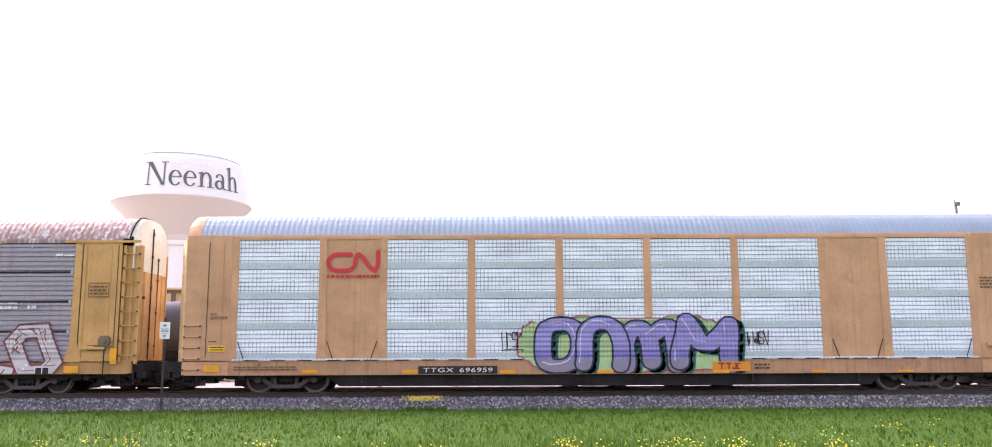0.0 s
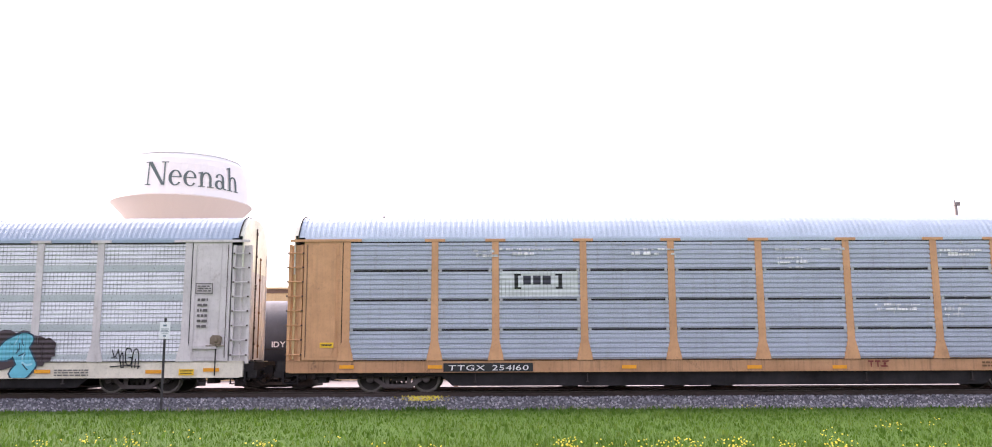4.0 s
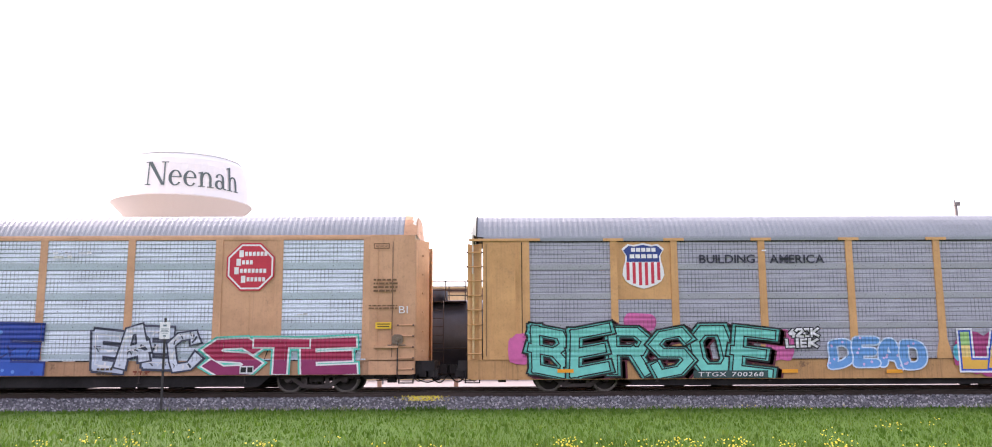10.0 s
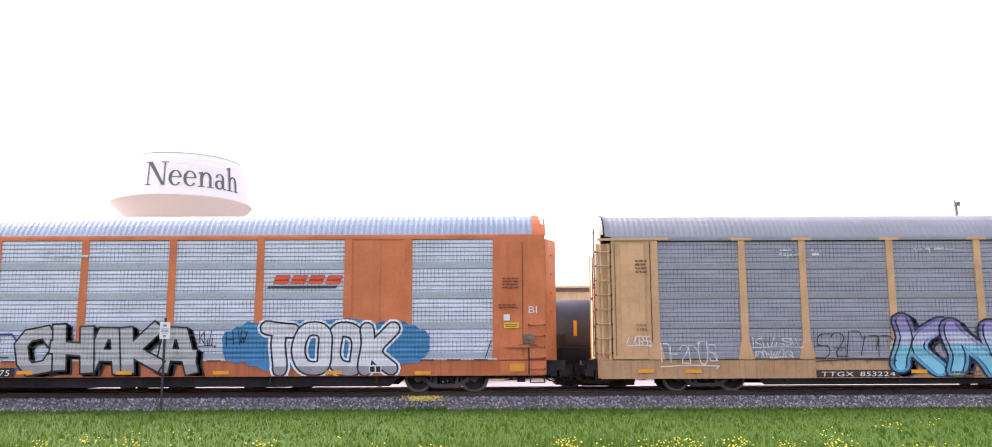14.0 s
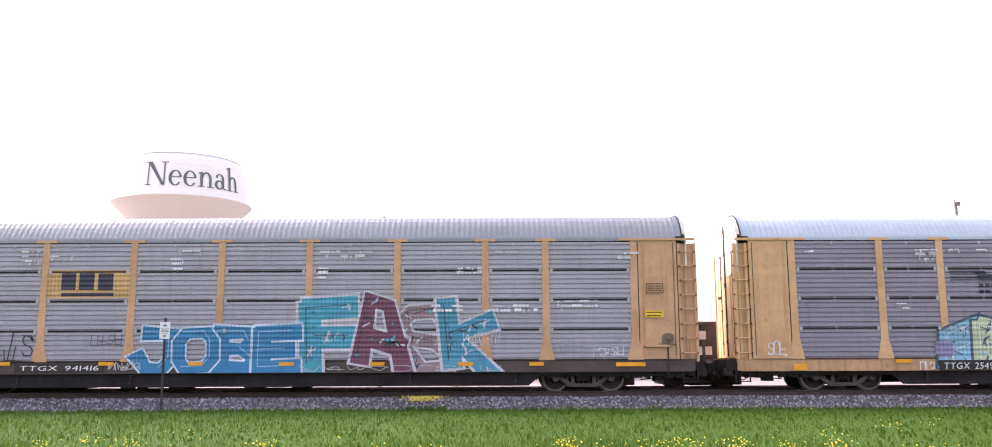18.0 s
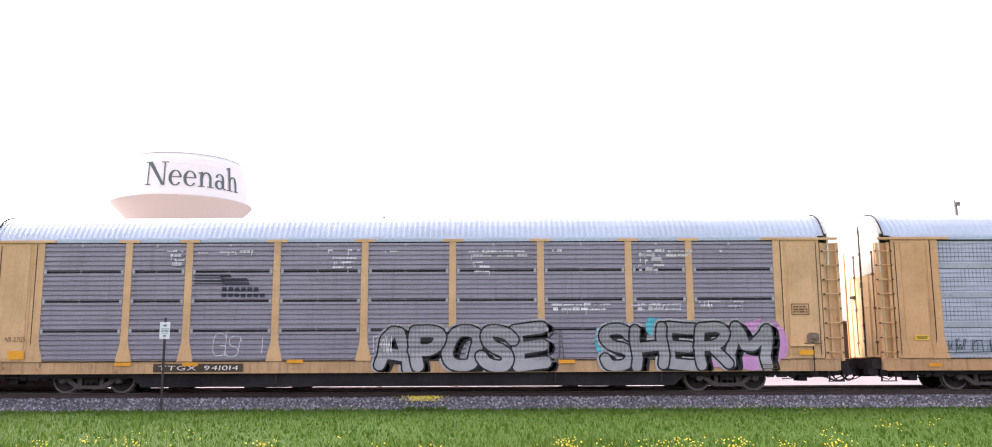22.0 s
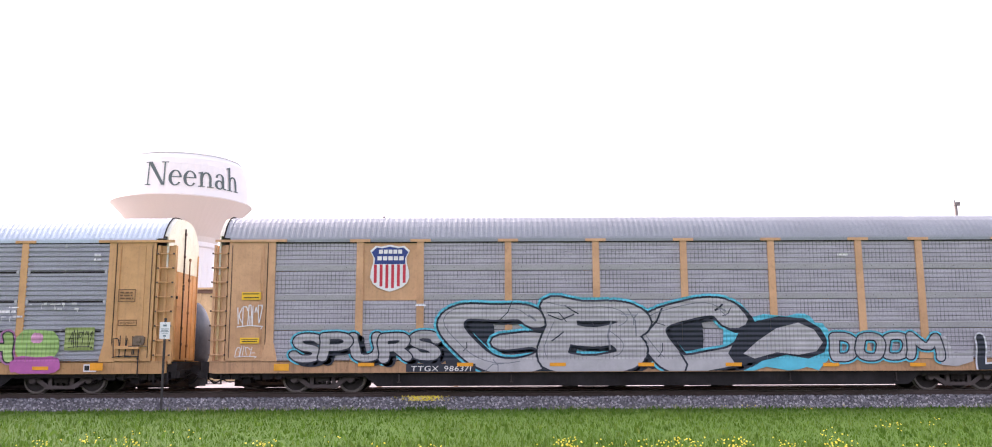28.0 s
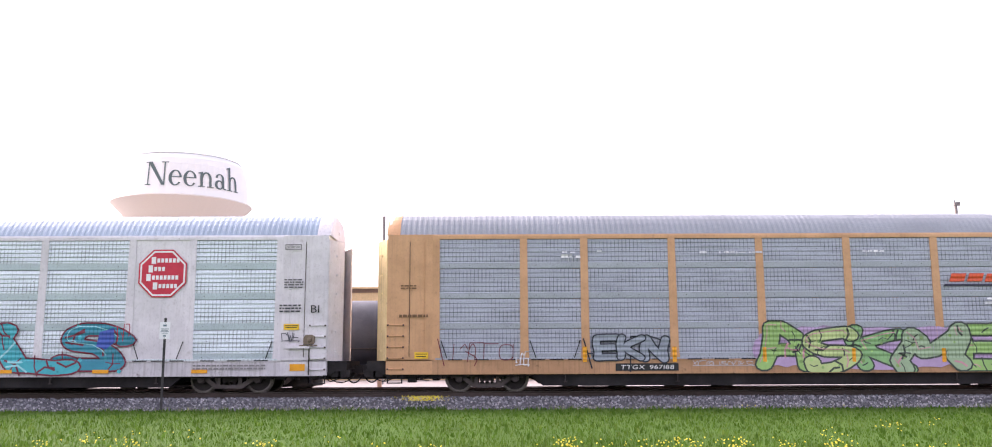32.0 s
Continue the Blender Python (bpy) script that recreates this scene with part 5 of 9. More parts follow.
blob(0, -2.80, 4.33, 0.52, 2.44, srgb(176, 98, 122), n=16, seed=4, label="thin crimson line round a pale green cloud")
blob(0, -2.74, 4.27, 0.56, 2.39, srgb(165, 196, 140), n=16, seed=4, label="pale green cloud of spray paint behind lettering")
piece(0, "OnmM", -2.05, 4.0, 0.60, 2.30, [(1.28, srgb(152, 146, 208)), (1.02, srgb(128, 122, 190)), (0, srgb(138, 132, 152))], line=srgb(28, 40, 58), cast=srgb(24, 92, 88), seed=11, warp=0.5, soft=1, over=0.12, thick=0.2, shine=srgb(225, 222, 235), label="violet and grey graffiti piece with dark teal edges")
scrawl(0, -3.23, -2.58, 1.29, 1.88, srgb(18, 18, 22), n=4, seed=2, width=0.035)
scrawl(0, 4.45, 5.14, 1.38, 1.89, srgb(18, 18, 22), n=4, seed=5, width=0.035)
shape(0, [(rect(3.33, 4.51, 0.62, 0.91), srgb(225, 140, 40))], 'orange painted panel', 'painted_panel')
shape(0, [(rect(3.51, 3.7, 0.83, 0.88), srgb(140, 45, 30)), (rect(3.59, 3.63, 0.68, 0.83), srgb(140, 45, 30)), (rect(3.74, 3.93, 0.83, 0.88), srgb(140, 45, 30)), (rect(3.82, 3.86, 0.68, 0.83), srgb(140, 45, 30)), (rect(3.97, 4.2, 0.83, 0.87, 0.04), srgb(140, 45, 30)), (rect(3.96, 4.19, 0.68, 0.73, -0.04), srgb(140, 45, 30)), (rect(4.03, 4.12, 0.74, 0.82), srgb(140, 45, 30))], 'owner mark in plain bars', 'owner_mark')
reflector(0, -9.19, z=0.6)
reflector(0, -6.08, z=0.59)
reflector(0, -3.04, z=0.57)
reflector(0, -0.01, z=0.56)
reflector(0, 3.59, z=0.55)
reflector(0, 6.66, z=0.53)
reflector(0, 9.34, z=0.52)
shape(0, [(rect(-12.5, -12.01, 0.65, 0.87), srgb(235, 165, 40))], 'orange reflective plate', 'reflector')
bars(0, 4.63, 5.1, 0.66, 0.87, 2, srgb(70, 50, 30), seed=3)
bars(0, -11.56, -9.59, 0.68, 0.84, 2, srgb(110, 80, 50), seed=3)

# car 2
shield(1, -7.93, 3.09, 4.62, 1.31, stripes=False)
board(1, 'TTGX 256013', -7.6, -4.81, 0.61, 0.98)
bars(1, -12.73, -12.13, 2.32, 2.43, 2, srgb(110, 80, 50), seed=3)
frame_box(1, -12.76, -12.11, 1.29, 1.49, srgb(105, 75, 45))
bars(1, -12.7, -12.16, 1.35, 1.43, 3, srgb(105, 75, 45), seed=95)
wild(1, 'HOSR', 4.42, 7.08, 0.56, 1.92, [srgb(208, 200, 200), srgb(196, 184, 186)], line=srgb(122, 66, 74), seed=3, thick=0.16, marks=srgb(222, 222, 224), label='white and maroon graffiti piece')
wild(1, 'HILO', 6.89, 11.04, 0.54, 2.21, [srgb(212, 208, 208), srgb(204, 198, 200)], line=srgb(128, 70, 78), seed=8, thick=0.19, marks=srgb(150, 84, 92), label='white and maroon graffiti piece')
wild(1, 'IDEA', 0.37, 3.82, 0.70, 1.86, [srgb(164, 150, 138), srgb(150, 140, 134)], line=srgb(36, 40, 52), seed=6, thick=0.2, marks=srgb(190, 190, 192), label='grey graffiti piece with black edges')
scrawl(1, -2.94, -2.29, 0.55, 1.66, srgb(190, 190, 192), n=1, seed=4, width=0.04)
scrawl(1, -2.59, -0.32, 0.78, 1.66, srgb(190, 190, 192), n=4, seed=14, width=0.035)
reflector(1, -11.64, z=0.86)
reflector(1, -8.1, z=0.85)
reflector(1, -6.52, z=0.84)
reflector(1, -4.16, z=0.83)
reflector(1, -1.4, z=0.82)
reflector(1, 1.45, z=0.83)
reflector(1, 4.31, z=0.81)
reflector(1, 7.07, z=0.8)
reflector(1, 8.84, z=0.79)
shape(1, [(rect(11.44, 11.89, 0.65, 0.86), srgb(235, 165, 40)), (rect(12.85, 13.06, 0.91, 1.4), srgb(240, 165, 30))], 'orange reflective plate', 'reflector')
shape(1, [(rect(10.53, 11.0, 0.57, 0.84), srgb(222, 222, 224)), (rect(10.56, 10.75, 0.61, 0.81), srgb(18, 18, 22)), (rect(10.78, 10.97, 0.61, 0.81), srgb(18, 18, 22))], 'white-framed black consolidated stencil', 'stencil_plate')
frame_box(1, 12.05, 12.71, 2.99, 3.45, srgb(105, 75, 45))
bars(1, 12.11, 12.65, 3.05, 3.38, 3, srgb(105, 75, 45), seed=1345)
frame_box(1, 12.13, 12.73, 1.33, 1.5, srgb(105, 75, 45))
bars(1, 12.19, 12.67, 1.38, 1.44, 3, srgb(105, 75, 45), seed=1355)
patches(1, [(-11.56, -11.16, 4.31, 1), (-6.75, -5.85, 4.37, 3), (-3.94, -1.63, 4.41, 1), (1.62, 3.59, 4.39, 1), (2.78, 3.38, 4.09, 3), (5.19, 6.2, 4.32, 2), (7.0, 8.01, 4.37, 2), (5.19, 6.18, 2.66, 2), (6.74, 7.93, 2.55, 3), (9.14, 10.53, 2.78, 2), (10.92, 11.48, 4.3, 1)], seed=3)

# car 3
shape(2, [(rect(-6.82, -4.34, 2.96, 3.76), srgb(205, 212, 212)), (rect(-6.36, -6.24, 3.2, 3.68), srgb(18, 18, 22)), (rect(-4.97, -4.85, 3.2, 3.68), srgb(18, 18, 22)), (rect(-6.37, -6.15, 3.62, 3.68), srgb(18, 18, 22)), (rect(-5.07, -4.85, 3.62, 3.68), srgb(18, 18, 22)), (rect(-6.36, -6.14, 3.2, 3.26), srgb(18, 18, 22)), (rect(-5.06, -4.84, 3.2, 3.26), srgb(18, 18, 22)), (rect(-6.08, -5.84, 3.34, 3.62), srgb(50, 50, 62)), (rect(-5.77, -5.53, 3.34, 3.62), srgb(50, 50, 62)), (rect(-5.47, -5.21, 3.34, 3.62), srgb(50, 50, 62))], 'pale panel with a bracketed emblem in dark bars', 'emblem')
board(2, 'TTGX 254160', -8.59, -5.8, 0.61, 0.9)
shape(2, [(rect(4.64, 4.81, 0.88, 0.93), srgb(120, 50, 40)), (rect(4.71, 4.75, 0.73, 0.88), srgb(120, 50, 40)), (rect(4.85, 5.02, 0.88, 0.93), srgb(120, 50, 40)), (rect(4.92, 4.96, 0.73, 0.88), srgb(120, 50, 40)), (rect(5.06, 5.27, 0.88, 0.93, 0.04), srgb(120, 50, 40)), (rect(5.05, 5.26, 0.73, 0.78, -0.04), srgb(120, 50, 40)), (rect(5.12, 5.2, 0.79, 0.87), srgb(120, 50, 40))], 'owner mark in plain bars', 'owner_mark')
shape(2, [(rect(-12.45, -12.02, 1.39, 1.55), srgb(235, 190, 40)), (rect(-12.42, -12.06, 1.48, 1.5), srgb(18, 18, 22)), (rect(-12.39, -12.08, 1.44, 1.47), srgb(18, 18, 22))], 'yellow warning placard', 'placard')
frame_box(2, 11.99, 12.53, 3.04, 3.38, srgb(105, 75, 45))
bars(2, 12.05, 12.47, 3.1, 3.32, 3, srgb(105, 75, 45), seed=1355)
shape(2, [(rect(12.06, 12.51, 1.8, 1.95), srgb(235, 190, 40)), (rect(12.1, 12.48, 1.88, 1.91), srgb(18, 18, 22)), (rect(12.12, 12.45, 1.84, 1.87), srgb(18, 18, 22))], 'yellow warning placard', 'placard')
reflector(2, -11.6, z=0.74, w=0.45)
reflector(2, -8.85, z=0.73, w=0.45)
reflector(2, -2.81, z=0.71, w=0.45)
reflector(2, 1.09, z=0.69, w=0.45)
reflector(2, 3.74, z=0.68, w=0.45)
reflector(2, 9.06, z=0.66, w=0.45)
shape(2, [(rect(10.8, 11.23, 0.63, 0.9), srgb(222, 222, 224)), (rect(10.83, 11.0, 0.67, 0.86), srgb(18, 18, 22)), (rect(11.04, 11.2, 0.67, 0.86), srgb(18, 18, 22))], 'white-framed black consolidated stencil', 'stencil_plate')
bars(2, 8.18, 8.77, 0.7, 0.91, 2, srgb(110, 80, 50), seed=3)
patches(2, [(-7.72, -7.12, 4.37, 2), (-6.88, -5.31, 4.43, 2), (-2.7, -1.3, 4.41, 2), (1.82, 4.13, 4.39, 1), (1.91, 2.72, 4.13, 3), (4.92, 6.24, 2.63, 2), (7.1, 8.15, 4.35, 2), (7.11, 7.77, 2.63, 3), (9.11, 10.56, 2.68, 2), (11.2, 11.56, 4.33, 2)], seed=5)

# car 4
word(3, 'BINGO', -10.85, -9.55, 1.04, 1.57, srgb(200, 110, 185), line=srgb(95, 40, 90), soft=1, seed=4, warp=0.8)
blob(3, -9.39, -8.8, 0.8, 1.72, srgb(38, 32, 40), n=3, seed=3, label='black cloud of spray paint')
blob(3, -9.09, -7.41, 0.61, 1.68, srgb(215, 120, 185), n=5, seed=5, label='pink cloud of spray paint')
blob(3, -6.44, -5.65, 1.47, 2.02, srgb(222, 130, 190), n=3, seed=7, label='pink cloud of spray paint')
blob(3, -5.65, -4.66, 1.47, 2.0, srgb(38, 32, 40), n=4, seed=8, label='black cloud of spray paint')
blob(3, -4.06, -0.9, 0.47, 1.95, srgb(215, 120, 185), n=8, seed=9, label='pink cloud of spray paint')
blob(3, -2.52, -1.69, 1.16, 1.95, srgb(38, 32, 40), n=3, seed=10, label='black cloud of spray paint')
wild(3, 'EKSKES', -8.4, -0.9, 0.47, 1.80, [srgb(30, 140, 118), srgb(24, 125, 105), srgb(40, 155, 130)], line=srgb(205, 228, 222), seed=21, thick=0.17, soft=1, marks=srgb(230, 245, 240), label='green graffiti piece with white edges')
blob(3, -0.9, 7.69, 0.65, 2.06, srgb(62, 48, 54), n=15, seed=11, label='dark brown cloud of spray paint')
wild(3, 'FASEM', -0.9, 6.79, 0.42, 1.82, [srgb(72, 168, 192), srgb(92, 186, 206), srgb(60, 150, 178)], line=srgb(30, 62, 82), seed=13, thick=0.19, soft=1, marks=srgb(150, 210, 225), label='sky blue graffiti piece on a dark ground')
scrawl(3, 9.4, 10.27, 0.8, 1.41, srgb(18, 18, 22), n=4, seed=6, width=0.04)
reflector(3, -12.27, z=0.72)
reflector(3, -10.68, z=0.71)
reflector(3, -7.3, z=0.7)
reflector(3, -3.78, z=0.68)
reflector(3, -0.02, z=0.67)
reflector(3, 3.38, z=0.65)
reflector(3, 7.3, z=0.64)
reflector(3, 10.75, z=0.62)
reflector(3, 12.54, z=0.67)
bars(3, -10.31, -9.27, 0.57, 0.87, 3, srgb(110, 105, 100), seed=3)
frame_box(3, 11.95, 12.49, 3.08, 3.42, srgb(90, 85, 85))
bars(3, 12.01, 12.43, 3.14, 3.36, 3, srgb(90, 85, 85), seed=1443)
bars(3, 12.03, 12.35, 1.99, 2.98, 6, srgb(90, 85, 85), seed=3)
shape(3, [(rect(-11.82, -11.33, 0.56, 0.78), srgb(235, 190, 40)), (rect(-11.78, -11.37, 0.71, 0.73), srgb(18, 18, 22)), (rect(-11.76, -11.39, 0.61, 0.64), srgb(18, 18, 22))], 'yellow warning placard', 'placard')
shape(3, [(rect(11.54, 12.01, 0.56, 0.75), srgb(235, 190, 40)), (rect(11.58, 11.97, 0.68, 0.71), srgb(18, 18, 22)), (rect(11.59, 11.95, 0.61, 0.64), srgb(18, 18, 22))], 'yellow warning placard', 'placard')
bars(3, -12.26, -11.94, 3.82, 4.08, 2, srgb(120, 115, 112), seed=3)
bars(3, -12.54, -11.86, 3.08, 3.28, 2, srgb(120, 115, 112), seed=3)
bars(3, 7.68, 8.74, 0.54, 0.77, 3, srgb(100, 95, 92), seed=3)
letters(3, 'LD LMT', -2.54, -2.13, 0.6, 0.72, srgb(60, 60, 60))
shape(3, [(rect(-6.87, -4.84, 0.56, 0.83), srgb(205, 205, 202))], 'white painted board', 'number_board')
letters(3, 'NKCR 7061', -6.65, -5.23, 0.6, 0.77, srgb(18, 18, 22))

# car 5
shape(4, [(rect(-6.68, -5.68, 3.67, 3.71), srgb(50, 52, 70)), (rect(-6.68, -5.68, 3.57, 3.61), srgb(50, 52, 70)), (rect(-6.68, -5.68, 3.48, 3.52), srgb(50, 52, 70)), (rect(-6.67, -5.68, 3.39, 3.43), srgb(50, 52, 70)), (rect(-5.8, -5.44, 3.6, 3.7, -0.06), srgb(50, 52, 70)), (rect(-5.76, -4.88, 3.51, 3.59, -0.06), srgb(50, 52, 70)), (rect(-5.72, -4.84, 3.38, 3.48, -0.04), srgb(50, 52, 70)), (rect(-5.75, -5.6, 3.18, 3.3), srgb(50, 52, 70)), (rect(-5.55, -5.4, 3.18, 3.3), srgb(50, 52, 70)), (rect(-5.35, -5.2, 3.18, 3.3), srgb(50, 52, 70)), (rect(-5.15, -5.0, 3.18, 3.3), srgb(50, 52, 70)), (rect(-4.95, -4.8, 3.18, 3.3), srgb(50, 52, 70)), (rect(-4.75, -4.6, 3.18, 3.3), srgb(50, 52, 70)), (rect(-5.74, -5.59, 2.98, 3.1), srgb(50, 52, 70)), (rect(-5.54, -5.39, 2.98, 3.1), srgb(50, 52, 70)), (rect(-5.34, -5.19, 2.98, 3.1), srgb(50, 52, 70)), (rect(-5.14, -4.99, 2.98, 3.1), srgb(50, 52, 70)), (rect(-4.94, -4.8, 2.98, 3.1), srgb(50, 52, 70)), (rect(-4.75, -4.6, 2.98, 3.1), srgb(50, 52, 70)), (rect(-4.55, -4.4, 2.98, 3.1), srgb(50, 52, 70))], 'dark railway emblem of level stripes and bars', 'emblem')
board(4, 'TTGX 992536', -7.65, -4.89, 0.61, 0.88)
wild(4, 'PES', -2.9, -1.05, 0.50, 1.62, [srgb(126, 119, 113)], line=srgb(34, 32, 36), seed=4, thick=0.17, soft=2, marks=srgb(40, 38, 42), label='bare bubble graffiti in black outline')
word(4, 'LOOK', 2.57, 6.21, 0.84, 1.89, srgb(178, 48, 140), line=srgb(120, 30, 100), soft=2, seed=9, warp=0.9, spread=2, label='magenta bubble graffiti letters')
word(4, 'MSONE', 6.32, 11.37, 0.54, 1.64, srgb(46, 54, 70), line=srgb(196, 202, 212), soft=2, seed=3, warp=1.0, spread=2, label='dark navy bubble graffiti letters with white edges')
shape(4, [(rect(5.09, 5.35, 0.76, 0.81), srgb(205, 200, 195)), (rect(5.19, 5.25, 0.64, 0.76), srgb(205, 200, 195)), (rect(5.39, 5.65, 0.76, 0.81), srgb(205, 200, 195)), (rect(5.49, 5.55, 0.64, 0.76), srgb(205, 200, 195)), (rect(5.69, 5.99, 0.76, 0.81, 0.04), srgb(205, 200, 195)), (rect(5.69, 5.99, 0.64, 0.68, -0.04), srgb(205, 200, 195)), (rect(5.78, 5.9, 0.69, 0.75), srgb(205, 200, 195))], 'owner mark in plain bars', 'owner_mark')
shape(4, [(rect(-12.61, -11.92, 1.43, 1.53), srgb(215, 210, 195)), (rect(11.9, 12.61, 1.33, 1.43), srgb(215, 210, 195))], 'pale level strip', 'strip')
frame_box(4, 11.96, 12.53, 2.69, 3.03, srgb(215, 208, 208))
bars(4, 12.01, 12.47, 2.75, 2.97, 3, srgb(215, 208, 208), seed=1312)
shape(4, [(rect(-12.13, -11.34, 0.71, 0.87), srgb(215, 150, 60))], 'orange reflective plate', 'reflector')
reflector(4, -7.86, z=0.71)
reflector(4, -4.6, z=0.7)
reflector(4, -1.41, z=0.69)
reflector(4, 1.44, z=0.67)
reflector(4, 5.08, z=0.66)
shape(4, [(rect(10.6, 11.03, 0.63, 0.89), srgb(222, 222, 224)), (rect(10.63, 10.8, 0.67, 0.85), srgb(18, 18, 22)), (rect(10.84, 11.01, 0.67, 0.85), srgb(18, 18, 22))], 'white-framed black consolidated stencil', 'stencil_plate')
scrawl(4, 11.39, 12.47, 0.53, 0.92, srgb(18, 18, 22), n=5, seed=4, width=0.03)
scrawl(4, 2.08, 2.63, 1.16, 1.78, srgb(18, 18, 22), n=3, seed=3, width=0.02)
patches(4, [(-7.37, -7.23, 4.33, 2), (-6.71, -6.43, 4.33, 2), (-3.16, -1.45, 4.41, 1), (-1.05, 0.15, 4.39, 1), (1.56, 3.77, 4.37, 1), (7.49, 7.99, 4.37, 1), (7.21, 7.71, 2.31, 2)], seed=5)
bars(4, 12.09, 12.55, 1.7, 2.06, 3, srgb(205, 198, 198), seed=3)

# car 6
shield(5, -7.94, 3.19, 4.66, 1.35)
letters(5, 'BUILDING', -6.15, -4.4, 4.0, 4.26, srgb(42, 44, 58), bold=True)
letters(5, 'AMERICA', -3.92, -2.2, 3.99, 4.25, srgb(42, 44, 58), bold=True)
blob(5, -12.24, -11.45, 0.79, 1.84, srgb(208, 98, 158), n=3, seed=2, label='pink cloud of spray paint')
blob(5, -8.61, -7.58, 1.83, 2.46, srgb(208, 98, 158), n=4, seed=3, label='pink cloud of spray paint')
blob(5, -4.2, -3.29, 0.89, 1.96, srgb(208, 98, 158), n=4, seed=4, label='pink cloud of spray paint')
word(5, 'BERSOE', -11.57, -3.99, 0.48, 2.04, [(1.43, srgb(74, 184, 172)), (0.91, srgb(88, 190, 176)), (0, srgb(62, 160, 148))], line=srgb(16, 18, 20), cast=srgb(92, 30, 48), seed=12, warp=1.0, spread=2, glow=srgb(104, 204, 190), label='large teal graffiti letters with black edges')
word(5, '42OK', -3.47, -2.52, 1.65, 1.94, srgb(228, 230, 232), seed=2, warp=0.6)
word(5, 'LIEK', -3.55, -2.56, 1.33, 1.61, srgb(228, 230, 232), seed=3, warp=0.6)
word(5, 'DEAD', -2.18, 0.78, 0.7, 1.6, srgb(96, 156, 214), line=srgb(196, 218, 240), soft=2, seed=5, warp=0.8, spread=2, dots=(srgb(205, 180, 220), 22), label='light blue bubble graffiti letters')
blob(5, 1.63, 6.42, 0.37, 1.93, srgb(172, 62, 122), n=12, seed=6, label='magenta cloud of spray paint')
blob(5, 1.63, 2.32, 0.86, 1.45, srgb(70, 180, 200), n=2, seed=8, label='turquoise cloud of spray paint')
blob(5, 5.67, 6.26, 0.75, 1.37, srgb(70, 180, 200), n=2, seed=9, label='turquoise cloud of spray paint')
word(5, 'LAJAE', 1.96, 6.07, 0.66, 1.79, [(1.38, srgb(150, 196, 120)), (1.03, srgb(232, 206, 130)), (0, srgb(226, 176, 70))], line=srgb(24, 78, 190), halo=srgb(228, 230, 236), seed=4, warp=0.25, label='yellow and blue block graffiti letters')
wild(5, 'SOT', 6.5, 8.83, 0.43, 1.56, [srgb(188, 188, 184), srgb(180, 180, 176)], line=srgb(98, 96, 94), seed=15, thick=0.21, soft=2, marks=srgb(190, 190, 192), label='silver bubble graffiti')
shape(5, [([(10.19, 0.77), (9.74, 1.12), (9.5, 1.52), (9.6, 1.81), (9.86, 1.95), (10.16, 1.87), (10.3, 1.67), (10.49, 1.81), (10.81, 1.82), (11.04, 1.65), (10.97, 1.27), (10.64, 0.96)], srgb(38, 92, 168))], 'blue painted heart', 'graffiti')
shape(5, [([(11.02, 1.35), (11.3, 1.49), (11.47, 1.59), (11.66, 1.51), (11.69, 1.31), (11.41, 1.25), (11.13, 1.25)], srgb(38, 92, 168))], 'blue painted shape', 'graffiti')
shape(5, [([(11.04, 1.08), (11.36, 1.19), (11.64, 1.17), (11.63, 1.02), (11.31, 1.0)], srgb(38, 92, 168))], 'blue painted shape', 'graffiti')
blob(5, 9.07, 10.01, 0.85, 1.24, srgb(70, 160, 130), n=3, seed=4, label='green cloud of spray paint')
scrawl(5, 10.85, 11.76, 1.61, 1.94, srgb(18, 18, 22), n=5, seed=8, width=0.025)
board(5, 'TTGX 700268', -6.49, -4.17, 0.41, 0.64, ground=srgb(40, 70, 68))
reflector(5, -10.46, z=0.59)
reflector(5, -3.49, z=0.56)
reflector(5, -0.24, z=0.54)
shape(5, [(rect(12.03, 12.5, 0.35, 0.57), srgb(225, 150, 40))], 'orange reflective plate', 'reflector')
frame_box(5, 11.97, 12.51, 2.79, 3.11, srgb(105, 75, 45))
bars(5, 12.03, 12.45, 2.85, 3.05, 3, srgb(105, 75, 45), seed=1333)
patches(5, [(7.14, 8.39, 4.39, 1), (-4.27, -4.11, 4.36, 1)], seed=4)
shape(5, [(rect(12.09, 12.33, 2.59, 2.69), srgb(222, 222, 224))], 'white sticker', 'sticker')
frame_box(5, 11.52, 11.99, 0.39, 0.53, srgb(105, 75, 45))
bars(5, 11.57, 11.93, 0.45, 0.47, 3, srgb(105, 75, 45), seed=1318)

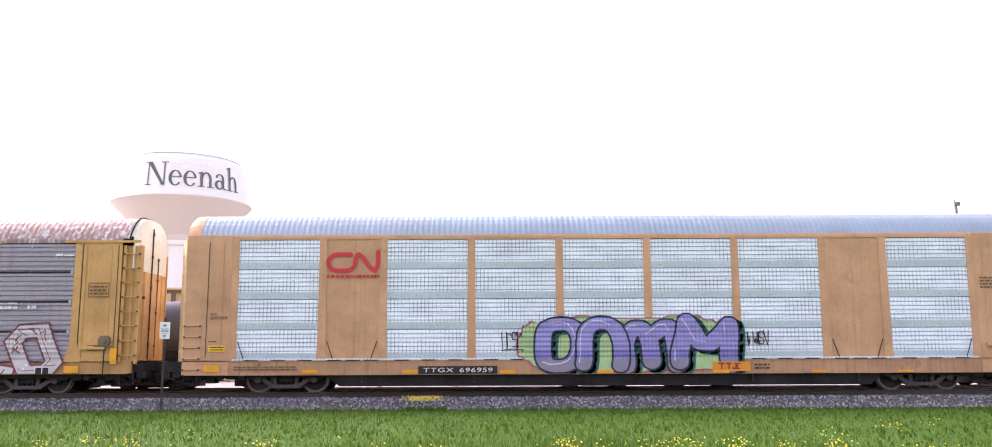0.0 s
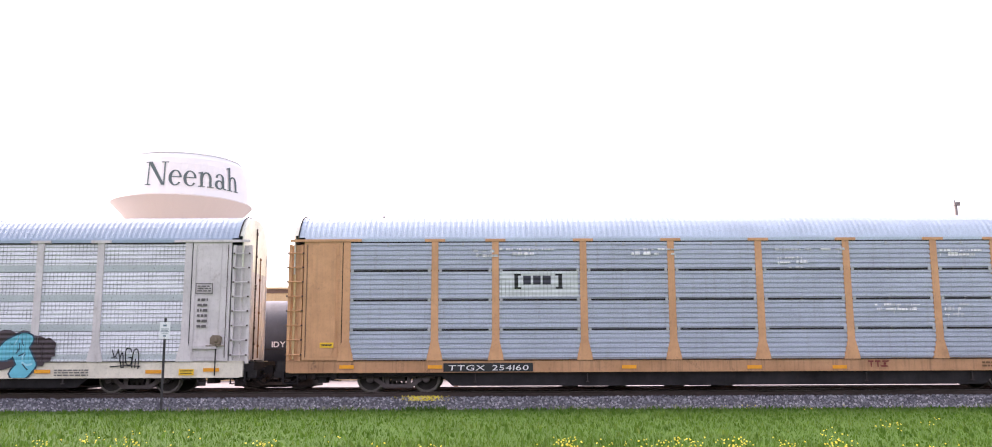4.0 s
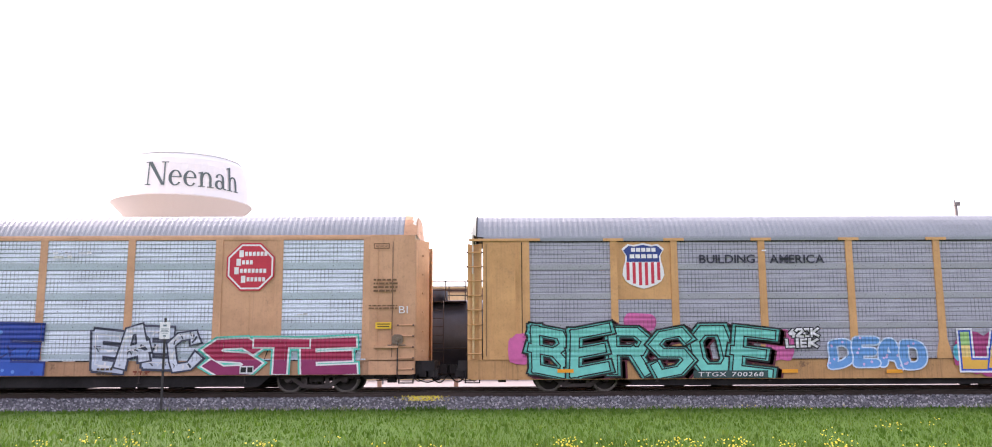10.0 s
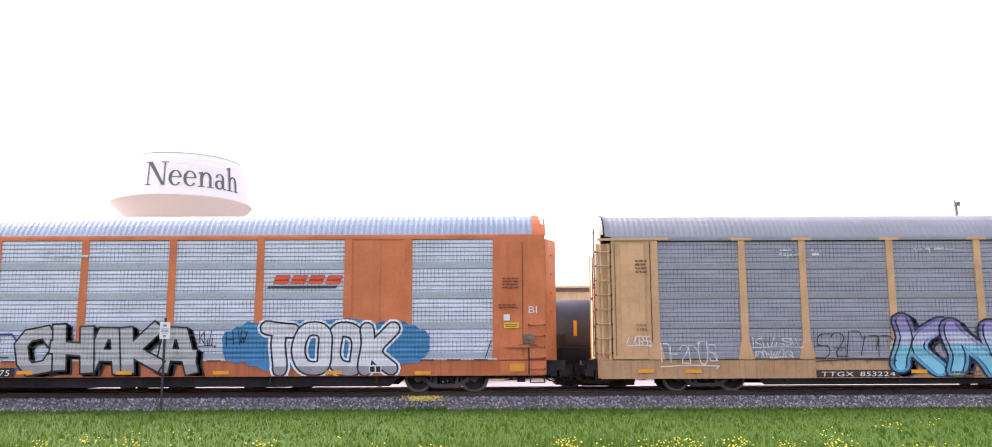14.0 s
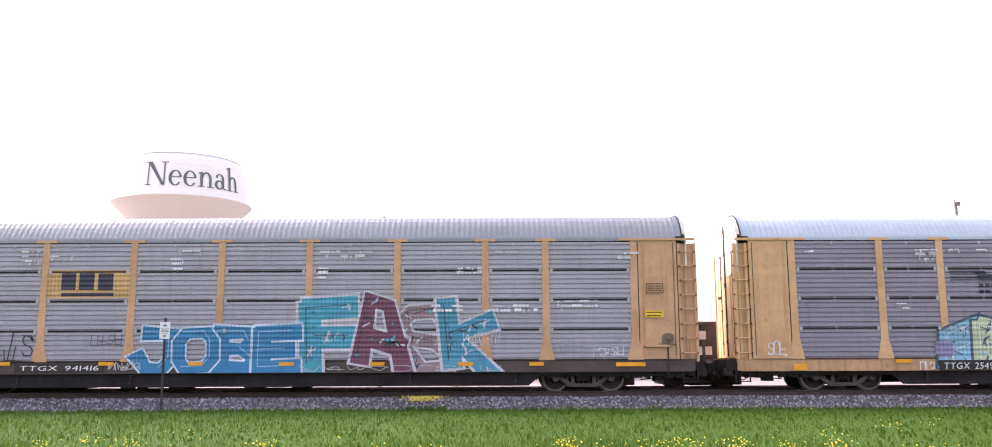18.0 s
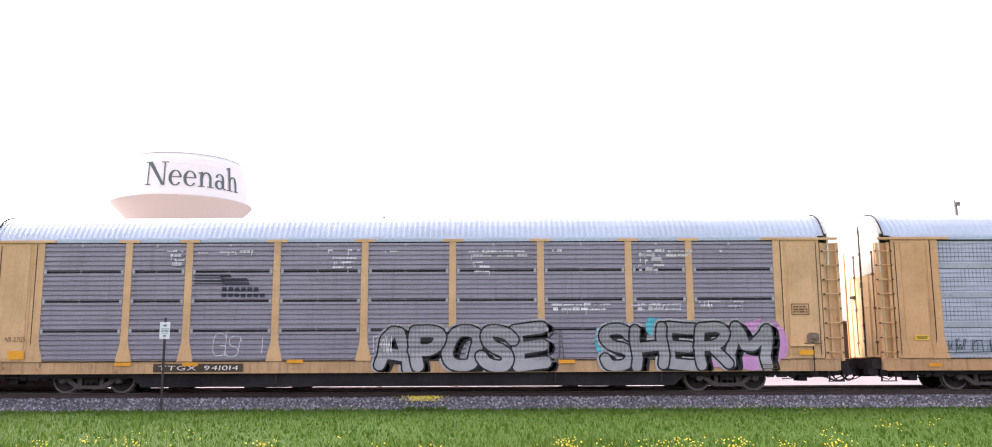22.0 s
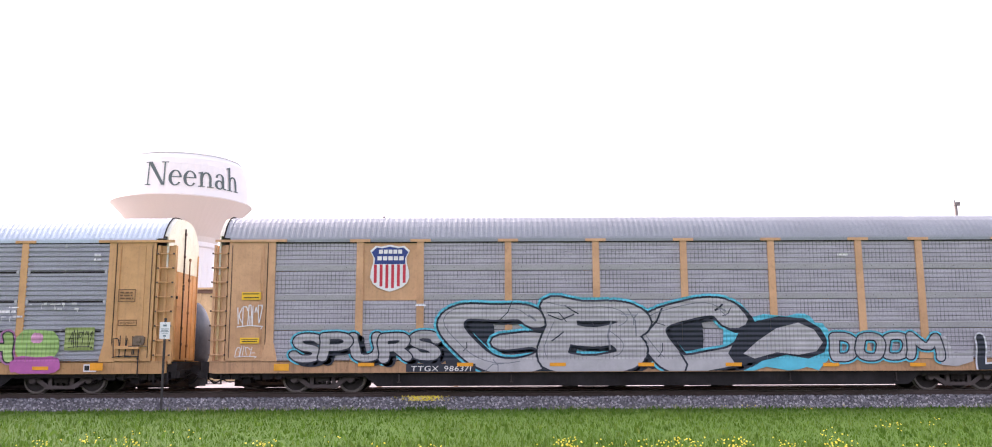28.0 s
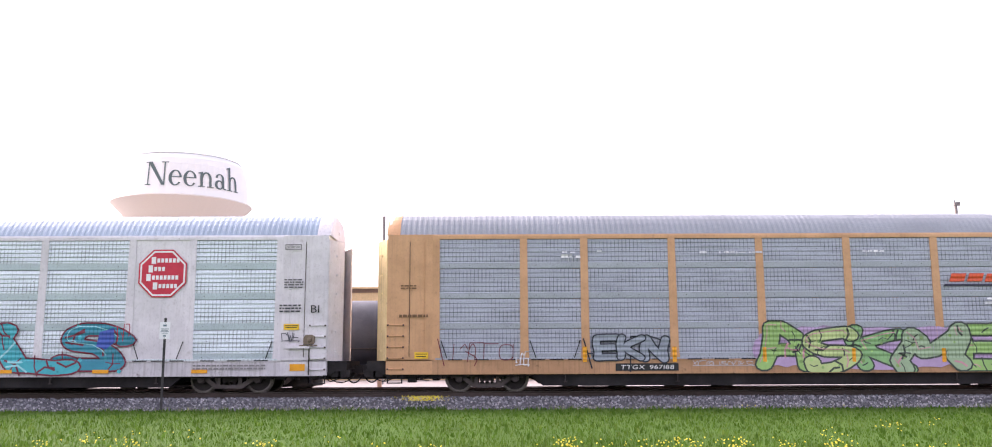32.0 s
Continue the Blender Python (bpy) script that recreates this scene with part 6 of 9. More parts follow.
# car 7
octagon(6, -7.93, 3.93, 0.82)
octagon(6, 7.97, 3.94, 0.82)
word(6, 'PONDR', -9.73, -4.15, 0.61, 1.96, [(1.43, srgb(112, 168, 68)), (1.15, srgb(150, 168, 92)), (0, srgb(192, 154, 104))], line=srgb(22, 22, 24), halo=srgb(70, 128, 178), soft=1, seed=6, warp=1.2, spread=2, label='green and tan graffiti letters')
piece(6, "MUSE", -4.1, 1.55, 0.58, 2.14, [[(1.7, srgb(84, 150, 215)), (1.2, srgb(46, 100, 190)), (0, srgb(84, 150, 212))], [(1.5, srgb(70, 125, 208)), (0, srgb(38, 84, 178))], [(1.75, srgb(72, 120, 205)), (1.2, srgb(30, 66, 160)), (0, srgb(44, 96, 190))], [(1.4, srgb(30, 64, 158)), (0, srgb(36, 84, 180))]], line=srgb(22, 46, 120), thick=0.155, over=0.06, warp=0.5, flare=1.2, cuts=4, dots=([srgb(30, 62, 150), srgb(86, 140, 215)], 30), seed=9, label="blue graffiti letters in several shades")
wild(6, 'EAEC', 3.35, 6.38, 0.83, 2.0, [srgb(186, 196, 214), srgb(200, 208, 222)], line=srgb(58, 62, 80), seed=12, thick=0.15, marks=srgb(222, 222, 224), label='pale blue graffiti with dark edges')
word(6, 'STE', 6.76, 11.3, 0.58, 1.67, [(1.03, srgb(172, 40, 78)), (0, srgb(146, 44, 96))], line=srgb(226, 226, 226), halo=srgb(70, 196, 176), seed=14, warp=0.35, spread=0, label='crimson block graffiti letters with white edges')
board(6, 'TTGX 691298', -5.79, -3.63, 0.52, 0.81)
reflector(6, -9.19, z=0.6)
reflector(6, -6.14, z=0.59)
reflector(6, -3.04, z=0.57)
reflector(6, 0.03, z=0.56)
letters(6, 'BI', 12.69, 12.97, 2.45, 2.68, srgb(222, 222, 224))
bars(6, 11.88, 12.64, 3.1, 3.56, 4, srgb(110, 80, 50), seed=3)
shape(6, [(rect(11.96, 12.46, 1.97, 2.17), srgb(235, 190, 40)), (rect(12.0, 12.42, 2.1, 2.13), srgb(18, 18, 22)), (rect(12.02, 12.39, 2.02, 2.05), srgb(18, 18, 22))], 'yellow warning placard', 'placard')
shape(6, [(rect(-12.48, -12.01, 1.25, 1.43), srgb(235, 190, 40)), (rect(-12.44, -12.05, 1.36, 1.39), srgb(18, 18, 22)), (rect(-12.42, -12.06, 1.3, 1.33), srgb(18, 18, 22))], 'yellow warning placard', 'placard')
frame_box(6, 11.87, 12.37, 4.49, 4.66, srgb(105, 75, 45))
bars(6, 11.93, 12.31, 4.55, 4.59, 3, srgb(105, 75, 45), seed=1345)
bars(6, 11.74, 12.64, 2.57, 2.73, 2, srgb(110, 80, 50), seed=3)
scrawl(6, -12.41, -11.66, 1.51, 2.1, srgb(18, 18, 22), n=5, seed=4, width=0.03)
scrawl(6, -10.77, -9.74, 1.17, 1.75, srgb(18, 18, 22), n=4, seed=14, width=0.02)
shape(6, [(rect(4.46, 4.59, 0.65, 0.7), srgb(130, 60, 40)), (rect(4.52, 4.55, 0.54, 0.65), srgb(130, 60, 40)), (rect(4.63, 4.76, 0.65, 0.69), srgb(130, 60, 40)), (rect(4.69, 4.72, 0.54, 0.65), srgb(130, 60, 40)), (rect(4.8, 4.97, 0.65, 0.69, 0.04), srgb(130, 60, 40)), (rect(4.8, 4.97, 0.54, 0.59, -0.04), srgb(130, 60, 40)), (rect(4.85, 4.92, 0.6, 0.64), srgb(130, 60, 40))], 'owner mark in plain bars', 'owner_mark')
bars(6, 3.34, 3.83, 0.56, 0.82, 2, srgb(80, 60, 40), seed=3)
shape(6, [(rect(7.77, 8.2, 0.6, 0.84), srgb(222, 222, 224)), (rect(7.8, 7.97, 0.64, 0.8), srgb(18, 18, 22)), (rect(8.01, 8.17, 0.64, 0.8), srgb(18, 18, 22))], 'white-framed black consolidated stencil', 'stencil_plate')
patches(6, [(1.7, 2.31, 4.37, 2), (2.51, 2.91, 4.37, 1), (9.43, 9.73, 2.4, 1)], seed=4)

# car 8
board(7, 'TTGX 853224', -6.72, -4.12, 0.39, 0.64, ground=srgb(62, 40, 34))
blob(7, -4.37, -3.59, 0.88, 1.67, srgb(190, 204, 158), n=3, seed=2, label='pale green cloud of spray paint')
blob(7, 6.68, 7.87, 0.64, 2.01, srgb(190, 204, 158), n=5, seed=3, label='pale green cloud of spray paint')
blob(7, 3.14, 3.73, 1.44, 2.17, srgb(190, 204, 158), n=3, seed=5, label='pale green cloud of spray paint')
word(7, 'KNABVOS', -4.14, 7.08, 0.45, 2.25, [(1.78, srgb(116, 108, 164)), (1.39, srgb(164, 170, 208)), (1.04, srgb(110, 182, 212)), (0, srgb(62, 156, 194))], line=srgb(26, 26, 48), glow=[(1.78, srgb(150, 144, 192)), (1.39, srgb(190, 196, 222)), (0, srgb(120, 196, 218))], soft=2, cast=srgb(40, 40, 66), seed=17, warp=1.2, spread=2, label='large violet and turquoise graffiti letters')
scrawl(7, -11.55, -9.79, 0.78, 1.54, srgb(222, 222, 224), n=6, seed=5, width=0.035)
scrawl(7, -8.67, -7.14, 1.35, 1.68, srgb(222, 222, 224), n=5, seed=6, width=0.035)
scrawl(7, -8.61, -7.43, 1.0, 1.27, srgb(222, 222, 224), n=5, seed=7, width=0.035)
scrawl(7, -12.58, -11.85, 1.41, 1.74, srgb(222, 222, 224), n=3, seed=9, width=0.03)
scrawl(7, -6.71, -4.28, 0.89, 1.87, srgb(40, 42, 46), n=5, seed=3, width=0.035)
scrawl(7, 7.57, 10.08, 0.83, 1.81, srgb(48, 48, 52), n=5, seed=8, width=0.03)
scrawl(7, 9.93, 11.6, 1.76, 2.29, srgb(40, 40, 46), n=4, seed=9, width=0.035)
scrawl(7, 6.85, 7.53, 1.29, 1.87, srgb(40, 60, 50), n=3, seed=11, width=0.03)
shape(7, [(rect(4.49, 5.31, 0.38, 0.71), srgb(215, 130, 50))], 'orange painted panel', 'painted_panel')
shape(7, [(rect(4.59, 4.75, 0.61, 0.65), srgb(130, 50, 35)), (rect(4.66, 4.7, 0.46, 0.6), srgb(130, 50, 35)), (rect(4.79, 4.94, 0.6, 0.65), srgb(130, 50, 35)), (rect(4.85, 4.89, 0.46, 0.6), srgb(130, 50, 35)), (rect(4.98, 5.18, 0.6, 0.65, 0.04), srgb(130, 50, 35)), (rect(4.98, 5.17, 0.46, 0.51, -0.04), srgb(130, 50, 35)), (rect(5.04, 5.12, 0.52, 0.59), srgb(130, 50, 35))], 'owner mark in plain bars', 'owner_mark')
shape(7, [(rect(5.86, 6.36, 0.36, 0.65), srgb(222, 222, 224)), (rect(5.89, 6.09, 0.4, 0.61), srgb(18, 18, 22)), (rect(6.13, 6.33, 0.39, 0.61), srgb(18, 18, 22))], 'white-framed black consolidated stencil', 'stencil_plate')
reflector(7, -12.02, z=0.57)
reflector(7, -10.55, z=0.56)
reflector(7, -3.53, z=0.53)
reflector(7, 0.36, z=0.52)
reflector(7, 3.46, z=0.5)
reflector(7, 7.08, z=0.49)
reflector(7, 10.58, z=0.47)
shape(7, [(rect(12.16, 12.63, 0.33, 0.56), srgb(225, 140, 40))], 'orange reflective plate', 'reflector')
frame_box(7, 11.98, 12.54, 2.8, 3.12, srgb(105, 75, 45))
bars(7, 12.04, 12.48, 2.86, 3.06, 3, srgb(105, 75, 45), seed=1382)
letters(7, 'TINX', -12.31, -11.96, 2.0, 2.09, srgb(70, 55, 40))
letters(7, '4385', -12.3, -11.95, 1.86, 1.96, srgb(70, 55, 40))
bars(7, -12.27, -11.91, 3.66, 4.13, 4, srgb(110, 80, 50), seed=3)
bars(7, 12.11, 12.5, 1.75, 2.09, 3, srgb(110, 80, 50), seed=3)
frame_box(7, 11.51, 11.96, 0.39, 0.53, srgb(105, 75, 45))
bars(7, 11.57, 11.9, 0.45, 0.47, 3, srgb(105, 75, 45), seed=1367)
bars(7, -2.55, -1.61, 0.39, 0.62, 2, srgb(110, 75, 45), seed=3)
patches(7, [(-7.75, -6.65, 4.37, 2), (-3.53, -1.83, 4.39, 1), (1.39, 3.39, 4.39, 1), (6.41, 7.21, 4.37, 1), (6.27, 6.37, 3.31, 2), (8.02, 9.11, 2.36, 1)], seed=6)

# car 9
shape(8, [(rect(4.59, 5.05, 3.39, 3.67, 0.1), srgb(222, 85, 40)), (rect(5.14, 5.6, 3.39, 3.67, 0.1), srgb(222, 85, 40)), (rect(5.69, 6.15, 3.39, 3.67, 0.1), srgb(222, 85, 40)), (rect(6.24, 6.7, 3.38, 3.66, 0.1), srgb(222, 85, 40)), (rect(4.39, 6.58, 3.25, 3.33, 0.08), srgb(40, 42, 60))], 'orange railway emblem in slanted bars over a dark swoosh', 'emblem')
wild(8, 'CASN', -11.84, -6.71, 0.56, 2.1, [srgb(192, 168, 204), srgb(172, 146, 188), srgb(205, 185, 212)], line=srgb(74, 54, 86), seed=31, thick=0.21, marks=srgb(225, 212, 232), label='lilac graffiti piece with dark edges')
scrawl(8, -6.62, -3.32, 0.77, 1.9, srgb(64, 84, 160), n=5, seed=8, width=0.07)
scrawl(8, -6.51, -3.55, 0.77, 1.49, srgb(40, 44, 70), n=4, seed=18, width=0.04)
word(8, 'CHAKA', -3.24, 2.24, 0.67, 2.04, [(0.89, srgb(182, 184, 186)), (0, srgb(150, 150, 152))], line=srgb(20, 22, 28), cast=srgb(20, 22, 28), seed=22, warp=0.8, spread=1, label='white block graffiti letters with black shadows')
blob(8, 3.05, 9.58, 0.66, 2.33, srgb(52, 132, 182), n=14, seed=12, label='blue cloud of spray paint')
word(8, 'TOOK', 4.34, 8.53, 0.57, 2.17, [(0.82, srgb(216, 220, 226)), (0, srgb(150, 150, 154))], line=srgb(22, 34, 58), halo=srgb(226, 234, 240), soft=2, seed=23, warp=0.7, spread=2, label='white graffiti letters on blue')
board(8, 'TTGX 693475', -5.79, -3.34, 0.5, 0.81)
letters(8, 'BI', 12.66, 12.92, 2.44, 2.66, srgb(222, 222, 224))
shape(8, [(rect(11.88, 12.34, 1.97, 2.15), srgb(235, 190, 40)), (rect(11.92, 12.3, 2.08, 2.1), srgb(18, 18, 22)), (rect(11.94, 12.28, 2.02, 2.05), srgb(18, 18, 22))], 'yellow warning placard', 'placard')
bars(8, 11.84, 12.34, 3.2, 3.58, 4, srgb(120, 60, 35), seed=3)
bars(8, 11.71, 12.31, 2.58, 2.74, 2, srgb(120, 60, 35), seed=3)
shape(8, [(rect(11.87, 12.07, 2.21, 2.4), srgb(222, 222, 224))], 'white round sticker', 'sticker')
reflector(8, -9.66, z=0.63)
reflector(8, -6.09, z=0.62)
reflector(8, -3.0, z=0.61)
reflector(8, 0.07, z=0.59)
reflector(8, 3.09, z=0.58)
reflector(8, 6.59, z=0.57)
reflector(8, 9.35, z=0.55)
shape(8, [(rect(12.05, 12.51, 0.64, 0.87), srgb(225, 150, 40))], 'orange reflective plate', 'reflector')
shape(8, [(rect(7.68, 8.07, 0.6, 0.85), srgb(222, 222, 224)), (rect(7.71, 7.86, 0.64, 0.81), srgb(18, 18, 22)), (rect(7.9, 8.04, 0.64, 0.81), srgb(18, 18, 22))], 'white-framed black consolidated stencil', 'stencil_plate')
scrawl(8, 2.36, 2.87, 1.46, 1.95, srgb(18, 18, 22), n=3, seed=3, width=0.03)
scrawl(8, 3.19, 3.84, 1.4, 1.95, srgb(18, 18, 22), n=3, seed=5, width=0.03)
patches(8, [(-2.87, -1.47, 4.4, 2), (2.35, 3.55, 4.4, 1), (-4.69, -4.56, 2.47, 1)], seed=6)

# car 10
shape(9, [(rect(-6.68, -5.73, 3.68, 3.72), srgb(50, 52, 70)), (rect(-6.68, -5.73, 3.59, 3.63), srgb(50, 52, 70)), (rect(-6.67, -5.73, 3.5, 3.54), srgb(50, 52, 70)), (rect(-6.67, -5.72, 3.41, 3.45), srgb(50, 52, 70)), (rect(-5.84, -5.5, 3.62, 3.72, -0.06), srgb(50, 52, 70)), (rect(-5.8, -4.97, 3.53, 3.61, -0.06), srgb(50, 52, 70)), (rect(-5.76, -4.93, 3.4, 3.5, -0.04), srgb(50, 52, 70)), (rect(-5.79, -5.64, 3.2, 3.32), srgb(50, 52, 70)), (rect(-5.59, -5.44, 3.2, 3.32), srgb(50, 52, 70)), (rect(-5.39, -5.25, 3.2, 3.32), srgb(50, 52, 70)), (rect(-5.2, -5.05, 3.2, 3.32), srgb(50, 52, 70)), (rect(-5.0, -4.85, 3.2, 3.31), srgb(50, 52, 70)), (rect(-4.8, -4.65, 3.19, 3.31), srgb(50, 52, 70)), (rect(-5.79, -5.64, 3.0, 3.12), srgb(50, 52, 70)), (rect(-5.59, -5.44, 3.0, 3.12), srgb(50, 52, 70)), (rect(-5.39, -5.24, 3.0, 3.12), srgb(50, 52, 70)), (rect(-5.19, -5.04, 3.0, 3.12), srgb(50, 52, 70)), (rect(-4.99, -4.84, 3.0, 3.12), srgb(50, 52, 70)), (rect(-4.79, -4.64, 2.99, 3.11), srgb(50, 52, 70)), (rect(-4.59, -4.44, 2.99, 3.11), srgb(50, 52, 70))], 'dark railway emblem of level stripes and bars', 'emblem')
wild(9, 'EEUTS', -6.89, -1.33, 0.56, 1.98, [srgb(134, 186, 214), srgb(196, 208, 174), srgb(222, 226, 226), srgb(120, 172, 204)], line=srgb(70, 92, 112), seed=41, thick=0.21, marks=srgb(222, 222, 224), label='pale blue and cream graffiti piece')
wild(9, 'KURW', -1.09, 5.39, 0.53, 2.07, [srgb(150, 204, 218), srgb(192, 208, 170), srgb(128, 120, 168), srgb(205, 215, 205)], line=srgb(30, 32, 36), seed=44, thick=0.17, marks=srgb(222, 222, 224), label='pale blue and green graffiti piece with black edges')
blob(9, -7.33, -6.76, 1.0, 1.58, srgb(150, 145, 185), n=3, seed=3, label='violet cloud of spray paint')
blob(9, 4.9, 5.55, 1.04, 1.77, srgb(150, 145, 185), n=3, seed=5, label='violet cloud of spray paint')
word(9, 'AM', 9.86, 11.4, 1.12, 1.74, srgb(58, 72, 86), line=srgb(34, 128, 146), soft=2, seed=4, warp=0.9, spread=2, label='dark bubble graffiti letters with teal edges')
shape(9, [(rect(5.47, 5.73, 0.89, 0.94), srgb(150, 60, 40)), (rect(5.57, 5.63, 0.69, 0.89), srgb(150, 60, 40)), (rect(5.77, 6.02, 0.89, 0.94), srgb(150, 60, 40)), (rect(5.87, 5.93, 0.69, 0.89), srgb(150, 60, 40)), (rect(6.06, 6.36, 0.89, 0.94, 0.04), srgb(150, 60, 40)), (rect(6.06, 6.35, 0.69, 0.74, -0.04), srgb(150, 60, 40)), (rect(6.15, 6.27, 0.75, 0.88), srgb(150, 60, 40))], 'owner mark in plain bars', 'owner_mark')
shape(9, [(rect(10.93, 11.38, 0.65, 0.92), srgb(222, 222, 224)), (rect(10.96, 11.13, 0.69, 0.88), srgb(18, 18, 22)), (rect(11.17, 11.35, 0.68, 0.88), srgb(18, 18, 22))], 'white-framed black consolidated stencil', 'stencil_plate')
frame_box(9, 12.04, 12.56, 2.55, 2.84, srgb(105, 75, 45))
bars(9, 12.1, 12.5, 2.61, 2.78, 3, srgb(105, 75, 45), seed=1372)
reflector(9, -8.35, z=0.85)
reflector(9, -4.14, z=0.83)
reflector(9, -0.54, z=0.81)
reflector(9, 4.19, z=0.79)
reflector(9, 8.92, z=0.77)
shape(9, [(rect(-11.79, -11.36, 0.63, 0.84), srgb(235, 165, 40)), (rect(11.44, 11.87, 0.62, 0.82), srgb(240, 165, 30)), (rect(-4.23, -4.05, 2.75, 3.49), srgb(235, 165, 45)), (rect(-1.44, -1.28, 2.84, 3.64), srgb(235, 165, 45))], 'orange reflective plate', 'reflector')
scrawl(9, -7.86, -7.38, 0.57, 0.9, srgb(222, 222, 224), n=3, seed=2, width=0.03)
scrawl(9, -12.58, -12.02, 1.12, 1.55, srgb(222, 222, 224), n=3, seed=8, width=0.03)
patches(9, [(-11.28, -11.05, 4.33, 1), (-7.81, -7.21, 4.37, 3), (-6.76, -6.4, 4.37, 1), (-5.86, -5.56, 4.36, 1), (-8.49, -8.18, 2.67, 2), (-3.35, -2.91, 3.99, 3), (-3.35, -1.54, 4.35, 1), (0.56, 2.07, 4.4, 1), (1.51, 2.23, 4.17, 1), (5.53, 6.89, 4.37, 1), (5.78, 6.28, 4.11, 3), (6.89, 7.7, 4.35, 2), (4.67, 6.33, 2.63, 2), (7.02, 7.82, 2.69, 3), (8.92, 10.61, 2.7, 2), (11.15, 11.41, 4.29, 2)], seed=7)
board(9, 'TTGX 254938', -7.27, -5.14, 0.58, 0.93)

# car 11
shape(10, [(rect(-12.61, -11.81, 3.24, 3.84), srgb(235, 190, 40)), (rect(-12.58, -11.86, 3.77, 3.8), srgb(18, 18, 22)), (rect(-12.53, -11.86, 3.29, 3.32), srgb(18, 18, 22))], 'yellow warning placard', 'placard')
bars(10, -12.5, -11.88, 3.34, 3.58, 2, srgb(60, 40, 20), seed=3)
shape(10, [(rect(-6.87, -4.26, 2.96, 3.86), srgb(205, 165, 112)), (rect(-6.42, -5.96, 3.22, 3.76), srgb(52, 52, 70)), (rect(-5.86, -5.38, 3.22, 3.76), srgb(52, 52, 70)), (rect(-5.26, -4.78, 3.21, 3.75), srgb(52, 52, 70)), (rect(-6.4, -4.75, 3.02, 3.14), srgb(62, 60, 76))], 'tan panel with an emblem in dark bars', 'emblem')
blob(10, -11.45, -8.8, 0.7, 2.08, srgb(205, 190, 90), n=8, seed=8, label='yellow haze of spray paint')
word(10, 'DG', -11.09, -9.08, 0.89, 1.91, [(1.4, srgb(62, 142, 212)), (0, srgb(104, 62, 164))], line=srgb(24, 28, 60), soft=2, seed=5, warp=1.1, spread=2, label='blue and violet bubble graffiti letters')
board(10, 'TTGX 941416', -7.68, -4.92, 0.66, 0.93, ground=srgb(44, 38, 38))
shape(10, [([(0.21, 2.02), (0.96, 2.02), (1.97, 0.7), (-0.04, 0.57)], srgb(206, 208, 214))], 'white painted wedge', 'graffiti')
word(10, 'JOBE', -3.98, 1.11, 0.62, 2.03, srgb(44, 130, 178), line=srgb(200, 218, 234), seed=6, warp=0.3, spread=1, flare=1.35, shine=srgb(150, 190, 220), label='blue block graffiti letters with white edges')
wild(10, 'FASK', 1.55, 7.19, 0.56, 2.75, [srgb(64, 162, 188), srgb(120, 72, 92), srgb(150, 130, 136), srgb(70, 150, 180)], line=srgb(202, 204, 214), seed=52, thick=0.15, marks=srgb(60, 60, 70), label='turquoise and maroon graffiti piece with white edges')
scrawl(10, -8.61, -7.15, 1.0, 1.98, srgb(18, 18, 22), n=4, seed=6, width=0.04)
scrawl(10, 10.33, 11.26, 1.07, 1.39, srgb(222, 222, 224), n=5, seed=7, width=0.035)
scrawl(10, 6.26, 7.39, 1.42, 1.87, srgb(222, 222, 224), n=5, seed=3, width=0.025)
scrawl(10, -5.37, -4.39, 1.47, 1.86, srgb(60, 62, 68), n=4, seed=9, width=0.02)
scrawl(10, 9.22, 10.05, 1.22, 1.61, srgb(190, 190, 192), n=4, seed=2, width=0.02)
scrawl(10, -4.76, -3.78, 0.71, 0.98, srgb(190, 190, 192), n=5, seed=12, width=0.03)
scrawl(10, 1.18, 7.44, 0.65, 0.85, srgb(190, 190, 192), n=9, seed=13, width=0.02)
shape(10, [(rect(-12.18, -11.26, 0.8, 0.94), srgb(245, 165, 25)), (rect(11.02, 11.94, 0.78, 0.9), srgb(245, 165, 25))], 'orange reflective strip', 'reflector')
reflector(10, -8.05, z=0.88, w=0.46)
reflector(10, -4.84, z=0.87, w=0.46)
reflector(10, -2.05, z=0.86, w=0.46)
reflector(10, 0.77, z=0.84, w=0.46)
reflector(10, 3.59, z=0.83, w=0.46)
reflector(10, 6.34, z=0.82, w=0.46)
reflector(10, 8.55, z=0.81, w=0.46)
frame_box(10, 12.02, 12.56, 3.04, 3.36, srgb(105, 75, 45))
bars(10, 12.08, 12.5, 3.1, 3.3, 3, srgb(105, 75, 45), seed=1403)
shape(10, [(rect(11.96, 12.54, 2.29, 2.5), srgb(235, 190, 40)), (rect(12.0, 12.5, 2.43, 2.46), srgb(18, 18, 22)), (rect(12.02, 12.47, 2.33, 2.36), srgb(18, 18, 22))], 'yellow warning placard', 'placard')
scrawl(10, -12.61, -11.8, 1.84, 2.19, srgb(50, 70, 60), n=4, seed=5, width=0.02)
patches(10, [(-7.75, -7.15, 4.41, 3), (-6.84, -6.04, 4.26, 1), (-3.03, -2.63, 4.15, 3), (-3.13, -2.03, 4.41, 1), (1.63, 3.2, 4.37, 2), (1.58, 1.82, 3.85, 3), (5.99, 6.79, 3.83, 2), (7.18, 7.82, 4.35, 1), (5.25, 6.14, 2.65, 2), (7.14, 8.53, 2.64, 2), (9.14, 10.43, 2.77, 2), (11.07, 11.53, 4.29, 2)], seed=8)

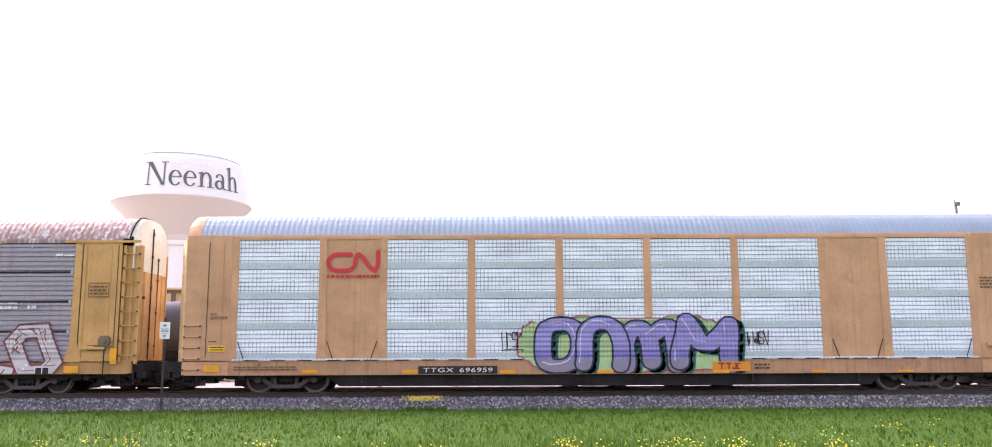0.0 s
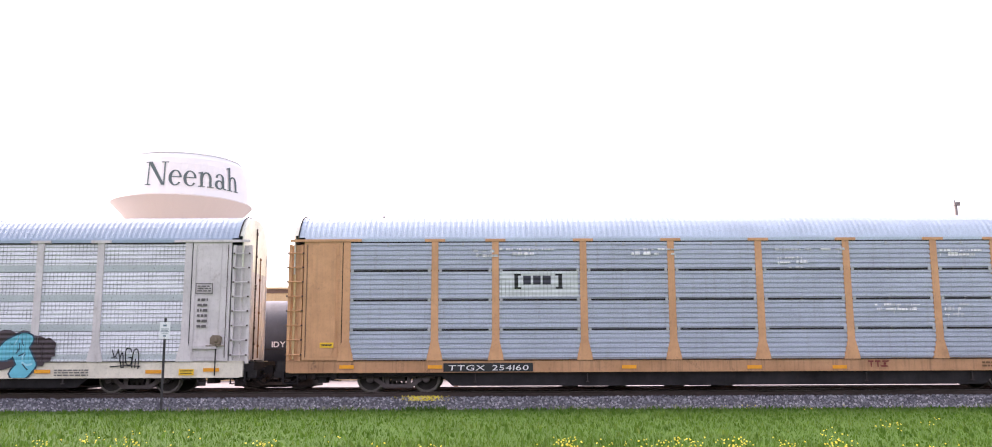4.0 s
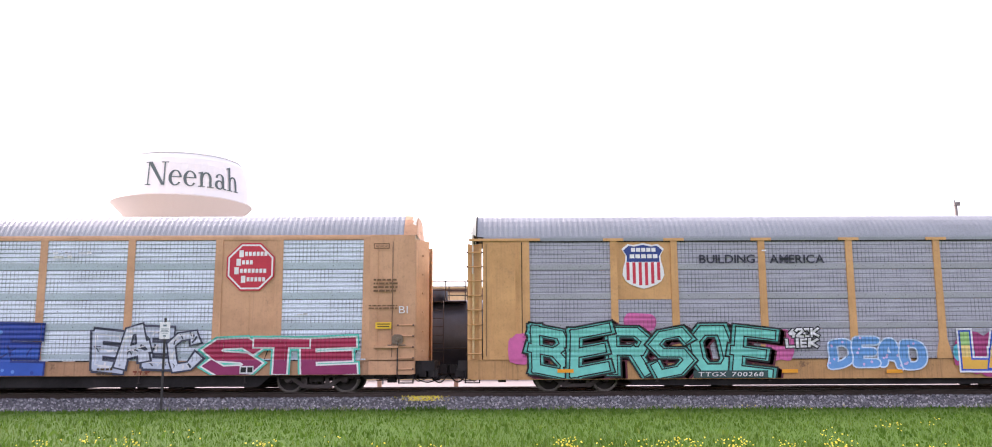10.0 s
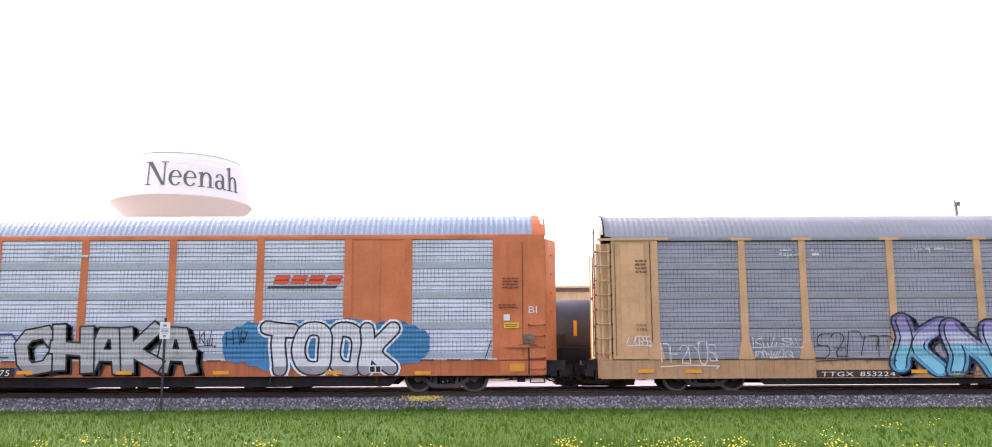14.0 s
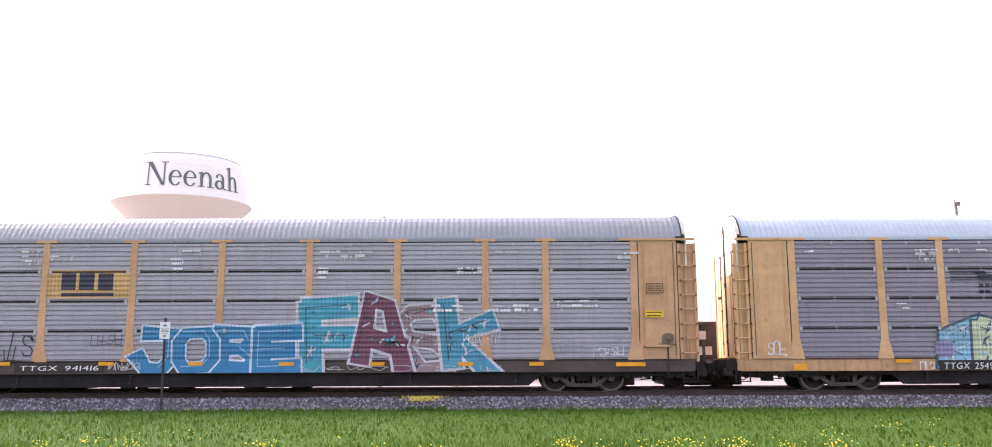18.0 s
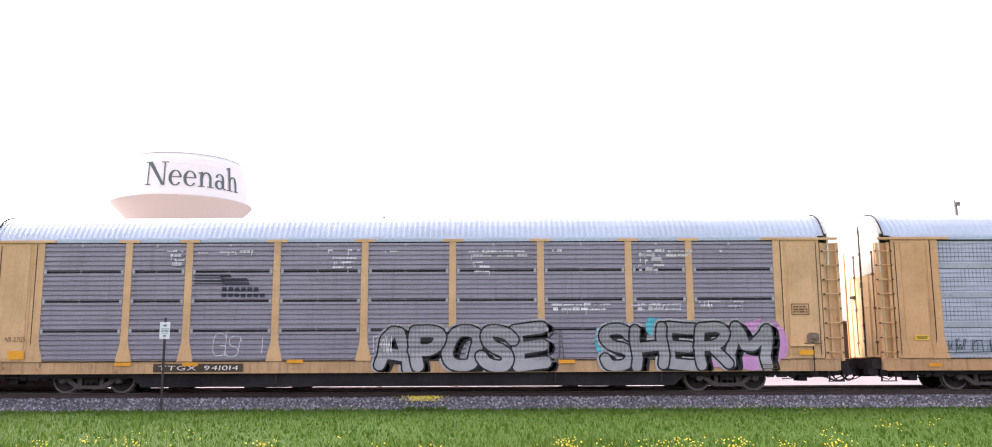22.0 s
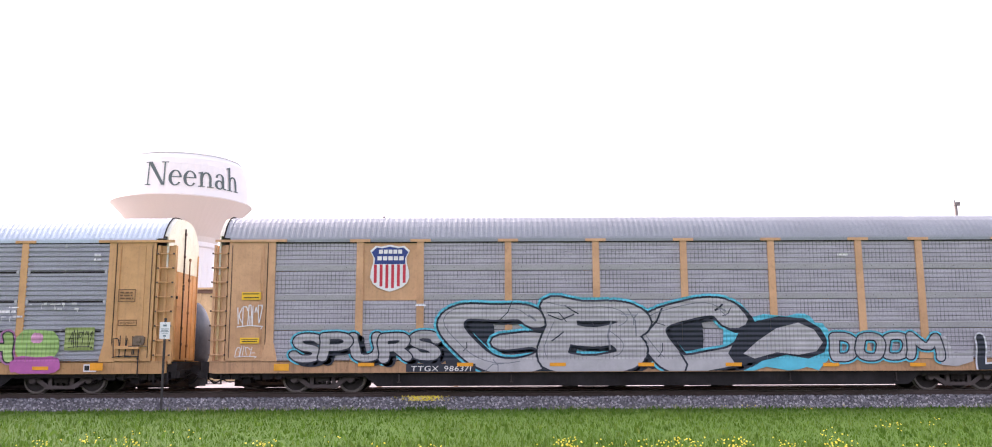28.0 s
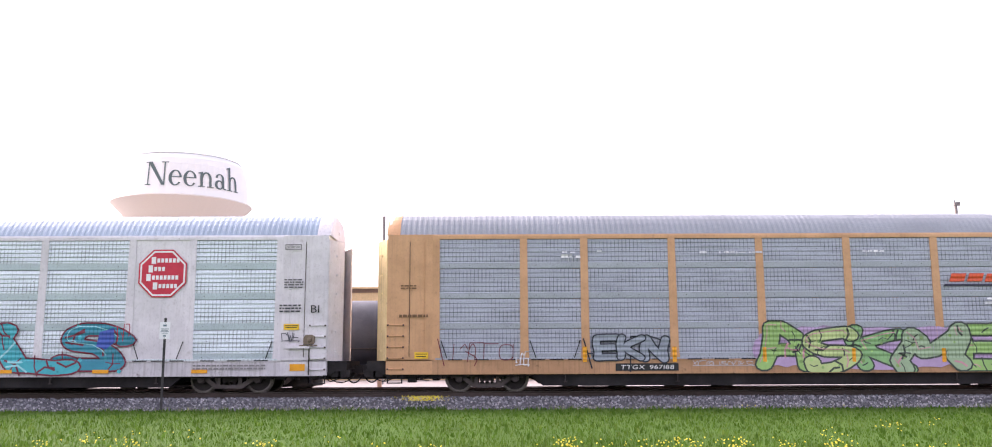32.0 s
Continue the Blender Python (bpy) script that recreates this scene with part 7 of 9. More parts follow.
# car 12
shape(11, [(rect(-6.71, -4.27, 3.12, 3.76), srgb(205, 208, 214)), (rect(-6.68, -5.96, 3.68, 3.74, 0.06), srgb(48, 50, 70)), (rect(-6.71, -6.03, 3.54, 3.6, 0.06), srgb(48, 50, 70)), (rect(-6.75, -6.15, 3.4, 3.46, 0.06), srgb(48, 50, 70)), (rect(-5.59, -5.19, 3.36, 3.76, -0.12), srgb(48, 50, 70)), (rect(-5.12, -4.8, 3.66, 3.76), srgb(48, 50, 70)), (rect(-5.15, -4.83, 3.38, 3.48), srgb(48, 50, 70)), (rect(-4.76, -4.4, 3.67, 3.75), srgb(48, 50, 70)), (rect(-4.79, -4.43, 3.53, 3.59), srgb(48, 50, 70)), (rect(-4.87, -4.47, 3.35, 3.43), srgb(48, 50, 70)), (rect(-6.78, -6.62, 3.18, 3.3), srgb(48, 50, 70)), (rect(-6.58, -6.42, 3.18, 3.3), srgb(48, 50, 70)), (rect(-6.38, -6.22, 3.18, 3.3), srgb(48, 50, 70)), (rect(-6.18, -6.02, 3.18, 3.3), srgb(48, 50, 70)), (rect(-5.98, -5.82, 3.18, 3.3), srgb(48, 50, 70)), (rect(-5.78, -5.62, 3.18, 3.3), srgb(48, 50, 70)), (rect(-5.58, -5.42, 3.18, 3.3), srgb(48, 50, 70)), (rect(-5.38, -5.23, 3.18, 3.3), srgb(48, 50, 70)), (rect(-5.19, -5.03, 3.18, 3.3), srgb(48, 50, 70)), (rect(-4.99, -4.83, 3.18, 3.3), srgb(48, 50, 70)), (rect(-4.79, -4.63, 3.17, 3.29), srgb(48, 50, 70))], 'pale panel with a dark railway emblem in bars', 'emblem')
board(11, 'TTGX 979590', -8.13, -5.92, 0.63, 0.88, ground=srgb(40, 36, 38))
scrawl(11, -11.49, -9.04, 1.17, 1.6, srgb(60, 92, 92), n=9, seed=4, width=0.035)
blob(11, 7.03, 8.72, 1.42, 2.15, srgb(140, 196, 180), n=5, seed=3, label='green haze of spray paint')
wild(11, 'SKIT', 7.2, 8.82, 1.05, 1.95, [srgb(84, 164, 218), srgb(96, 172, 222)], line=srgb(56, 66, 146), seed=55, thick=0.17, marks=srgb(160, 205, 232), label='sky blue graffiti letters with violet edges')
word(11, 'SHAME', 9.13, 11.62, 1.04, 1.71, srgb(156, 190, 56), line=srgb(18, 28, 28), halo=srgb(24, 32, 34), soft=1, seed=7, warp=0.8, spread=1, label='lime green graffiti letters on black')
shape(11, [(rect(4.53, 4.7, 0.84, 0.89), srgb(120, 55, 40)), (rect(4.6, 4.64, 0.69, 0.84), srgb(120, 55, 40)), (rect(4.74, 4.91, 0.84, 0.89), srgb(120, 55, 40)), (rect(4.81, 4.85, 0.69, 0.84), srgb(120, 55, 40)), (rect(4.95, 5.16, 0.84, 0.89, 0.04), srgb(120, 55, 40)), (rect(4.95, 5.16, 0.69, 0.74, -0.04), srgb(120, 55, 40)), (rect(5.01, 5.09, 0.75, 0.83), srgb(120, 55, 40))], 'owner mark in plain bars', 'owner_mark')
scrawl(11, 8.79, 9.58, 0.77, 0.99, srgb(222, 222, 224), n=4, seed=3, width=0.03)
scrawl(11, 11.55, 12.25, 0.66, 0.97, srgb(222, 222, 224), n=4, seed=5, width=0.035)
reflector(11, -11.9, z=0.73, w=0.4)
reflector(11, -9.44, z=0.72, w=0.4)
reflector(11, -2.76, z=0.69, w=0.4)
reflector(11, 1.38, z=0.67, w=0.4)
shape(11, [(rect(10.93, 11.37, 0.67, 0.92), srgb(222, 222, 224)), (rect(10.96, 11.13, 0.71, 0.88), srgb(18, 18, 22)), (rect(11.17, 11.34, 0.7, 0.88), srgb(18, 18, 22))], 'white-framed black consolidated stencil', 'stencil_plate')
frame_box(11, 12.02, 12.54, 3.06, 3.38, srgb(105, 75, 45))
bars(11, 12.08, 12.48, 3.12, 3.32, 3, srgb(105, 75, 45), seed=1362)
shape(11, [(rect(12.1, 12.57, 1.6, 1.76), srgb(235, 190, 40)), (rect(12.14, 12.54, 1.69, 1.71), srgb(18, 18, 22)), (rect(12.16, 12.51, 1.65, 1.68), srgb(18, 18, 22))], 'yellow warning placard', 'placard')
shape(11, [(rect(-12.49, -12.06, 1.55, 1.7), srgb(235, 190, 40)), (rect(-12.45, -12.1, 1.63, 1.66), srgb(18, 18, 22)), (rect(-12.43, -12.12, 1.59, 1.62), srgb(18, 18, 22))], 'yellow warning placard', 'placard')
bars(11, 6.93, 8.66, 0.62, 0.78, 2, srgb(110, 80, 50), seed=3)
patches(11, [(-7.63, -7.22, 4.41, 1), (-6.72, -6.66, 4.41, 1), (-3.21, -2.41, 4.39, 1), (7.24, 8.24, 4.35, 2)], seed=4)

# car 13
shape(12, [(rect(-6.77, -5.82, 3.66, 3.7), srgb(50, 52, 70)), (rect(-6.76, -5.81, 3.57, 3.61), srgb(50, 52, 70)), (rect(-6.76, -5.81, 3.48, 3.52), srgb(50, 52, 70)), (rect(-6.76, -5.81, 3.39, 3.43), srgb(50, 52, 70)), (rect(-5.93, -5.59, 3.6, 3.7, -0.06), srgb(50, 52, 70)), (rect(-5.89, -5.05, 3.5, 3.58, -0.06), srgb(50, 52, 70)), (rect(-5.85, -5.01, 3.37, 3.47, -0.04), srgb(50, 52, 70)), (rect(-5.88, -5.73, 3.18, 3.3), srgb(50, 52, 70)), (rect(-5.68, -5.53, 3.18, 3.3), srgb(50, 52, 70)), (rect(-5.48, -5.33, 3.17, 3.29), srgb(50, 52, 70)), (rect(-5.28, -5.13, 3.17, 3.29), srgb(50, 52, 70)), (rect(-5.08, -4.93, 3.17, 3.29), srgb(50, 52, 70)), (rect(-4.88, -4.73, 3.17, 3.29), srgb(50, 52, 70)), (rect(-5.88, -5.73, 2.98, 3.1), srgb(50, 52, 70)), (rect(-5.68, -5.53, 2.98, 3.1), srgb(50, 52, 70)), (rect(-5.48, -5.33, 2.98, 3.09), srgb(50, 52, 70)), (rect(-5.28, -5.13, 2.97, 3.09), srgb(50, 52, 70)), (rect(-5.08, -4.93, 2.97, 3.09), srgb(50, 52, 70)), (rect(-4.88, -4.73, 2.97, 3.09), srgb(50, 52, 70)), (rect(-4.68, -4.53, 2.97, 3.09), srgb(50, 52, 70))], 'dark railway emblem of level stripes and bars', 'emblem')
board(12, 'TTGX 941014', -7.91, -5.12, 0.66, 0.91, ground=srgb(70, 52, 36))
scrawl(12, -6.12, -5.23, 0.99, 1.91, srgb(222, 222, 224), n=2, seed=4, width=0.03)
scrawl(12, -5.33, -4.5, 1.14, 1.77, srgb(222, 222, 224), n=1, seed=9, width=0.03)
word(12, 'APOSE', -0.95, 4.39, 0.65, 2.05, [(1.25, srgb(152, 152, 157)), (0, srgb(168, 168, 172))], line=srgb(24, 24, 27), halo=srgb(170, 170, 174), soft=1, cast=srgb(24, 24, 27), seed=27, warp=0.9, spread=1, label='silver graffiti letters with black edges')
blob(12, 5.84, 6.33, 1.13, 2.02, srgb(74, 190, 206), n=3, seed=3, label='turquoise cloud of spray paint')
blob(12, 7.44, 8.04, 1.71, 2.3, srgb(74, 190, 206), n=3, seed=4, label='turquoise cloud of spray paint')
blob(12, 8.7, 11.87, 0.63, 2.29, srgb(205, 148, 196), n=8, seed=6, label='pink cloud of spray paint')
blob(12, 7.78, 8.67, 0.54, 1.12, srgb(205, 148, 196), n=3, seed=8, label='pink cloud of spray paint')
word(12, 'SHERM', 6.05, 11.31, 0.65, 2.1, [(1.41, srgb(146, 148, 150)), (0, srgb(160, 162, 164))], line=srgb(20, 22, 26), halo=srgb(176, 178, 180), soft=1, cast=srgb(24, 24, 27), seed=29, warp=0.9, spread=1, label='silver graffiti letters with black edges')
scrawl(12, -1.09, -0.49, 1.16, 1.75, srgb(222, 222, 224), n=3, seed=5, width=0.03)
scrawl(12, 4.35, 5.1, 0.85, 1.92, srgb(120, 120, 124), n=2, seed=3, width=0.04)
reflector(12, -3.51, z=0.92)
reflector(12, 4.96, z=0.88)
reflector(12, -8.86, z=0.85)
reflector(12, -6.76, z=0.84)
shape(12, [(rect(-12.42, -11.93, 1.07, 1.33), srgb(245, 170, 30)), (rect(12.2, 12.64, 1.11, 1.26), srgb(245, 170, 30))], 'orange reflective plate', 'reflector')
letters(12, 'NS 27135', -12.55, -11.94, 1.62, 1.76, srgb(70, 60, 45))
frame_box(12, 12.02, 12.58, 2.35, 2.7, srgb(105, 75, 45))
bars(12, 12.08, 12.52, 2.4, 2.64, 3, srgb(105, 75, 45), seed=1404)
frame_box(12, 11.03, 11.5, 0.68, 0.82, srgb(105, 75, 45))
bars(12, 11.09, 11.44, 0.74, 0.76, 3, srgb(105, 75, 45), seed=1360)
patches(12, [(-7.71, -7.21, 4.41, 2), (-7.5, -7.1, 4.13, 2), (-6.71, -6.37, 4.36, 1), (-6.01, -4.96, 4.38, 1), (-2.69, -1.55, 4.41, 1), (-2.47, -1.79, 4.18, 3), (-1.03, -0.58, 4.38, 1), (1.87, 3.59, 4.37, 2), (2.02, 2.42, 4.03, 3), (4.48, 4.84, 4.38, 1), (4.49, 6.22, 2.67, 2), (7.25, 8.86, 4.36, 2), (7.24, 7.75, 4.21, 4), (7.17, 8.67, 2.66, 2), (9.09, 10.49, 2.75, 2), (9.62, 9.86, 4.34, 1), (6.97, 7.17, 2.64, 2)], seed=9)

# car 14
shape(13, [(rect(4.53, 5.01, 3.39, 3.65, 0.1), srgb(222, 85, 40)), (rect(5.11, 5.6, 3.39, 3.65, 0.1), srgb(222, 85, 40)), (rect(5.69, 6.18, 3.38, 3.64, 0.1), srgb(222, 85, 40)), (rect(6.27, 6.76, 3.38, 3.64, 0.1), srgb(222, 85, 40)), (rect(4.32, 6.64, 3.25, 3.33, 0.08), srgb(40, 42, 60))], 'orange railway emblem in slanted bars over a dark swoosh', 'emblem')
blob(13, -11.47, -5.82, 0.65, 2.37, srgb(214, 208, 120), n=12, seed=4, label='pale yellow cloud of spray paint')
wild(13, 'RICHE', -11.15, -6.0, 0.57, 2.29, [srgb(104, 84, 172), srgb(136, 124, 204), srgb(122, 72, 158), srgb(150, 120, 206)], line=srgb(34, 30, 58), seed=61, thick=0.17, soft=1, marks=srgb(190, 185, 225), halo=srgb(196, 188, 112), label='violet graffiti piece with yellow ground')
letters(13, 'OIIM', -5.55, -4.44, 1.22, 1.65, srgb(18, 18, 22), name='graffiti_tag', label='black hand-painted tag')
blob(13, -3.91, -2.82, 1.76, 2.35, srgb(180, 140, 150), n=3, seed=2, label='grey-pink haze of spray paint')
blob(13, 0.74, 2.92, 0.95, 2.33, srgb(170, 110, 115), n=6, seed=5, label='rusty pink haze of spray paint')
wild(13, 'ASIRE', -4.0, 2.47, 0.52, 2.26, [srgb(128, 204, 156), srgb(112, 190, 142), srgb(142, 214, 170)], line=srgb(58, 66, 86), seed=66, thick=0.18, soft=1, marks=srgb(60, 90, 90), label='mint green graffiti piece with dark edges')
blob(13, 6.07, 9.93, 0.54, 2.3, srgb(200, 54, 84), n=9, seed=7, label='red cloud of spray paint')
word(13, 'THOR', 2.91, 9.75, 0.51, 2.21, srgb(92, 72, 168), line=srgb(20, 20, 30), glow=srgb(104, 92, 186), halo=srgb(224, 224, 232), soft=1, cast=srgb(60, 20, 50), seed=33, warp=0.9, spread=2, dots=([srgb(54, 38, 110), srgb(130, 110, 205), srgb(160, 60, 150), srgb(70, 52, 140)], 130, 1), label='violet chequered graffiti letters with white edges')
scrawl(13, -12.58, -11.83, 1.74, 1.99, srgb(222, 222, 224), n=5, seed=3, width=0.045)
scrawl(13, -12.56, -11.81, 1.44, 1.7, srgb(222, 222, 224), n=5, seed=4, width=0.045)
scrawl(13, -12.54, -11.79, 1.15, 1.4, srgb(222, 222, 224), n=5, seed=5, width=0.045)
board(13, 'TTGX 953225', -6.63, -4.25, 0.59, 0.87, ground=srgb(70, 36, 26))
shape(13, [(rect(-11.9, -11.51, 0.62, 0.82), srgb(235, 190, 40)), (rect(-11.86, -11.55, 0.75, 0.77), srgb(18, 18, 22)), (rect(-11.84, -11.57, 0.67, 0.7), srgb(18, 18, 22))], 'yellow warning placard', 'placard')
shape(13, [(rect(11.6, 12.05, 0.6, 0.77), srgb(235, 190, 40)), (rect(11.64, 12.01, 0.7, 0.73), srgb(18, 18, 22)), (rect(11.65, 11.99, 0.65, 0.68), srgb(18, 18, 22))], 'yellow warning placard', 'placard')
shape(13, [(rect(-12.36, -11.94, 0.68, 0.88), srgb(235, 150, 30))], 'orange reflective plate', 'reflector')
frame_box(13, 12.0, 12.54, 2.92, 3.22, srgb(150, 70, 40))
bars(13, 12.06, 12.48, 2.98, 3.16, 3, srgb(150, 70, 40), seed=1443)
shape(13, [(rect(12.18, 12.42, 2.78, 2.88), srgb(222, 222, 224))], 'white sticker', 'sticker')
bars(13, -12.31, -11.95, 2.15, 2.44, 3, srgb(120, 55, 30), seed=3)
reflector(13, 6.03, z=0.51)
patches(13, [(-8.25, -7.35, 4.37, 2), (-3.54, -2.13, 4.41, 2), (-0.83, 0.38, 4.4, 1), (1.68, 3.19, 4.38, 1)], seed=10)

# car 15
shape(14, [(rect(-11.73, 11.72, 0.52, 4.65), srgb(206, 62, 78))], 'red painted ground over the whole side', 'mural_ground')
piece(14, 'CANAsLELA', -11.41, 12.0, 0.54, 4.58, srgb(92, 170, 200), line=srgb(206, 62, 78), seed=40, warp=0.15, thick=0.21, edge=0.07, over=0.05, label='giant pale blue painted letters over the whole side')
shape(14, [([(11.59, 4.48), (11.95, 4.47), (12.99, 0.84), (13.08, 0.51), (12.19, 0.51), (12.03, 1.52)], srgb(206, 62, 78)), ([(12.56, 1.72), (13.35, 1.79), (13.29, 0.54), (12.94, 0.51)], srgb(40, 150, 110)), ([(10.77, 0.52), (10.87, 1.04), (11.11, 1.14), (11.25, 0.51)], srgb(40, 150, 110)), ([(-7.9, 0.6), (-7.82, 0.92), (-7.65, 1.02), (-7.62, 0.59)], srgb(40, 150, 110)), ([(-2.59, 0.61), (-2.53, 1.0), (-2.34, 1.08), (-2.28, 0.61)], srgb(40, 150, 110)), ([(-11.43, 1.04), (-11.08, 1.52), (-11.0, 0.61), (-11.49, 0.61)], srgb(40, 150, 110))], 'red and green painted corners', 'mural')
shape(14, [(rect(-6.42, -5.94, 3.18, 3.66), srgb(225, 185, 90)), (rect(-5.82, -5.35, 3.18, 3.66), srgb(225, 185, 90)), (rect(-5.25, -4.77, 3.18, 3.66), srgb(225, 185, 90)), (rect(-6.44, -4.77, 3.04, 3.12), srgb(215, 170, 80))], 'gold emblem in plain bars', 'emblem')
board(14, 'TTGX 973670', -7.55, -5.04, 0.59, 0.84, ground=srgb(40, 60, 70))
scrawl(14, 7.68, 8.57, 1.23, 1.44, srgb(225, 200, 60), n=4, seed=4, width=0.035)
scrawl(14, 12.01, 12.63, 3.31, 3.51, srgb(225, 190, 60), n=4, seed=7, width=0.035)
shape(14, [(rect(-1.52, -0.87, 4.53, 4.85), srgb(170, 175, 178)), (rect(-3.62, -3.08, 4.42, 4.66), srgb(170, 175, 178)), (rect(-5.57, -4.97, 4.42, 4.71), srgb(170, 175, 178)), (rect(0.86, 1.38, 4.4, 4.68), srgb(170, 175, 178)), (rect(3.27, 3.91, 4.51, 4.67), srgb(170, 175, 178)), (rect(-9.72, -9.08, 2.36, 3.04), srgb(170, 175, 178)), (rect(3.9, 4.12, 2.11, 4.51), srgb(170, 175, 178)), (rect(9.03, 9.63, 3.52, 4.65), srgb(170, 175, 178))], 'bare grey sheet left unpainted', 'bare_patch')
frame_box(14, 12.14, 12.5, 2.91, 3.26, srgb(105, 75, 45))
bars(14, 12.2, 12.44, 2.97, 3.21, 3, srgb(105, 75, 45), seed=1112)
shape(14, [(rect(11.06, 11.77, 0.71, 0.9), srgb(222, 222, 224)), (rect(11.09, 11.4, 0.75, 0.86), srgb(18, 18, 22)), (rect(11.43, 11.74, 0.74, 0.86), srgb(18, 18, 22))], 'white-framed black consolidated stencil', 'stencil_plate')
shape(14, [(rect(3.58, 4.09, 0.64, 0.86), srgb(150, 100, 50))], 'brown stencil', 'sticker')

# car 16
shield(15, -7.92, 3.13, 4.64, 1.27)
word(15, 'SPURS', -10.91, -6.34, 0.97, 1.85, srgb(176, 176, 180), line=srgb(28, 36, 52), halo=srgb(76, 192, 216), soft=1, cast=srgb(28, 36, 52), seed=6, warp=0.8, spread=1, label='silver graffiti letters with dark edges and cyan glow')
blob(15, -6.23, -4.61, 0.61, 2.76, srgb(28, 36, 52), n=5, seed=3, label='dark blue painted ground')
blob(15, -0.06, 1.92, 0.58, 2.64, srgb(28, 36, 52), n=5, seed=5, label='dark blue painted ground')
blob(15, 2.51, 5.87, 0.53, 2.43, srgb(76, 192, 216), n=7, seed=5, label='cyan glow of spray paint')
word(15, 'GBC', -5.99, 3.27, 0.63, 2.83, srgb(176, 176, 180), line=srgb(28, 36, 52), halo=srgb(76, 192, 216), soft=2, cast=srgb(28, 36, 52), seed=44, warp=1.0, spread=0, shine=srgb(120, 124, 132), cuts=8, label='huge silver graffiti letters with cyan glow')
shape(15, [([(2.67, 1.16), (3.01, 1.78), (3.61, 2.17), (4.31, 2.31), (5.1, 2.24), (5.59, 1.93), (5.81, 1.53), (5.67, 1.18), (5.17, 0.99), (4.48, 1.11), (3.69, 0.92), (2.9, 0.8)], srgb(28, 36, 52)), ([(3.14, 1.15), (3.6, 1.54), (4.2, 1.93), (4.9, 2.11), (5.39, 1.89), (5.64, 1.49), (5.43, 1.22), (4.88, 1.11), (4.19, 1.19), (3.49, 1.0)], srgb(176, 176, 180))], 'silver painted sweep with a dark edge', 'graffiti')
word(15, 'DOOM', 5.91, 9.35, 0.94, 1.78, srgb(176, 176, 180), line=srgb(28, 36, 52), halo=srgb(76, 192, 216), soft=1, seed=8, warp=0.6, spread=1, label='silver graffiti letters with cyan glow')
shape(15, [([(9.15, 1.72), (9.48, 1.67), (9.73, 1.13), (10.31, 1.28), (10.29, 0.89), (9.79, 0.74), (9.3, 0.78)], srgb(176, 176, 180))], 'silver painted sweep', 'graffiti')
word(15, 'LB', 10.48, 11.71, 0.57, 1.77, srgb(28, 36, 52), line=srgb(214, 218, 224), soft=2, seed=9, warp=0.9, spread=2, label='dark bubble graffiti with white edges')
board(15, 'TTGX 986371', -7.37, -5.21, 0.59, 0.88, ground=srgb(36, 40, 54))
shape(15, [(rect(-11.48, -11.01, 0.69, 0.9), srgb(235, 165, 40)), (rect(10.96, 11.43, 0.69, 0.9), srgb(240, 160, 30))], 'orange reflective plate', 'reflector')
reflector(15, -8.61, z=0.81)
reflector(15, -5.53, z=0.8)
reflector(15, -2.65, z=0.79)
reflector(15, 0.1, z=0.78)
reflector(15, 2.82, z=0.77)
reflector(15, 5.85, z=0.75)
reflector(15, 8.55, z=0.74)
shape(15, [(rect(-12.55, -11.95, 2.89, 3.13), srgb(235, 190, 40)), (rect(-12.52, -12.0, 3.06, 3.09), srgb(18, 18, 22)), (rect(-12.49, -12.01, 2.94, 2.97), srgb(18, 18, 22))], 'yellow warning placard', 'placard')
shape(15, [(rect(-12.55, -11.95, 1.53, 1.71), srgb(235, 190, 40)), (rect(-12.51, -12.0, 1.64, 1.66), srgb(18, 18, 22)), (rect(-12.49, -12.01, 1.58, 1.61), srgb(18, 18, 22))], 'yellow warning placard', 'placard')
scrawl(15, -12.65, -11.89, 2.04, 2.75, srgb(222, 222, 224), n=5, seed=5, width=0.035)
scrawl(15, -12.68, -12.05, 1.12, 1.45, srgb(222, 222, 224), n=4, seed=7, width=0.025)
frame_box(15, 11.94, 12.5, 2.85, 3.17, srgb(105, 75, 45))
bars(15, 12.0, 12.44, 2.91, 3.11, 3, srgb(105, 75, 45), seed=1302)
shape(15, [(rect(11.98, 12.53, 1.58, 1.76), srgb(235, 190, 40)), (rect(12.02, 12.49, 1.69, 1.72), srgb(18, 18, 22)), (rect(12.04, 12.47, 1.63, 1.66), srgb(18, 18, 22))], 'yellow warning placard', 'placard')
scrawl(15, 11.96, 12.49, 1.11, 1.51, srgb(18, 18, 22), n=3, seed=2, width=0.03)
bars(15, 12.0, 12.4, 3.77, 4.05, 3, srgb(110, 80, 50), seed=3)
patches(15, [(-7.12, -7.04, 2.67, 1), (6.19, 6.31, 4.22, 1)], seed=3)

# car 17
shield(16, -7.9, 3.52, 4.45, 0.84)
letters(16, 'BUILDING AMERICA', -8.67, -7.15, 3.23, 3.36, srgb(70, 50, 40))
word(16, 'AKUA', -11.54, -7.12, 0.73, 2.14, srgb(64, 142, 208), line=srgb(22, 36, 74), halo=srgb(222, 216, 112), seed=9, warp=0.6, spread=2, dots=(srgb(92, 44, 120), 26), label='blue block graffiti letters with yellow edges')
board(16, 'TTGX 965020', -8.2, -4.89, 0.62, 1.05, ground=srgb(30, 30, 36))
scrawl(16, -6.23, -4.43, 1.18, 1.67, srgb(18, 18, 22), n=8, seed=5, width=0.035)
scrawl(16, -6.75, -4.17, 2.06, 2.75, srgb(170, 178, 192), n=5, seed=8, width=0.04)
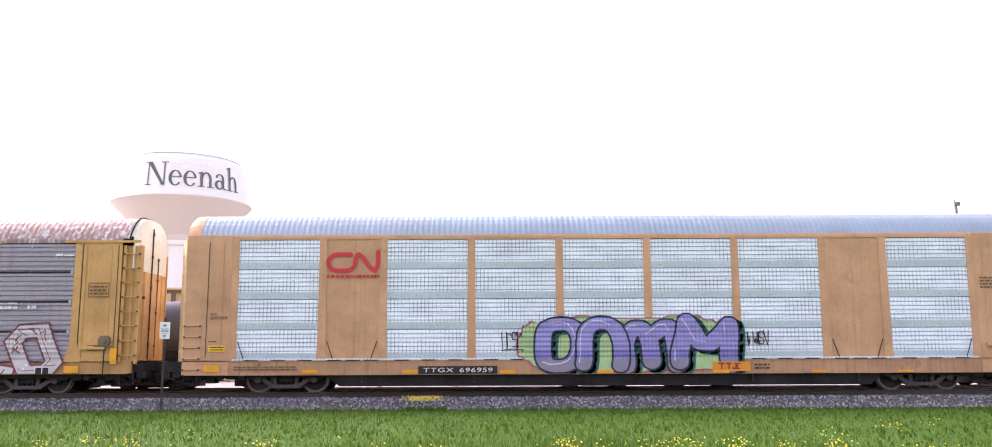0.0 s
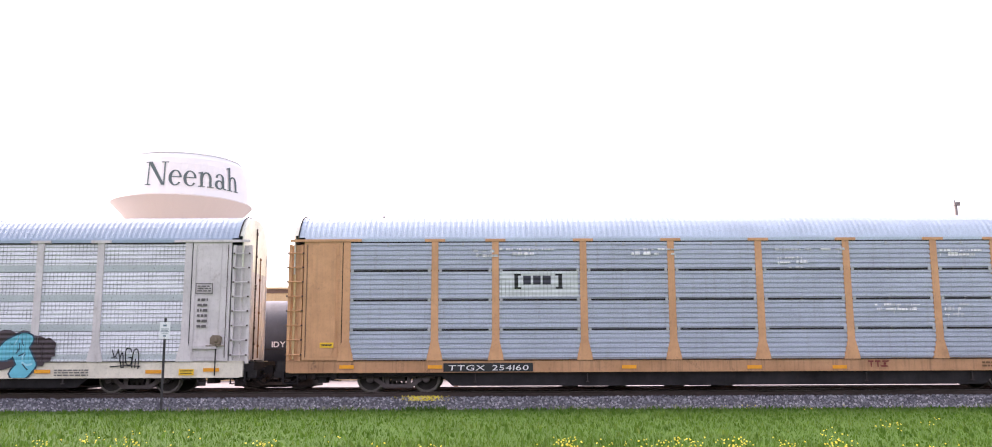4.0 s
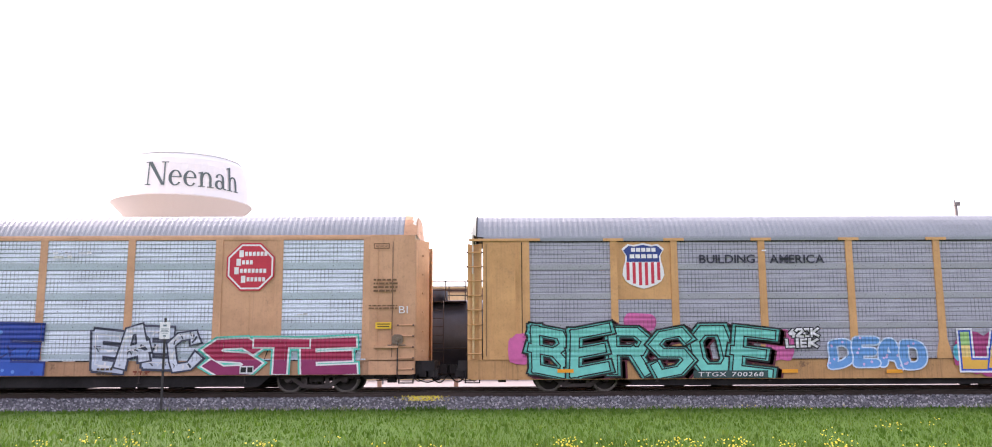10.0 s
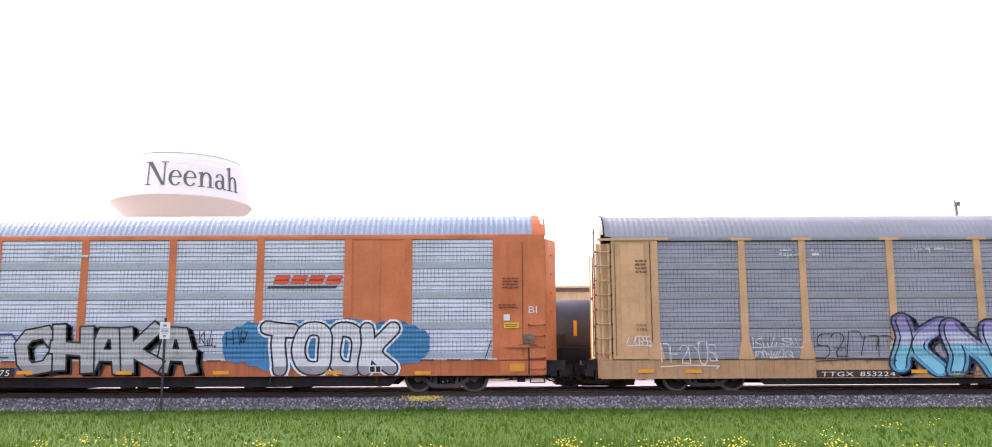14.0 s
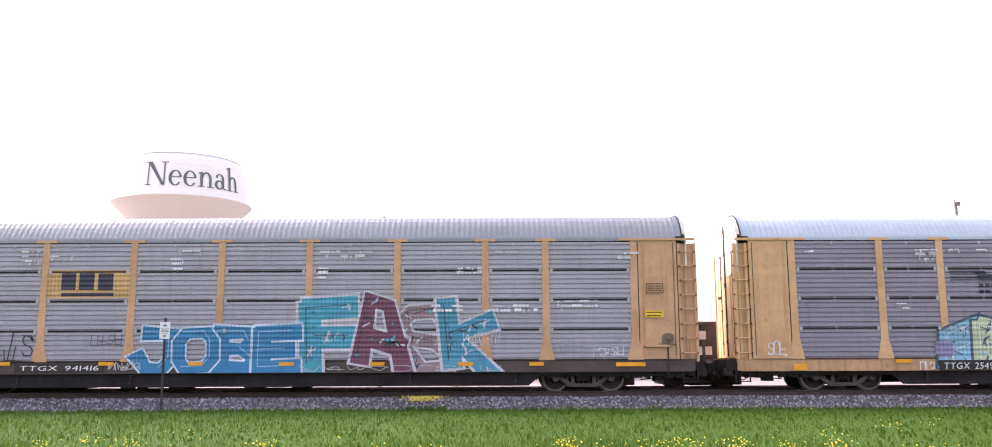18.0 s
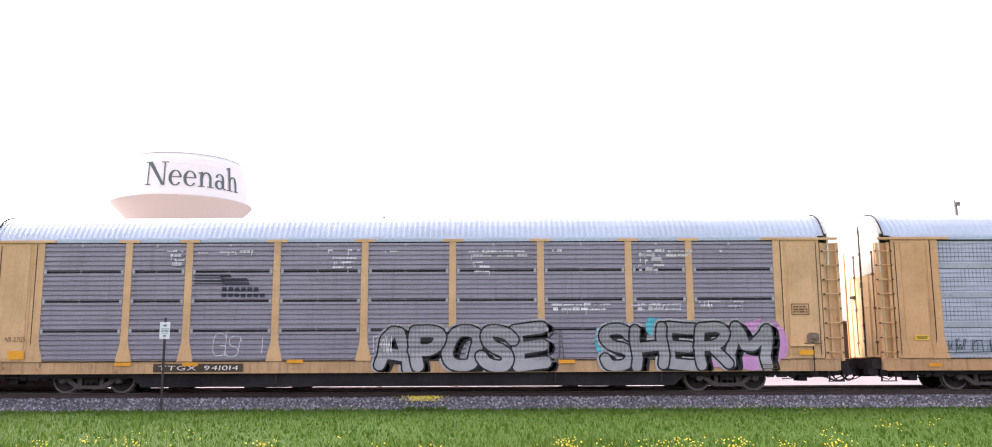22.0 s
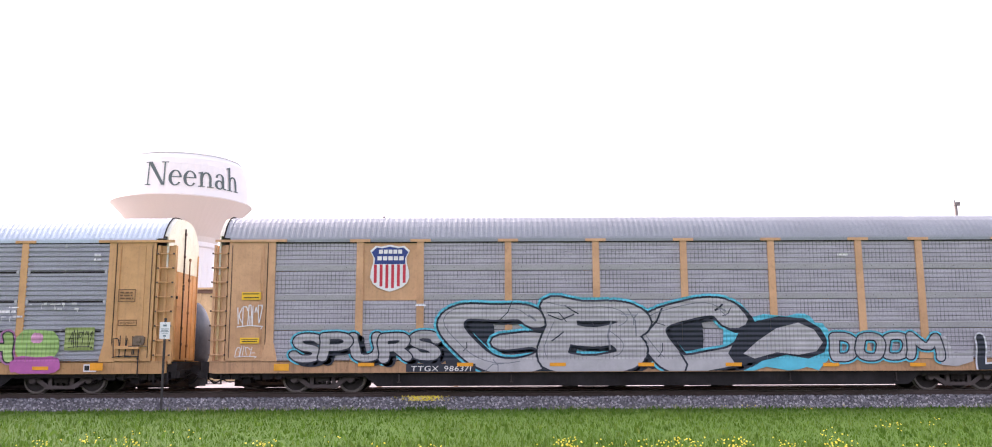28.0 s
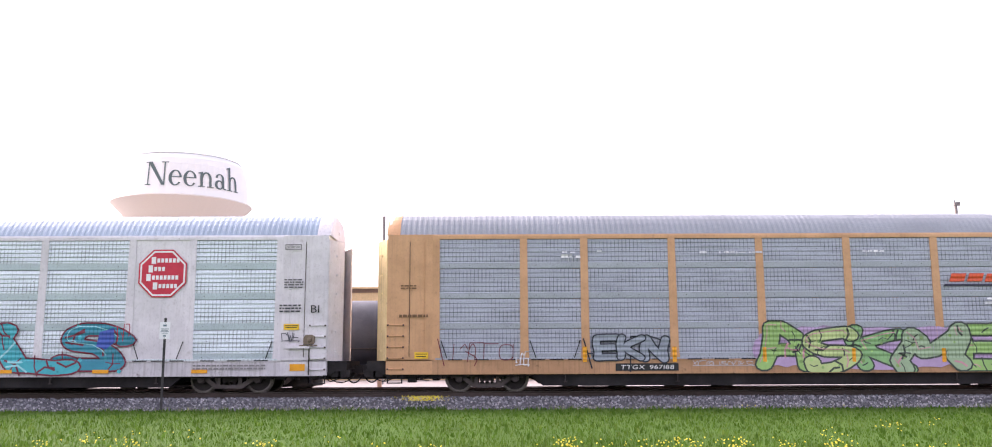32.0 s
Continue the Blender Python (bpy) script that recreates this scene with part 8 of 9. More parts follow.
blob(16, -4.19, 0.19, 0.62, 2.05, srgb(110, 108, 182), n=10, seed=5, label='violet cloud of spray paint')
word(16, 'SYNE', -3.92, 0.03, 0.74, 1.85, srgb(218, 218, 226), line=srgb(46, 46, 62), soft=1, cast=srgb(40, 40, 60), seed=15, warp=0.9, spread=2, label='white graffiti letters with dark edges')
blob(16, 0.03, 4.15, 0.72, 2.23, srgb(196, 86, 104), n=11, seed=5, label='red haze of spray paint')
word(16, 'TFATI', 0.31, 3.87, 0.72, 2.09, [(1.54, srgb(226, 208, 148)), (0, srgb(206, 156, 96))], line=srgb(150, 104, 84), halo=srgb(96, 146, 150), seed=23, warp=0.5, spread=1, label='cream and ochre graffiti letters on red')
word(16, 'IDAH', 5.41, 8.66, 1.01, 1.95, [(1.52, srgb(142, 180, 104)), (0, srgb(164, 200, 126))], line=srgb(34, 36, 40), halo=srgb(186, 120, 170), soft=1, seed=19, warp=0.8, spread=1, label='green graffiti letters with pink shade')
blob(16, 8.8, 10.18, 1.0, 2.02, srgb(150, 190, 110), n=4, seed=6, label='green painted blob')
blob(16, 8.66, 10.24, 0.57, 1.21, srgb(186, 96, 164), n=6, seed=7, label='pink painted blob')
blob(16, 9.27, 9.66, 1.55, 1.9, srgb(222, 160, 196), n=1, seed=7, label='pink painted disc')
shape(16, [(rect(10.33, 11.25, 1.34, 2.05), srgb(150, 170, 100))], 'green painted panel', 'painted_panel')
scrawl(16, 10.45, 11.17, 1.4, 1.97, srgb(18, 18, 22), n=5, seed=4, width=0.025)
shape(16, [(rect(4.62, 5.14, 0.89, 0.94), srgb(215, 210, 205)), (rect(4.82, 4.93, 0.71, 0.89), srgb(215, 210, 205)), (rect(5.18, 5.7, 0.89, 0.94), srgb(215, 210, 205)), (rect(5.38, 5.49, 0.7, 0.89), srgb(215, 210, 205)), (rect(5.74, 6.3, 0.89, 0.94, 0.04), srgb(215, 210, 205)), (rect(5.73, 6.29, 0.7, 0.75, -0.04), srgb(215, 210, 205)), (rect(5.9, 6.13, 0.76, 0.88), srgb(215, 210, 205))], 'owner mark in plain bars', 'owner_mark')
scrawl(16, -12.67, -11.85, 2.78, 4.28, srgb(18, 18, 22), n=2, seed=4, width=0.045)
scrawl(16, 11.86, 12.65, 1.1, 1.79, srgb(18, 18, 22), n=4, seed=6, width=0.035)
scrawl(16, -12.56, -11.85, 1.89, 2.19, srgb(96, 70, 150), n=4, seed=4, width=0.03)
shape(16, [(rect(10.98, 11.38, 0.68, 0.91), srgb(222, 222, 224)), (rect(11.01, 11.16, 0.72, 0.87), srgb(18, 18, 22)), (rect(11.2, 11.35, 0.72, 0.87), srgb(18, 18, 22))], 'white-framed black consolidated stencil', 'stencil_plate')
reflector(16, -8.57, z=0.82)
reflector(16, 2.15, z=0.78)
reflector(16, 5.5, z=0.76)
reflector(16, 9.64, z=0.74)
shape(16, [(rect(-12.09, -11.72, 0.7, 0.91), srgb(240, 160, 30)), (rect(11.18, 11.58, 0.72, 0.95), srgb(240, 160, 30))], 'orange reflective plate', 'reflector')
frame_box(16, 11.94, 12.48, 2.84, 3.24, srgb(105, 75, 45))
bars(16, 12.0, 12.42, 2.9, 3.18, 3, srgb(105, 75, 45), seed=1428)
shape(16, [(rect(-12.45, -11.9, 2.09, 2.33), srgb(235, 190, 40)), (rect(-12.42, -11.94, 2.26, 2.28), srgb(18, 18, 22)), (rect(-12.39, -11.95, 2.14, 2.17), srgb(18, 18, 22))], 'yellow warning placard', 'placard')
frame_box(16, 11.98, 12.57, 2.09, 2.28, srgb(105, 75, 45))
bars(16, 12.04, 12.51, 2.14, 2.22, 3, srgb(105, 75, 45), seed=1433)
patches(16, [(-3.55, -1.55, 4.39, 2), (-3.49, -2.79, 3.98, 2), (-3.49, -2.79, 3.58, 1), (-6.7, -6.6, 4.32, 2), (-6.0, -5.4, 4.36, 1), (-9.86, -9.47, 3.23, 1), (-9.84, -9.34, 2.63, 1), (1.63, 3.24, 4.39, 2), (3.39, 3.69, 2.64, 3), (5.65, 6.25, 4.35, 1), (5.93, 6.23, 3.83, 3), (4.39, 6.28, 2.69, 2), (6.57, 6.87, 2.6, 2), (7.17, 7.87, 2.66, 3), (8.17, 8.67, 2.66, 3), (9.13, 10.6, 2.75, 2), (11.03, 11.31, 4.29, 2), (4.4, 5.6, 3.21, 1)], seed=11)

# car 18
shape(17, [(rect(4.57, 5.04, 3.38, 3.64, 0.1), srgb(222, 85, 40)), (rect(5.13, 5.6, 3.38, 3.64, 0.1), srgb(222, 85, 40)), (rect(5.69, 6.16, 3.37, 3.63, 0.1), srgb(222, 85, 40)), (rect(6.25, 6.72, 3.37, 3.63, 0.1), srgb(222, 85, 40)), (rect(4.36, 6.6, 3.23, 3.31, 0.08), srgb(40, 42, 60))], 'orange railway emblem in slanted bars over a dark swoosh', 'emblem')
board(17, 'TTGX 967188', -6.04, -4.08, 0.64, 0.87)
scrawl(17, -11.58, -10.34, 0.59, 1.84, srgb(120, 50, 55), n=1, seed=4, width=0.035)
scrawl(17, -11.13, -9.22, 0.92, 1.6, srgb(120, 60, 62), n=4, seed=9, width=0.03)
scrawl(17, -7.01, -4.33, 0.57, 1.85, srgb(30, 34, 44), n=2, seed=6, width=0.05)
word(17, 'EKN', -6.66, -4.45, 0.95, 1.74, srgb(150, 160, 170), line=srgb(34, 38, 48), soft=2, seed=11, warp=0.8, label='outlined graffiti letters')
blob(17, -1.76, 6.37, 0.61, 2.04, srgb(186, 160, 196), n=16, seed=8, label='lilac haze of spray paint')
wild(17, 'ASKME', -1.47, 6.25, 0.57, 2.0, [srgb(150, 192, 112), srgb(186, 206, 138), srgb(134, 184, 122), srgb(160, 186, 150)], line=srgb(62, 72, 62), seed=81, thick=0.17, soft=1, marks=srgb(208, 150, 160), label='lime green graffiti piece with dark edges')
scrawl(17, 10.2, 11.03, 0.96, 1.45, srgb(18, 18, 22), n=3, seed=4, width=0.045)
scrawl(17, -9.15, -8.75, 0.81, 1.28, srgb(222, 222, 224), n=3, seed=4, width=0.03)
scrawl(17, -3.63, -1.76, 0.79, 0.94, srgb(190, 190, 192), n=9, seed=4, width=0.02)
shape(17, [(rect(-7.06, -6.93, 0.92, 1.39), srgb(240, 165, 30)), (rect(-4.26, -4.13, 0.91, 1.38), srgb(240, 165, 30)), (rect(-1.44, -1.33, 0.9, 1.35), srgb(240, 165, 30)), (rect(1.34, 1.45, 0.89, 1.31), srgb(240, 165, 30)), (rect(4.14, 4.27, 0.87, 1.3), srgb(240, 165, 30))], 'upright orange reflective strip', 'reflector')
bars(17, -12.79, -11.89, 2.28, 2.45, 1, srgb(110, 80, 50), seed=3)
shape(17, [(rect(-12.3, -11.87, 1.04, 1.24), srgb(235, 190, 40)), (rect(-12.27, -11.91, 1.17, 1.19), srgb(18, 18, 22)), (rect(-12.24, -11.93, 1.09, 1.12), srgb(18, 18, 22))], 'yellow warning placard', 'placard')
shape(17, [(rect(12.08, 12.53, 1.96, 2.17), srgb(235, 190, 40)), (rect(12.12, 12.5, 2.1, 2.13), srgb(18, 18, 22)), (rect(12.13, 12.47, 2.0, 2.03), srgb(18, 18, 22))], 'yellow warning placard', 'placard')
frame_box(17, 11.93, 12.49, 3.05, 3.37, srgb(105, 75, 45))
bars(17, 11.99, 12.43, 3.11, 3.31, 3, srgb(105, 75, 45), seed=1327)
bars(17, 11.94, 12.34, 2.29, 2.65, 4, srgb(110, 80, 50), seed=3)
bars(17, 12.12, 12.38, 3.49, 3.93, 5, srgb(110, 80, 50), seed=3)
bars(17, -12.75, -12.26, 3.19, 3.35, 2, srgb(110, 80, 50), seed=3)
scrawl(17, 12.5, 12.94, 2.33, 2.69, srgb(222, 222, 224), n=3, seed=4, width=0.03)
patches(17, [(-7.72, -7.22, 4.33, 2), (-6.62, -6.51, 4.37, 1), (-3.4, -1.6, 4.31, 1), (1.41, 2.62, 4.33, 1), (5.59, 5.99, 2.81, 2), (6.77, 6.97, 2.51, 2), (7.17, 7.97, 2.51, 1)], seed=5)

# car 19
octagon(18, 7.95, 3.74, 0.82)
wild(18, 'RGILS', -1.72, 6.86, 0.64, 2.07, [srgb(52, 172, 184), srgb(42, 142, 164), srgb(70, 186, 196)], line=srgb(120, 40, 58), seed=91, thick=0.19, soft=1, marks=srgb(150, 215, 222), label='turquoise graffiti piece with red edges')
shape(18, [([(6.0, 1.45), (6.09, 1.9), (6.52, 2.03), (6.58, 1.6), (6.32, 1.37)], srgb(60, 90, 180))], 'blue painted box', 'graffiti')
scrawl(18, 6.63, 7.02, 1.5, 2.19, srgb(180, 50, 70), n=2, seed=3, width=0.03)
letters(18, 'BI', 12.68, 12.94, 2.48, 2.72, srgb(18, 18, 22))
shape(18, [(rect(11.84, 12.32, 1.95, 2.13), srgb(235, 190, 40)), (rect(11.88, 12.28, 2.06, 2.09), srgb(18, 18, 22)), (rect(11.9, 12.26, 2.0, 2.03), srgb(18, 18, 22))], 'yellow warning placard', 'placard')
shape(18, [(rect(12.06, 12.53, 0.68, 0.89), srgb(240, 165, 30))], 'orange reflective plate', 'reflector')
reflector(18, 3.19, z=0.64)
reflector(18, 6.19, z=0.63)
reflector(18, 9.26, z=0.62)
bars(18, 11.82, 12.42, 3.24, 3.56, 4, srgb(90, 88, 92), seed=3)
bars(18, 11.69, 12.36, 2.48, 2.76, 3, srgb(60, 58, 62), seed=3)
bars(18, 9.05, 11.31, 0.71, 0.9, 2, srgb(130, 126, 128), seed=3)
frame_box(18, 11.82, 12.34, 4.47, 4.65, srgb(130, 126, 128))
bars(18, 11.88, 12.28, 4.53, 4.59, 3, srgb(130, 126, 128), seed=452)
scrawl(18, 11.78, 12.33, 1.58, 1.87, srgb(70, 70, 80), n=3, seed=3, width=0.025)

# ---- sleepers, stones, grass and flowers ----
def sleepers():
    ob = empty("sleepers", (0, 0, 0), "dark timber sleepers under the rails", "sleepers", kind="structure")
    wood = paint("creosoted_wood", (0.055, 0.042, 0.035), 0.9, dirt=(0.12, 0.11, 0.10))
    me = made("sleeper", lambda bm: box(bm, -0.115, 0.115, -1.3, 1.3, -0.36, -0.172), wood)
    for yy in (TRACK, FAR):
        for i in range(-55, 56):
            part("sleeper", me, wood, ob, at=(i * 0.53 + 0.02 * math.sin(i * 3.7), yy, 0.004 * math.sin(i * 1.9)))


sleepers()


def bed_height(y):
    for (y0, z0), (y1, z1) in zip(((-2.0, -0.47), (-1.3, -0.385), (-0.35, -0.215), (0.3, -0.19)), ((-1.3, -0.385), (-0.35, -0.215), (0.3, -0.19), (9.0, -0.19))):
        if y0 <= y <= y1:
            return z0 + (z1 - z0) * (y - y0) / (y1 - y0)
    return -0.5


def scatter(name, verts, faces, material, label, smooth=False):
    me = bpy.data.meshes.new(name)
    me.from_pydata(verts, [], faces)
    me.materials.append(material)
    ob = new(name, me)
    return tagged(ob, label, name.replace("_", " "), kind="stuff")


def island_mat(name, stops, rough=0.9, through=0.0, patch=None):
    """A colour picked for each piece of a joined mesh."""
    m, nt, b = nodes_of(name)
    g = nt.nodes.new("ShaderNodeNewGeometry")
    c = ramp(nt, g.outputs["Random Per Island"], stops)
    if patch:
        c = mixed(nt, 1.0, c, ramp(nt, noise_of(nt, (0.28, 0.55, 0.5), 4, 0.6), [(0.34, patch[0]), (0.66, patch[1])]), "MULTIPLY")
    nt.links.new(c, b.inputs["Base Color"])
    b.inputs["Roughness"].default_value = rough
    if through:
        tr = nt.nodes.new("ShaderNodeBsdfTranslucent")
        nt.links.new(c, tr.inputs[0])
        mx = nt.nodes.new("ShaderNodeMixShader")
        mx.inputs[0].default_value = through
        out = next(n for n in nt.nodes if n.type == "OUTPUT_MATERIAL")
        nt.links.new(b.outputs[0], mx.inputs[1])
        nt.links.new(tr.outputs[0], mx.inputs[2])
        nt.links.new(mx.outputs[0], out.inputs[0])
    return m


def stones():
    rnd = np.random.RandomState(4)
    n = 17000
    x = rnd.uniform(-26, 26, n)
    y = np.where(rnd.rand(n) < 0.9, rnd.uniform(-1.75, 0.75, n), rnd.uniform(0.8, 5.0, n))
    verts, faces = [], []
    base = np.array([(1, 0, 0), (-1, 0, 0), (0, 1, 0), (0, -1, 0), (0, 0, 1), (0, 0, -1)], float)
    tri = ((0, 2, 4), (2, 1, 4), (1, 3, 4), (3, 0, 4), (2, 0, 5), (1, 2, 5), (3, 1, 5), (0, 3, 5))
    for i in range(n):
        r = rnd.uniform(0.022, 0.05)
        q = base * rnd.uniform(0.6, 1.25, (6, 1)) * r
        a, b = rnd.uniform(0, 6.3, 2)
        ca, sa, cb, sb = math.cos(a), math.sin(a), math.cos(b), math.sin(b)
        q = q @ np.array([(ca, -sa, 0), (sa, ca, 0), (0, 0, 1)]) @ np.array([(1, 0, 0), (0, cb, -sb), (0, sb, cb)])
        k = len(verts)
        z = bed_height(y[i]) + r * 0.45
        verts += [(x[i] + v[0], y[i] + v[1], z + v[2]) for v in q]
        faces += [(k + p, k + q_, k + s) for p, q_, s in tri]
    scatter("ballast_stones", verts, faces, island_mat("ballast_stone", [(0.0, (0.06, 0.06, 0.07)), (0.5, (0.175, 0.177, 0.195)), (0.85, (0.30, 0.30, 0.325)), (1.0, (0.48, 0.47, 0.48))]), "grey-blue crushed stones of the track bed")


stones()


def verge_height(y):
    pts = ((-60, -0.5), (-20, -0.5), (-8, -0.46), (-2.6, -0.42), (-1.2, -0.46), (-0.6, -0.60))
    return float(np.interp(y, [p[0] for p in pts], [p[1] for p in pts]))


def blades(name, n, x0, x1, y0, y1, tall, wide, material, label, seed, patchy=0.0):
    """Grass as single bent blades, denser and taller in soft patches."""
    rnd = np.random.RandomState(seed)
    x, y = rnd.uniform(x0, x1, n), rnd.uniform(y0, y1, n)
    edge = -1.55 + 0.28 * np.sin(x * 0.9) + 0.18 * np.sin(x * 2.7 + 1) + 0.1 * np.sin(x * 7.1)
    keep = y < edge
    x, y = x[keep], y[keep]
    lush = 0.5 + 0.28 * np.sin(x * 0.55 + 1.3 * np.sin(y * 0.4)) + 0.22 * np.sin(x * 1.9 + y * 1.1)
    if patchy:
        keep = rnd.rand(len(x)) < lush * patchy
        x, y, lush = x[keep], y[keep], lush[keep]
    m = len(x)
    z = np.interp(y, [-60, -20, -8, -2.6, -1.2, -0.6], [-0.5, -0.5, -0.46, -0.42, -0.46, -0.60])
    h = tall * rnd.uniform(0.45, 1.15, m) * (0.7 + 0.5 * lush)
    w = wide * rnd.uniform(0.6, 1.3, m)
    a = rnd.uniform(0, 2 * np.pi, m)
    lean = rnd.uniform(0.1, 0.8, m) * h
    la = rnd.uniform(0, 2 * np.pi, m)
    ca, sa = np.cos(a) * w / 2, np.sin(a) * w / 2
    lx, ly = np.cos(la) * lean, np.sin(la) * lean
    V = np.empty((m, 5, 3))
    V[:, 0] = np.stack([x - ca, y - sa, z - 0.01], 1)
    V[:, 1] = np.stack([x + ca, y + sa, z - 0.01], 1)
    V[:, 2] = np.stack([x + ca * 0.8 + lx * 0.3, y + sa * 0.8 + ly * 0.3, z + h * 0.55], 1)
    V[:, 3] = np.stack([x - ca * 0.8 + lx * 0.3, y - sa * 0.8 + ly * 0.3, z + h * 0.55], 1)
    V[:, 4] = np.stack([x + lx, y + ly, z + h], 1)
    k = np.arange(m) * 5
    me = bpy.data.meshes.new(name)
    me.vertices.add(m * 5)
    me.vertices.foreach_set("co", V.reshape(-1))
    loops = np.stack([k, k + 1, k + 2, k + 3, k + 3, k + 2, k + 4], 1).reshape(-1)
    me.loops.add(m * 7)
    me.loops.foreach_set("vertex_index", loops)
    me.polygons.add(m * 2)
    me.polygons.foreach_set("loop_start", np.stack([np.arange(m) * 7, np.arange(m) * 7 + 4], 1).reshape(-1))
    me.update(calc_edges=True)
    me.materials.append(material)
    return tagged(new(name, me), label, "grass", kind="stuff")


GRASS = island_mat("grass_blade", [(0.0, (0.050, 0.108, 0.017)), (0.5, (0.061, 0.127, 0.021)), (0.85, (0.070, 0.138, 0.025)), (1.0, (0.100, 0.158, 0.04))], 0.95, 0.5, ((0.74, 0.84, 0.66), (1.16, 1.04, 1.0)))
GRASS.node_tree.nodes["Principled BSDF"].inputs["Specular IOR Level"].default_value = 0.15
STRAW = island_mat("pale_grass_blade", [(0.0, (0.14, 0.20, 0.045)), (0.6, (0.24, 0.28, 0.10)), (1.0, (0.42, 0.40, 0.22))], 0.8, 0.3)
blades("grass", 110000, -21, 21, -14.5, -1.2, 0.07, 0.010, GRASS, "bright green spring grass on the verge", 3)
blades("tall_grass", 15000, -21, 21, -14.9, -12.2, 0.17, 0.014, GRASS, "taller tufts in the green verge", 8, 0.8)
blades("edge_grass", 5000, -21, 21, -2.6, -1.2, 0.15, 0.012, STRAW, "pale dry grass along the edge of the stones", 15, 0.7)
blades("outer_grass", 60000, -60, 60, -40, -1.2, 0.12, 0.05, GRASS, "green grass further along the verge", 5)


def flowers(spots, seed):
    """Small yellow flower heads on thin stems, in loose patches."""
    rnd = random.Random(seed)
    verts, faces = [], []
    for cx, cy, rx, ry, n, zb in spots:
        for _ in range(n):
            x, y = rnd.gauss(cx, rx), rnd.gauss(cy, ry)
            z = (verge_height(y) if zb is None else zb) + rnd.uniform(0.10, 0.24)
            r = rnd.uniform(0.009, 0.017)
            k = len(verts)
            tx, ty = rnd.uniform(-0.5, 0.5), rnd.uniform(-1.0, -0.2)
            for i in range(6):
                w = i * math.pi / 3
                verts.append((x + r * math.cos(w), y + r * math.sin(w) * 0.8, z - ty * r * math.sin(w) + tx * r * math.cos(w)))
            verts.append((x, y, z + 0.012))
            faces += [(k + i, k + (i + 1) % 6, k + 6) for i in range(6)]
    scatter("yellow_flowers", verts, faces, island_mat("flower_yellow", [(0.0, (0.62, 0.50, 0.02)), (1.0, (0.85, 0.72, 0.06))], 0.6, 0.2), "small yellow flowers scattered over the grass verge")


flowers([(1.08, -14.07, 0.11, 0.23, 46, None), (2.85, -13.93, 0.18, 0.24, 31, None), (3.7, -13.98, 0.13, 0.24, 36, None), (4.39, -14.35, 0.1, 0.18, 18, None), (5.2, -14.17, 0.1, 0.18, 31, None), (7.53, -10.32, 0.14, 0.36, 15, None), (8.71, -9.84, 0.18, 0.15, 8, None), (6.31, -14.96, 0.1, 0.08, 13, None), (5.8, -12.14, 0.12, 0.24, 9, None), (-6.74, -12.82, 0.12, 0.16, 13, None), (-5.84, -13.72, 0.22, 0.2, 21, None), (-3.52, -14.17, 0.1, 0.18, 21, None), (-1.68, -14.47, 0.1, 0.13, 12, None), (-0.94, -14.51, 0.09, 0.13, 17, None), (-7.27, -13.76, 0.33, 0.19, 15, None), (-2.72, -12.77, 0.09, 0.16, 4, None), (3.79, -14.84, 1.46, 0.12, 25, None), (1.95, -14.0, 0.39, 0.24, 15, None), (-5.66, -12.06, 0.55, 0.31, 10, None), (7.32, -4.29, 0.77, 0.26, 10, None), (-2.17, -0.80, 0.30, 0.12, 420, -0.31)], 6)
blades("track_weed", 900, -2.9, -1.4, -2.0, -1.3, 0.2, 0.012, GRASS, "weeds at the edge of the stones", 12)


# ---- sign post ----
def sign_post():
    s = empty("sign_post", (-9.62, -1.9, -0.44), "thin dark steel post with a small white notice", "sign", kind="")
    metal = paint("post_steel", (0.035, 0.033, 0.035), 0.6, 0.4)
    bm = bmesh.new()
    prism(bm, ((-0.032, -0.018), (0.032, -0.018), (0.032, 0.018), (0.02, 0.018), (0.02, -0.006), (-0.02, -0.006), (-0.02, 0.018), (-0.032, 0.018)), "z", -0.3, 2.68)
    part("post", bm, metal, s)
    plate = plain("sign_white", (0.78, 0.80, 0.82), 0.4, 0, 0.04)
    bm = bmesh.new()
    box(bm, -0.15, 0.15, -0.028, -0.022, 2.07, 2.56)
    pl = part("plate", bm, plate, s, "white notice plate")
    ink = plain("sign_ink", (0.12, 0.18, 0.22), 0.6)
    for z, w, h in ((2.46, 0.05, 0.055), (2.36, 0.11, 0.018), (2.32, 0.10, 0.018), (2.28, 0.12, 0.018), (2.16, 0.04, 0.05), (2.235, 0.09, 0.012)):
        bm = bmesh.new()
        box(bm, -w, w, -0.0325, -0.0285, z - h / 2, z + h / 2)
        part("printed_bar", bm, ink, pl)
    for z in (2.53, 2.10):
        bm = bmesh.new()
        lathe(bm, [(0.012, -0.036), (0.012, -0.026)], 8, "y", (0, 0, z))
        part("bolt", bm, metal, pl)


sign_post()


# ---- the standing train on the second track ----
TANK = paint("tank_black", (0.022, 0.025, 0.038), 0.45, 0.0, dirt=(0.07, 0.068, 0.07), amount=0.2)
GOND = paint("gondola_dark", (0.075, 0.062, 0.072), 0.6, dirt=(0.14, 0.09, 0.07))
PALE = plain("stencil_white", (0.75, 0.75, 0.75), 0.6)
AMBER = plain("reflector_amber", srgb(235, 165, 40), 0.4)


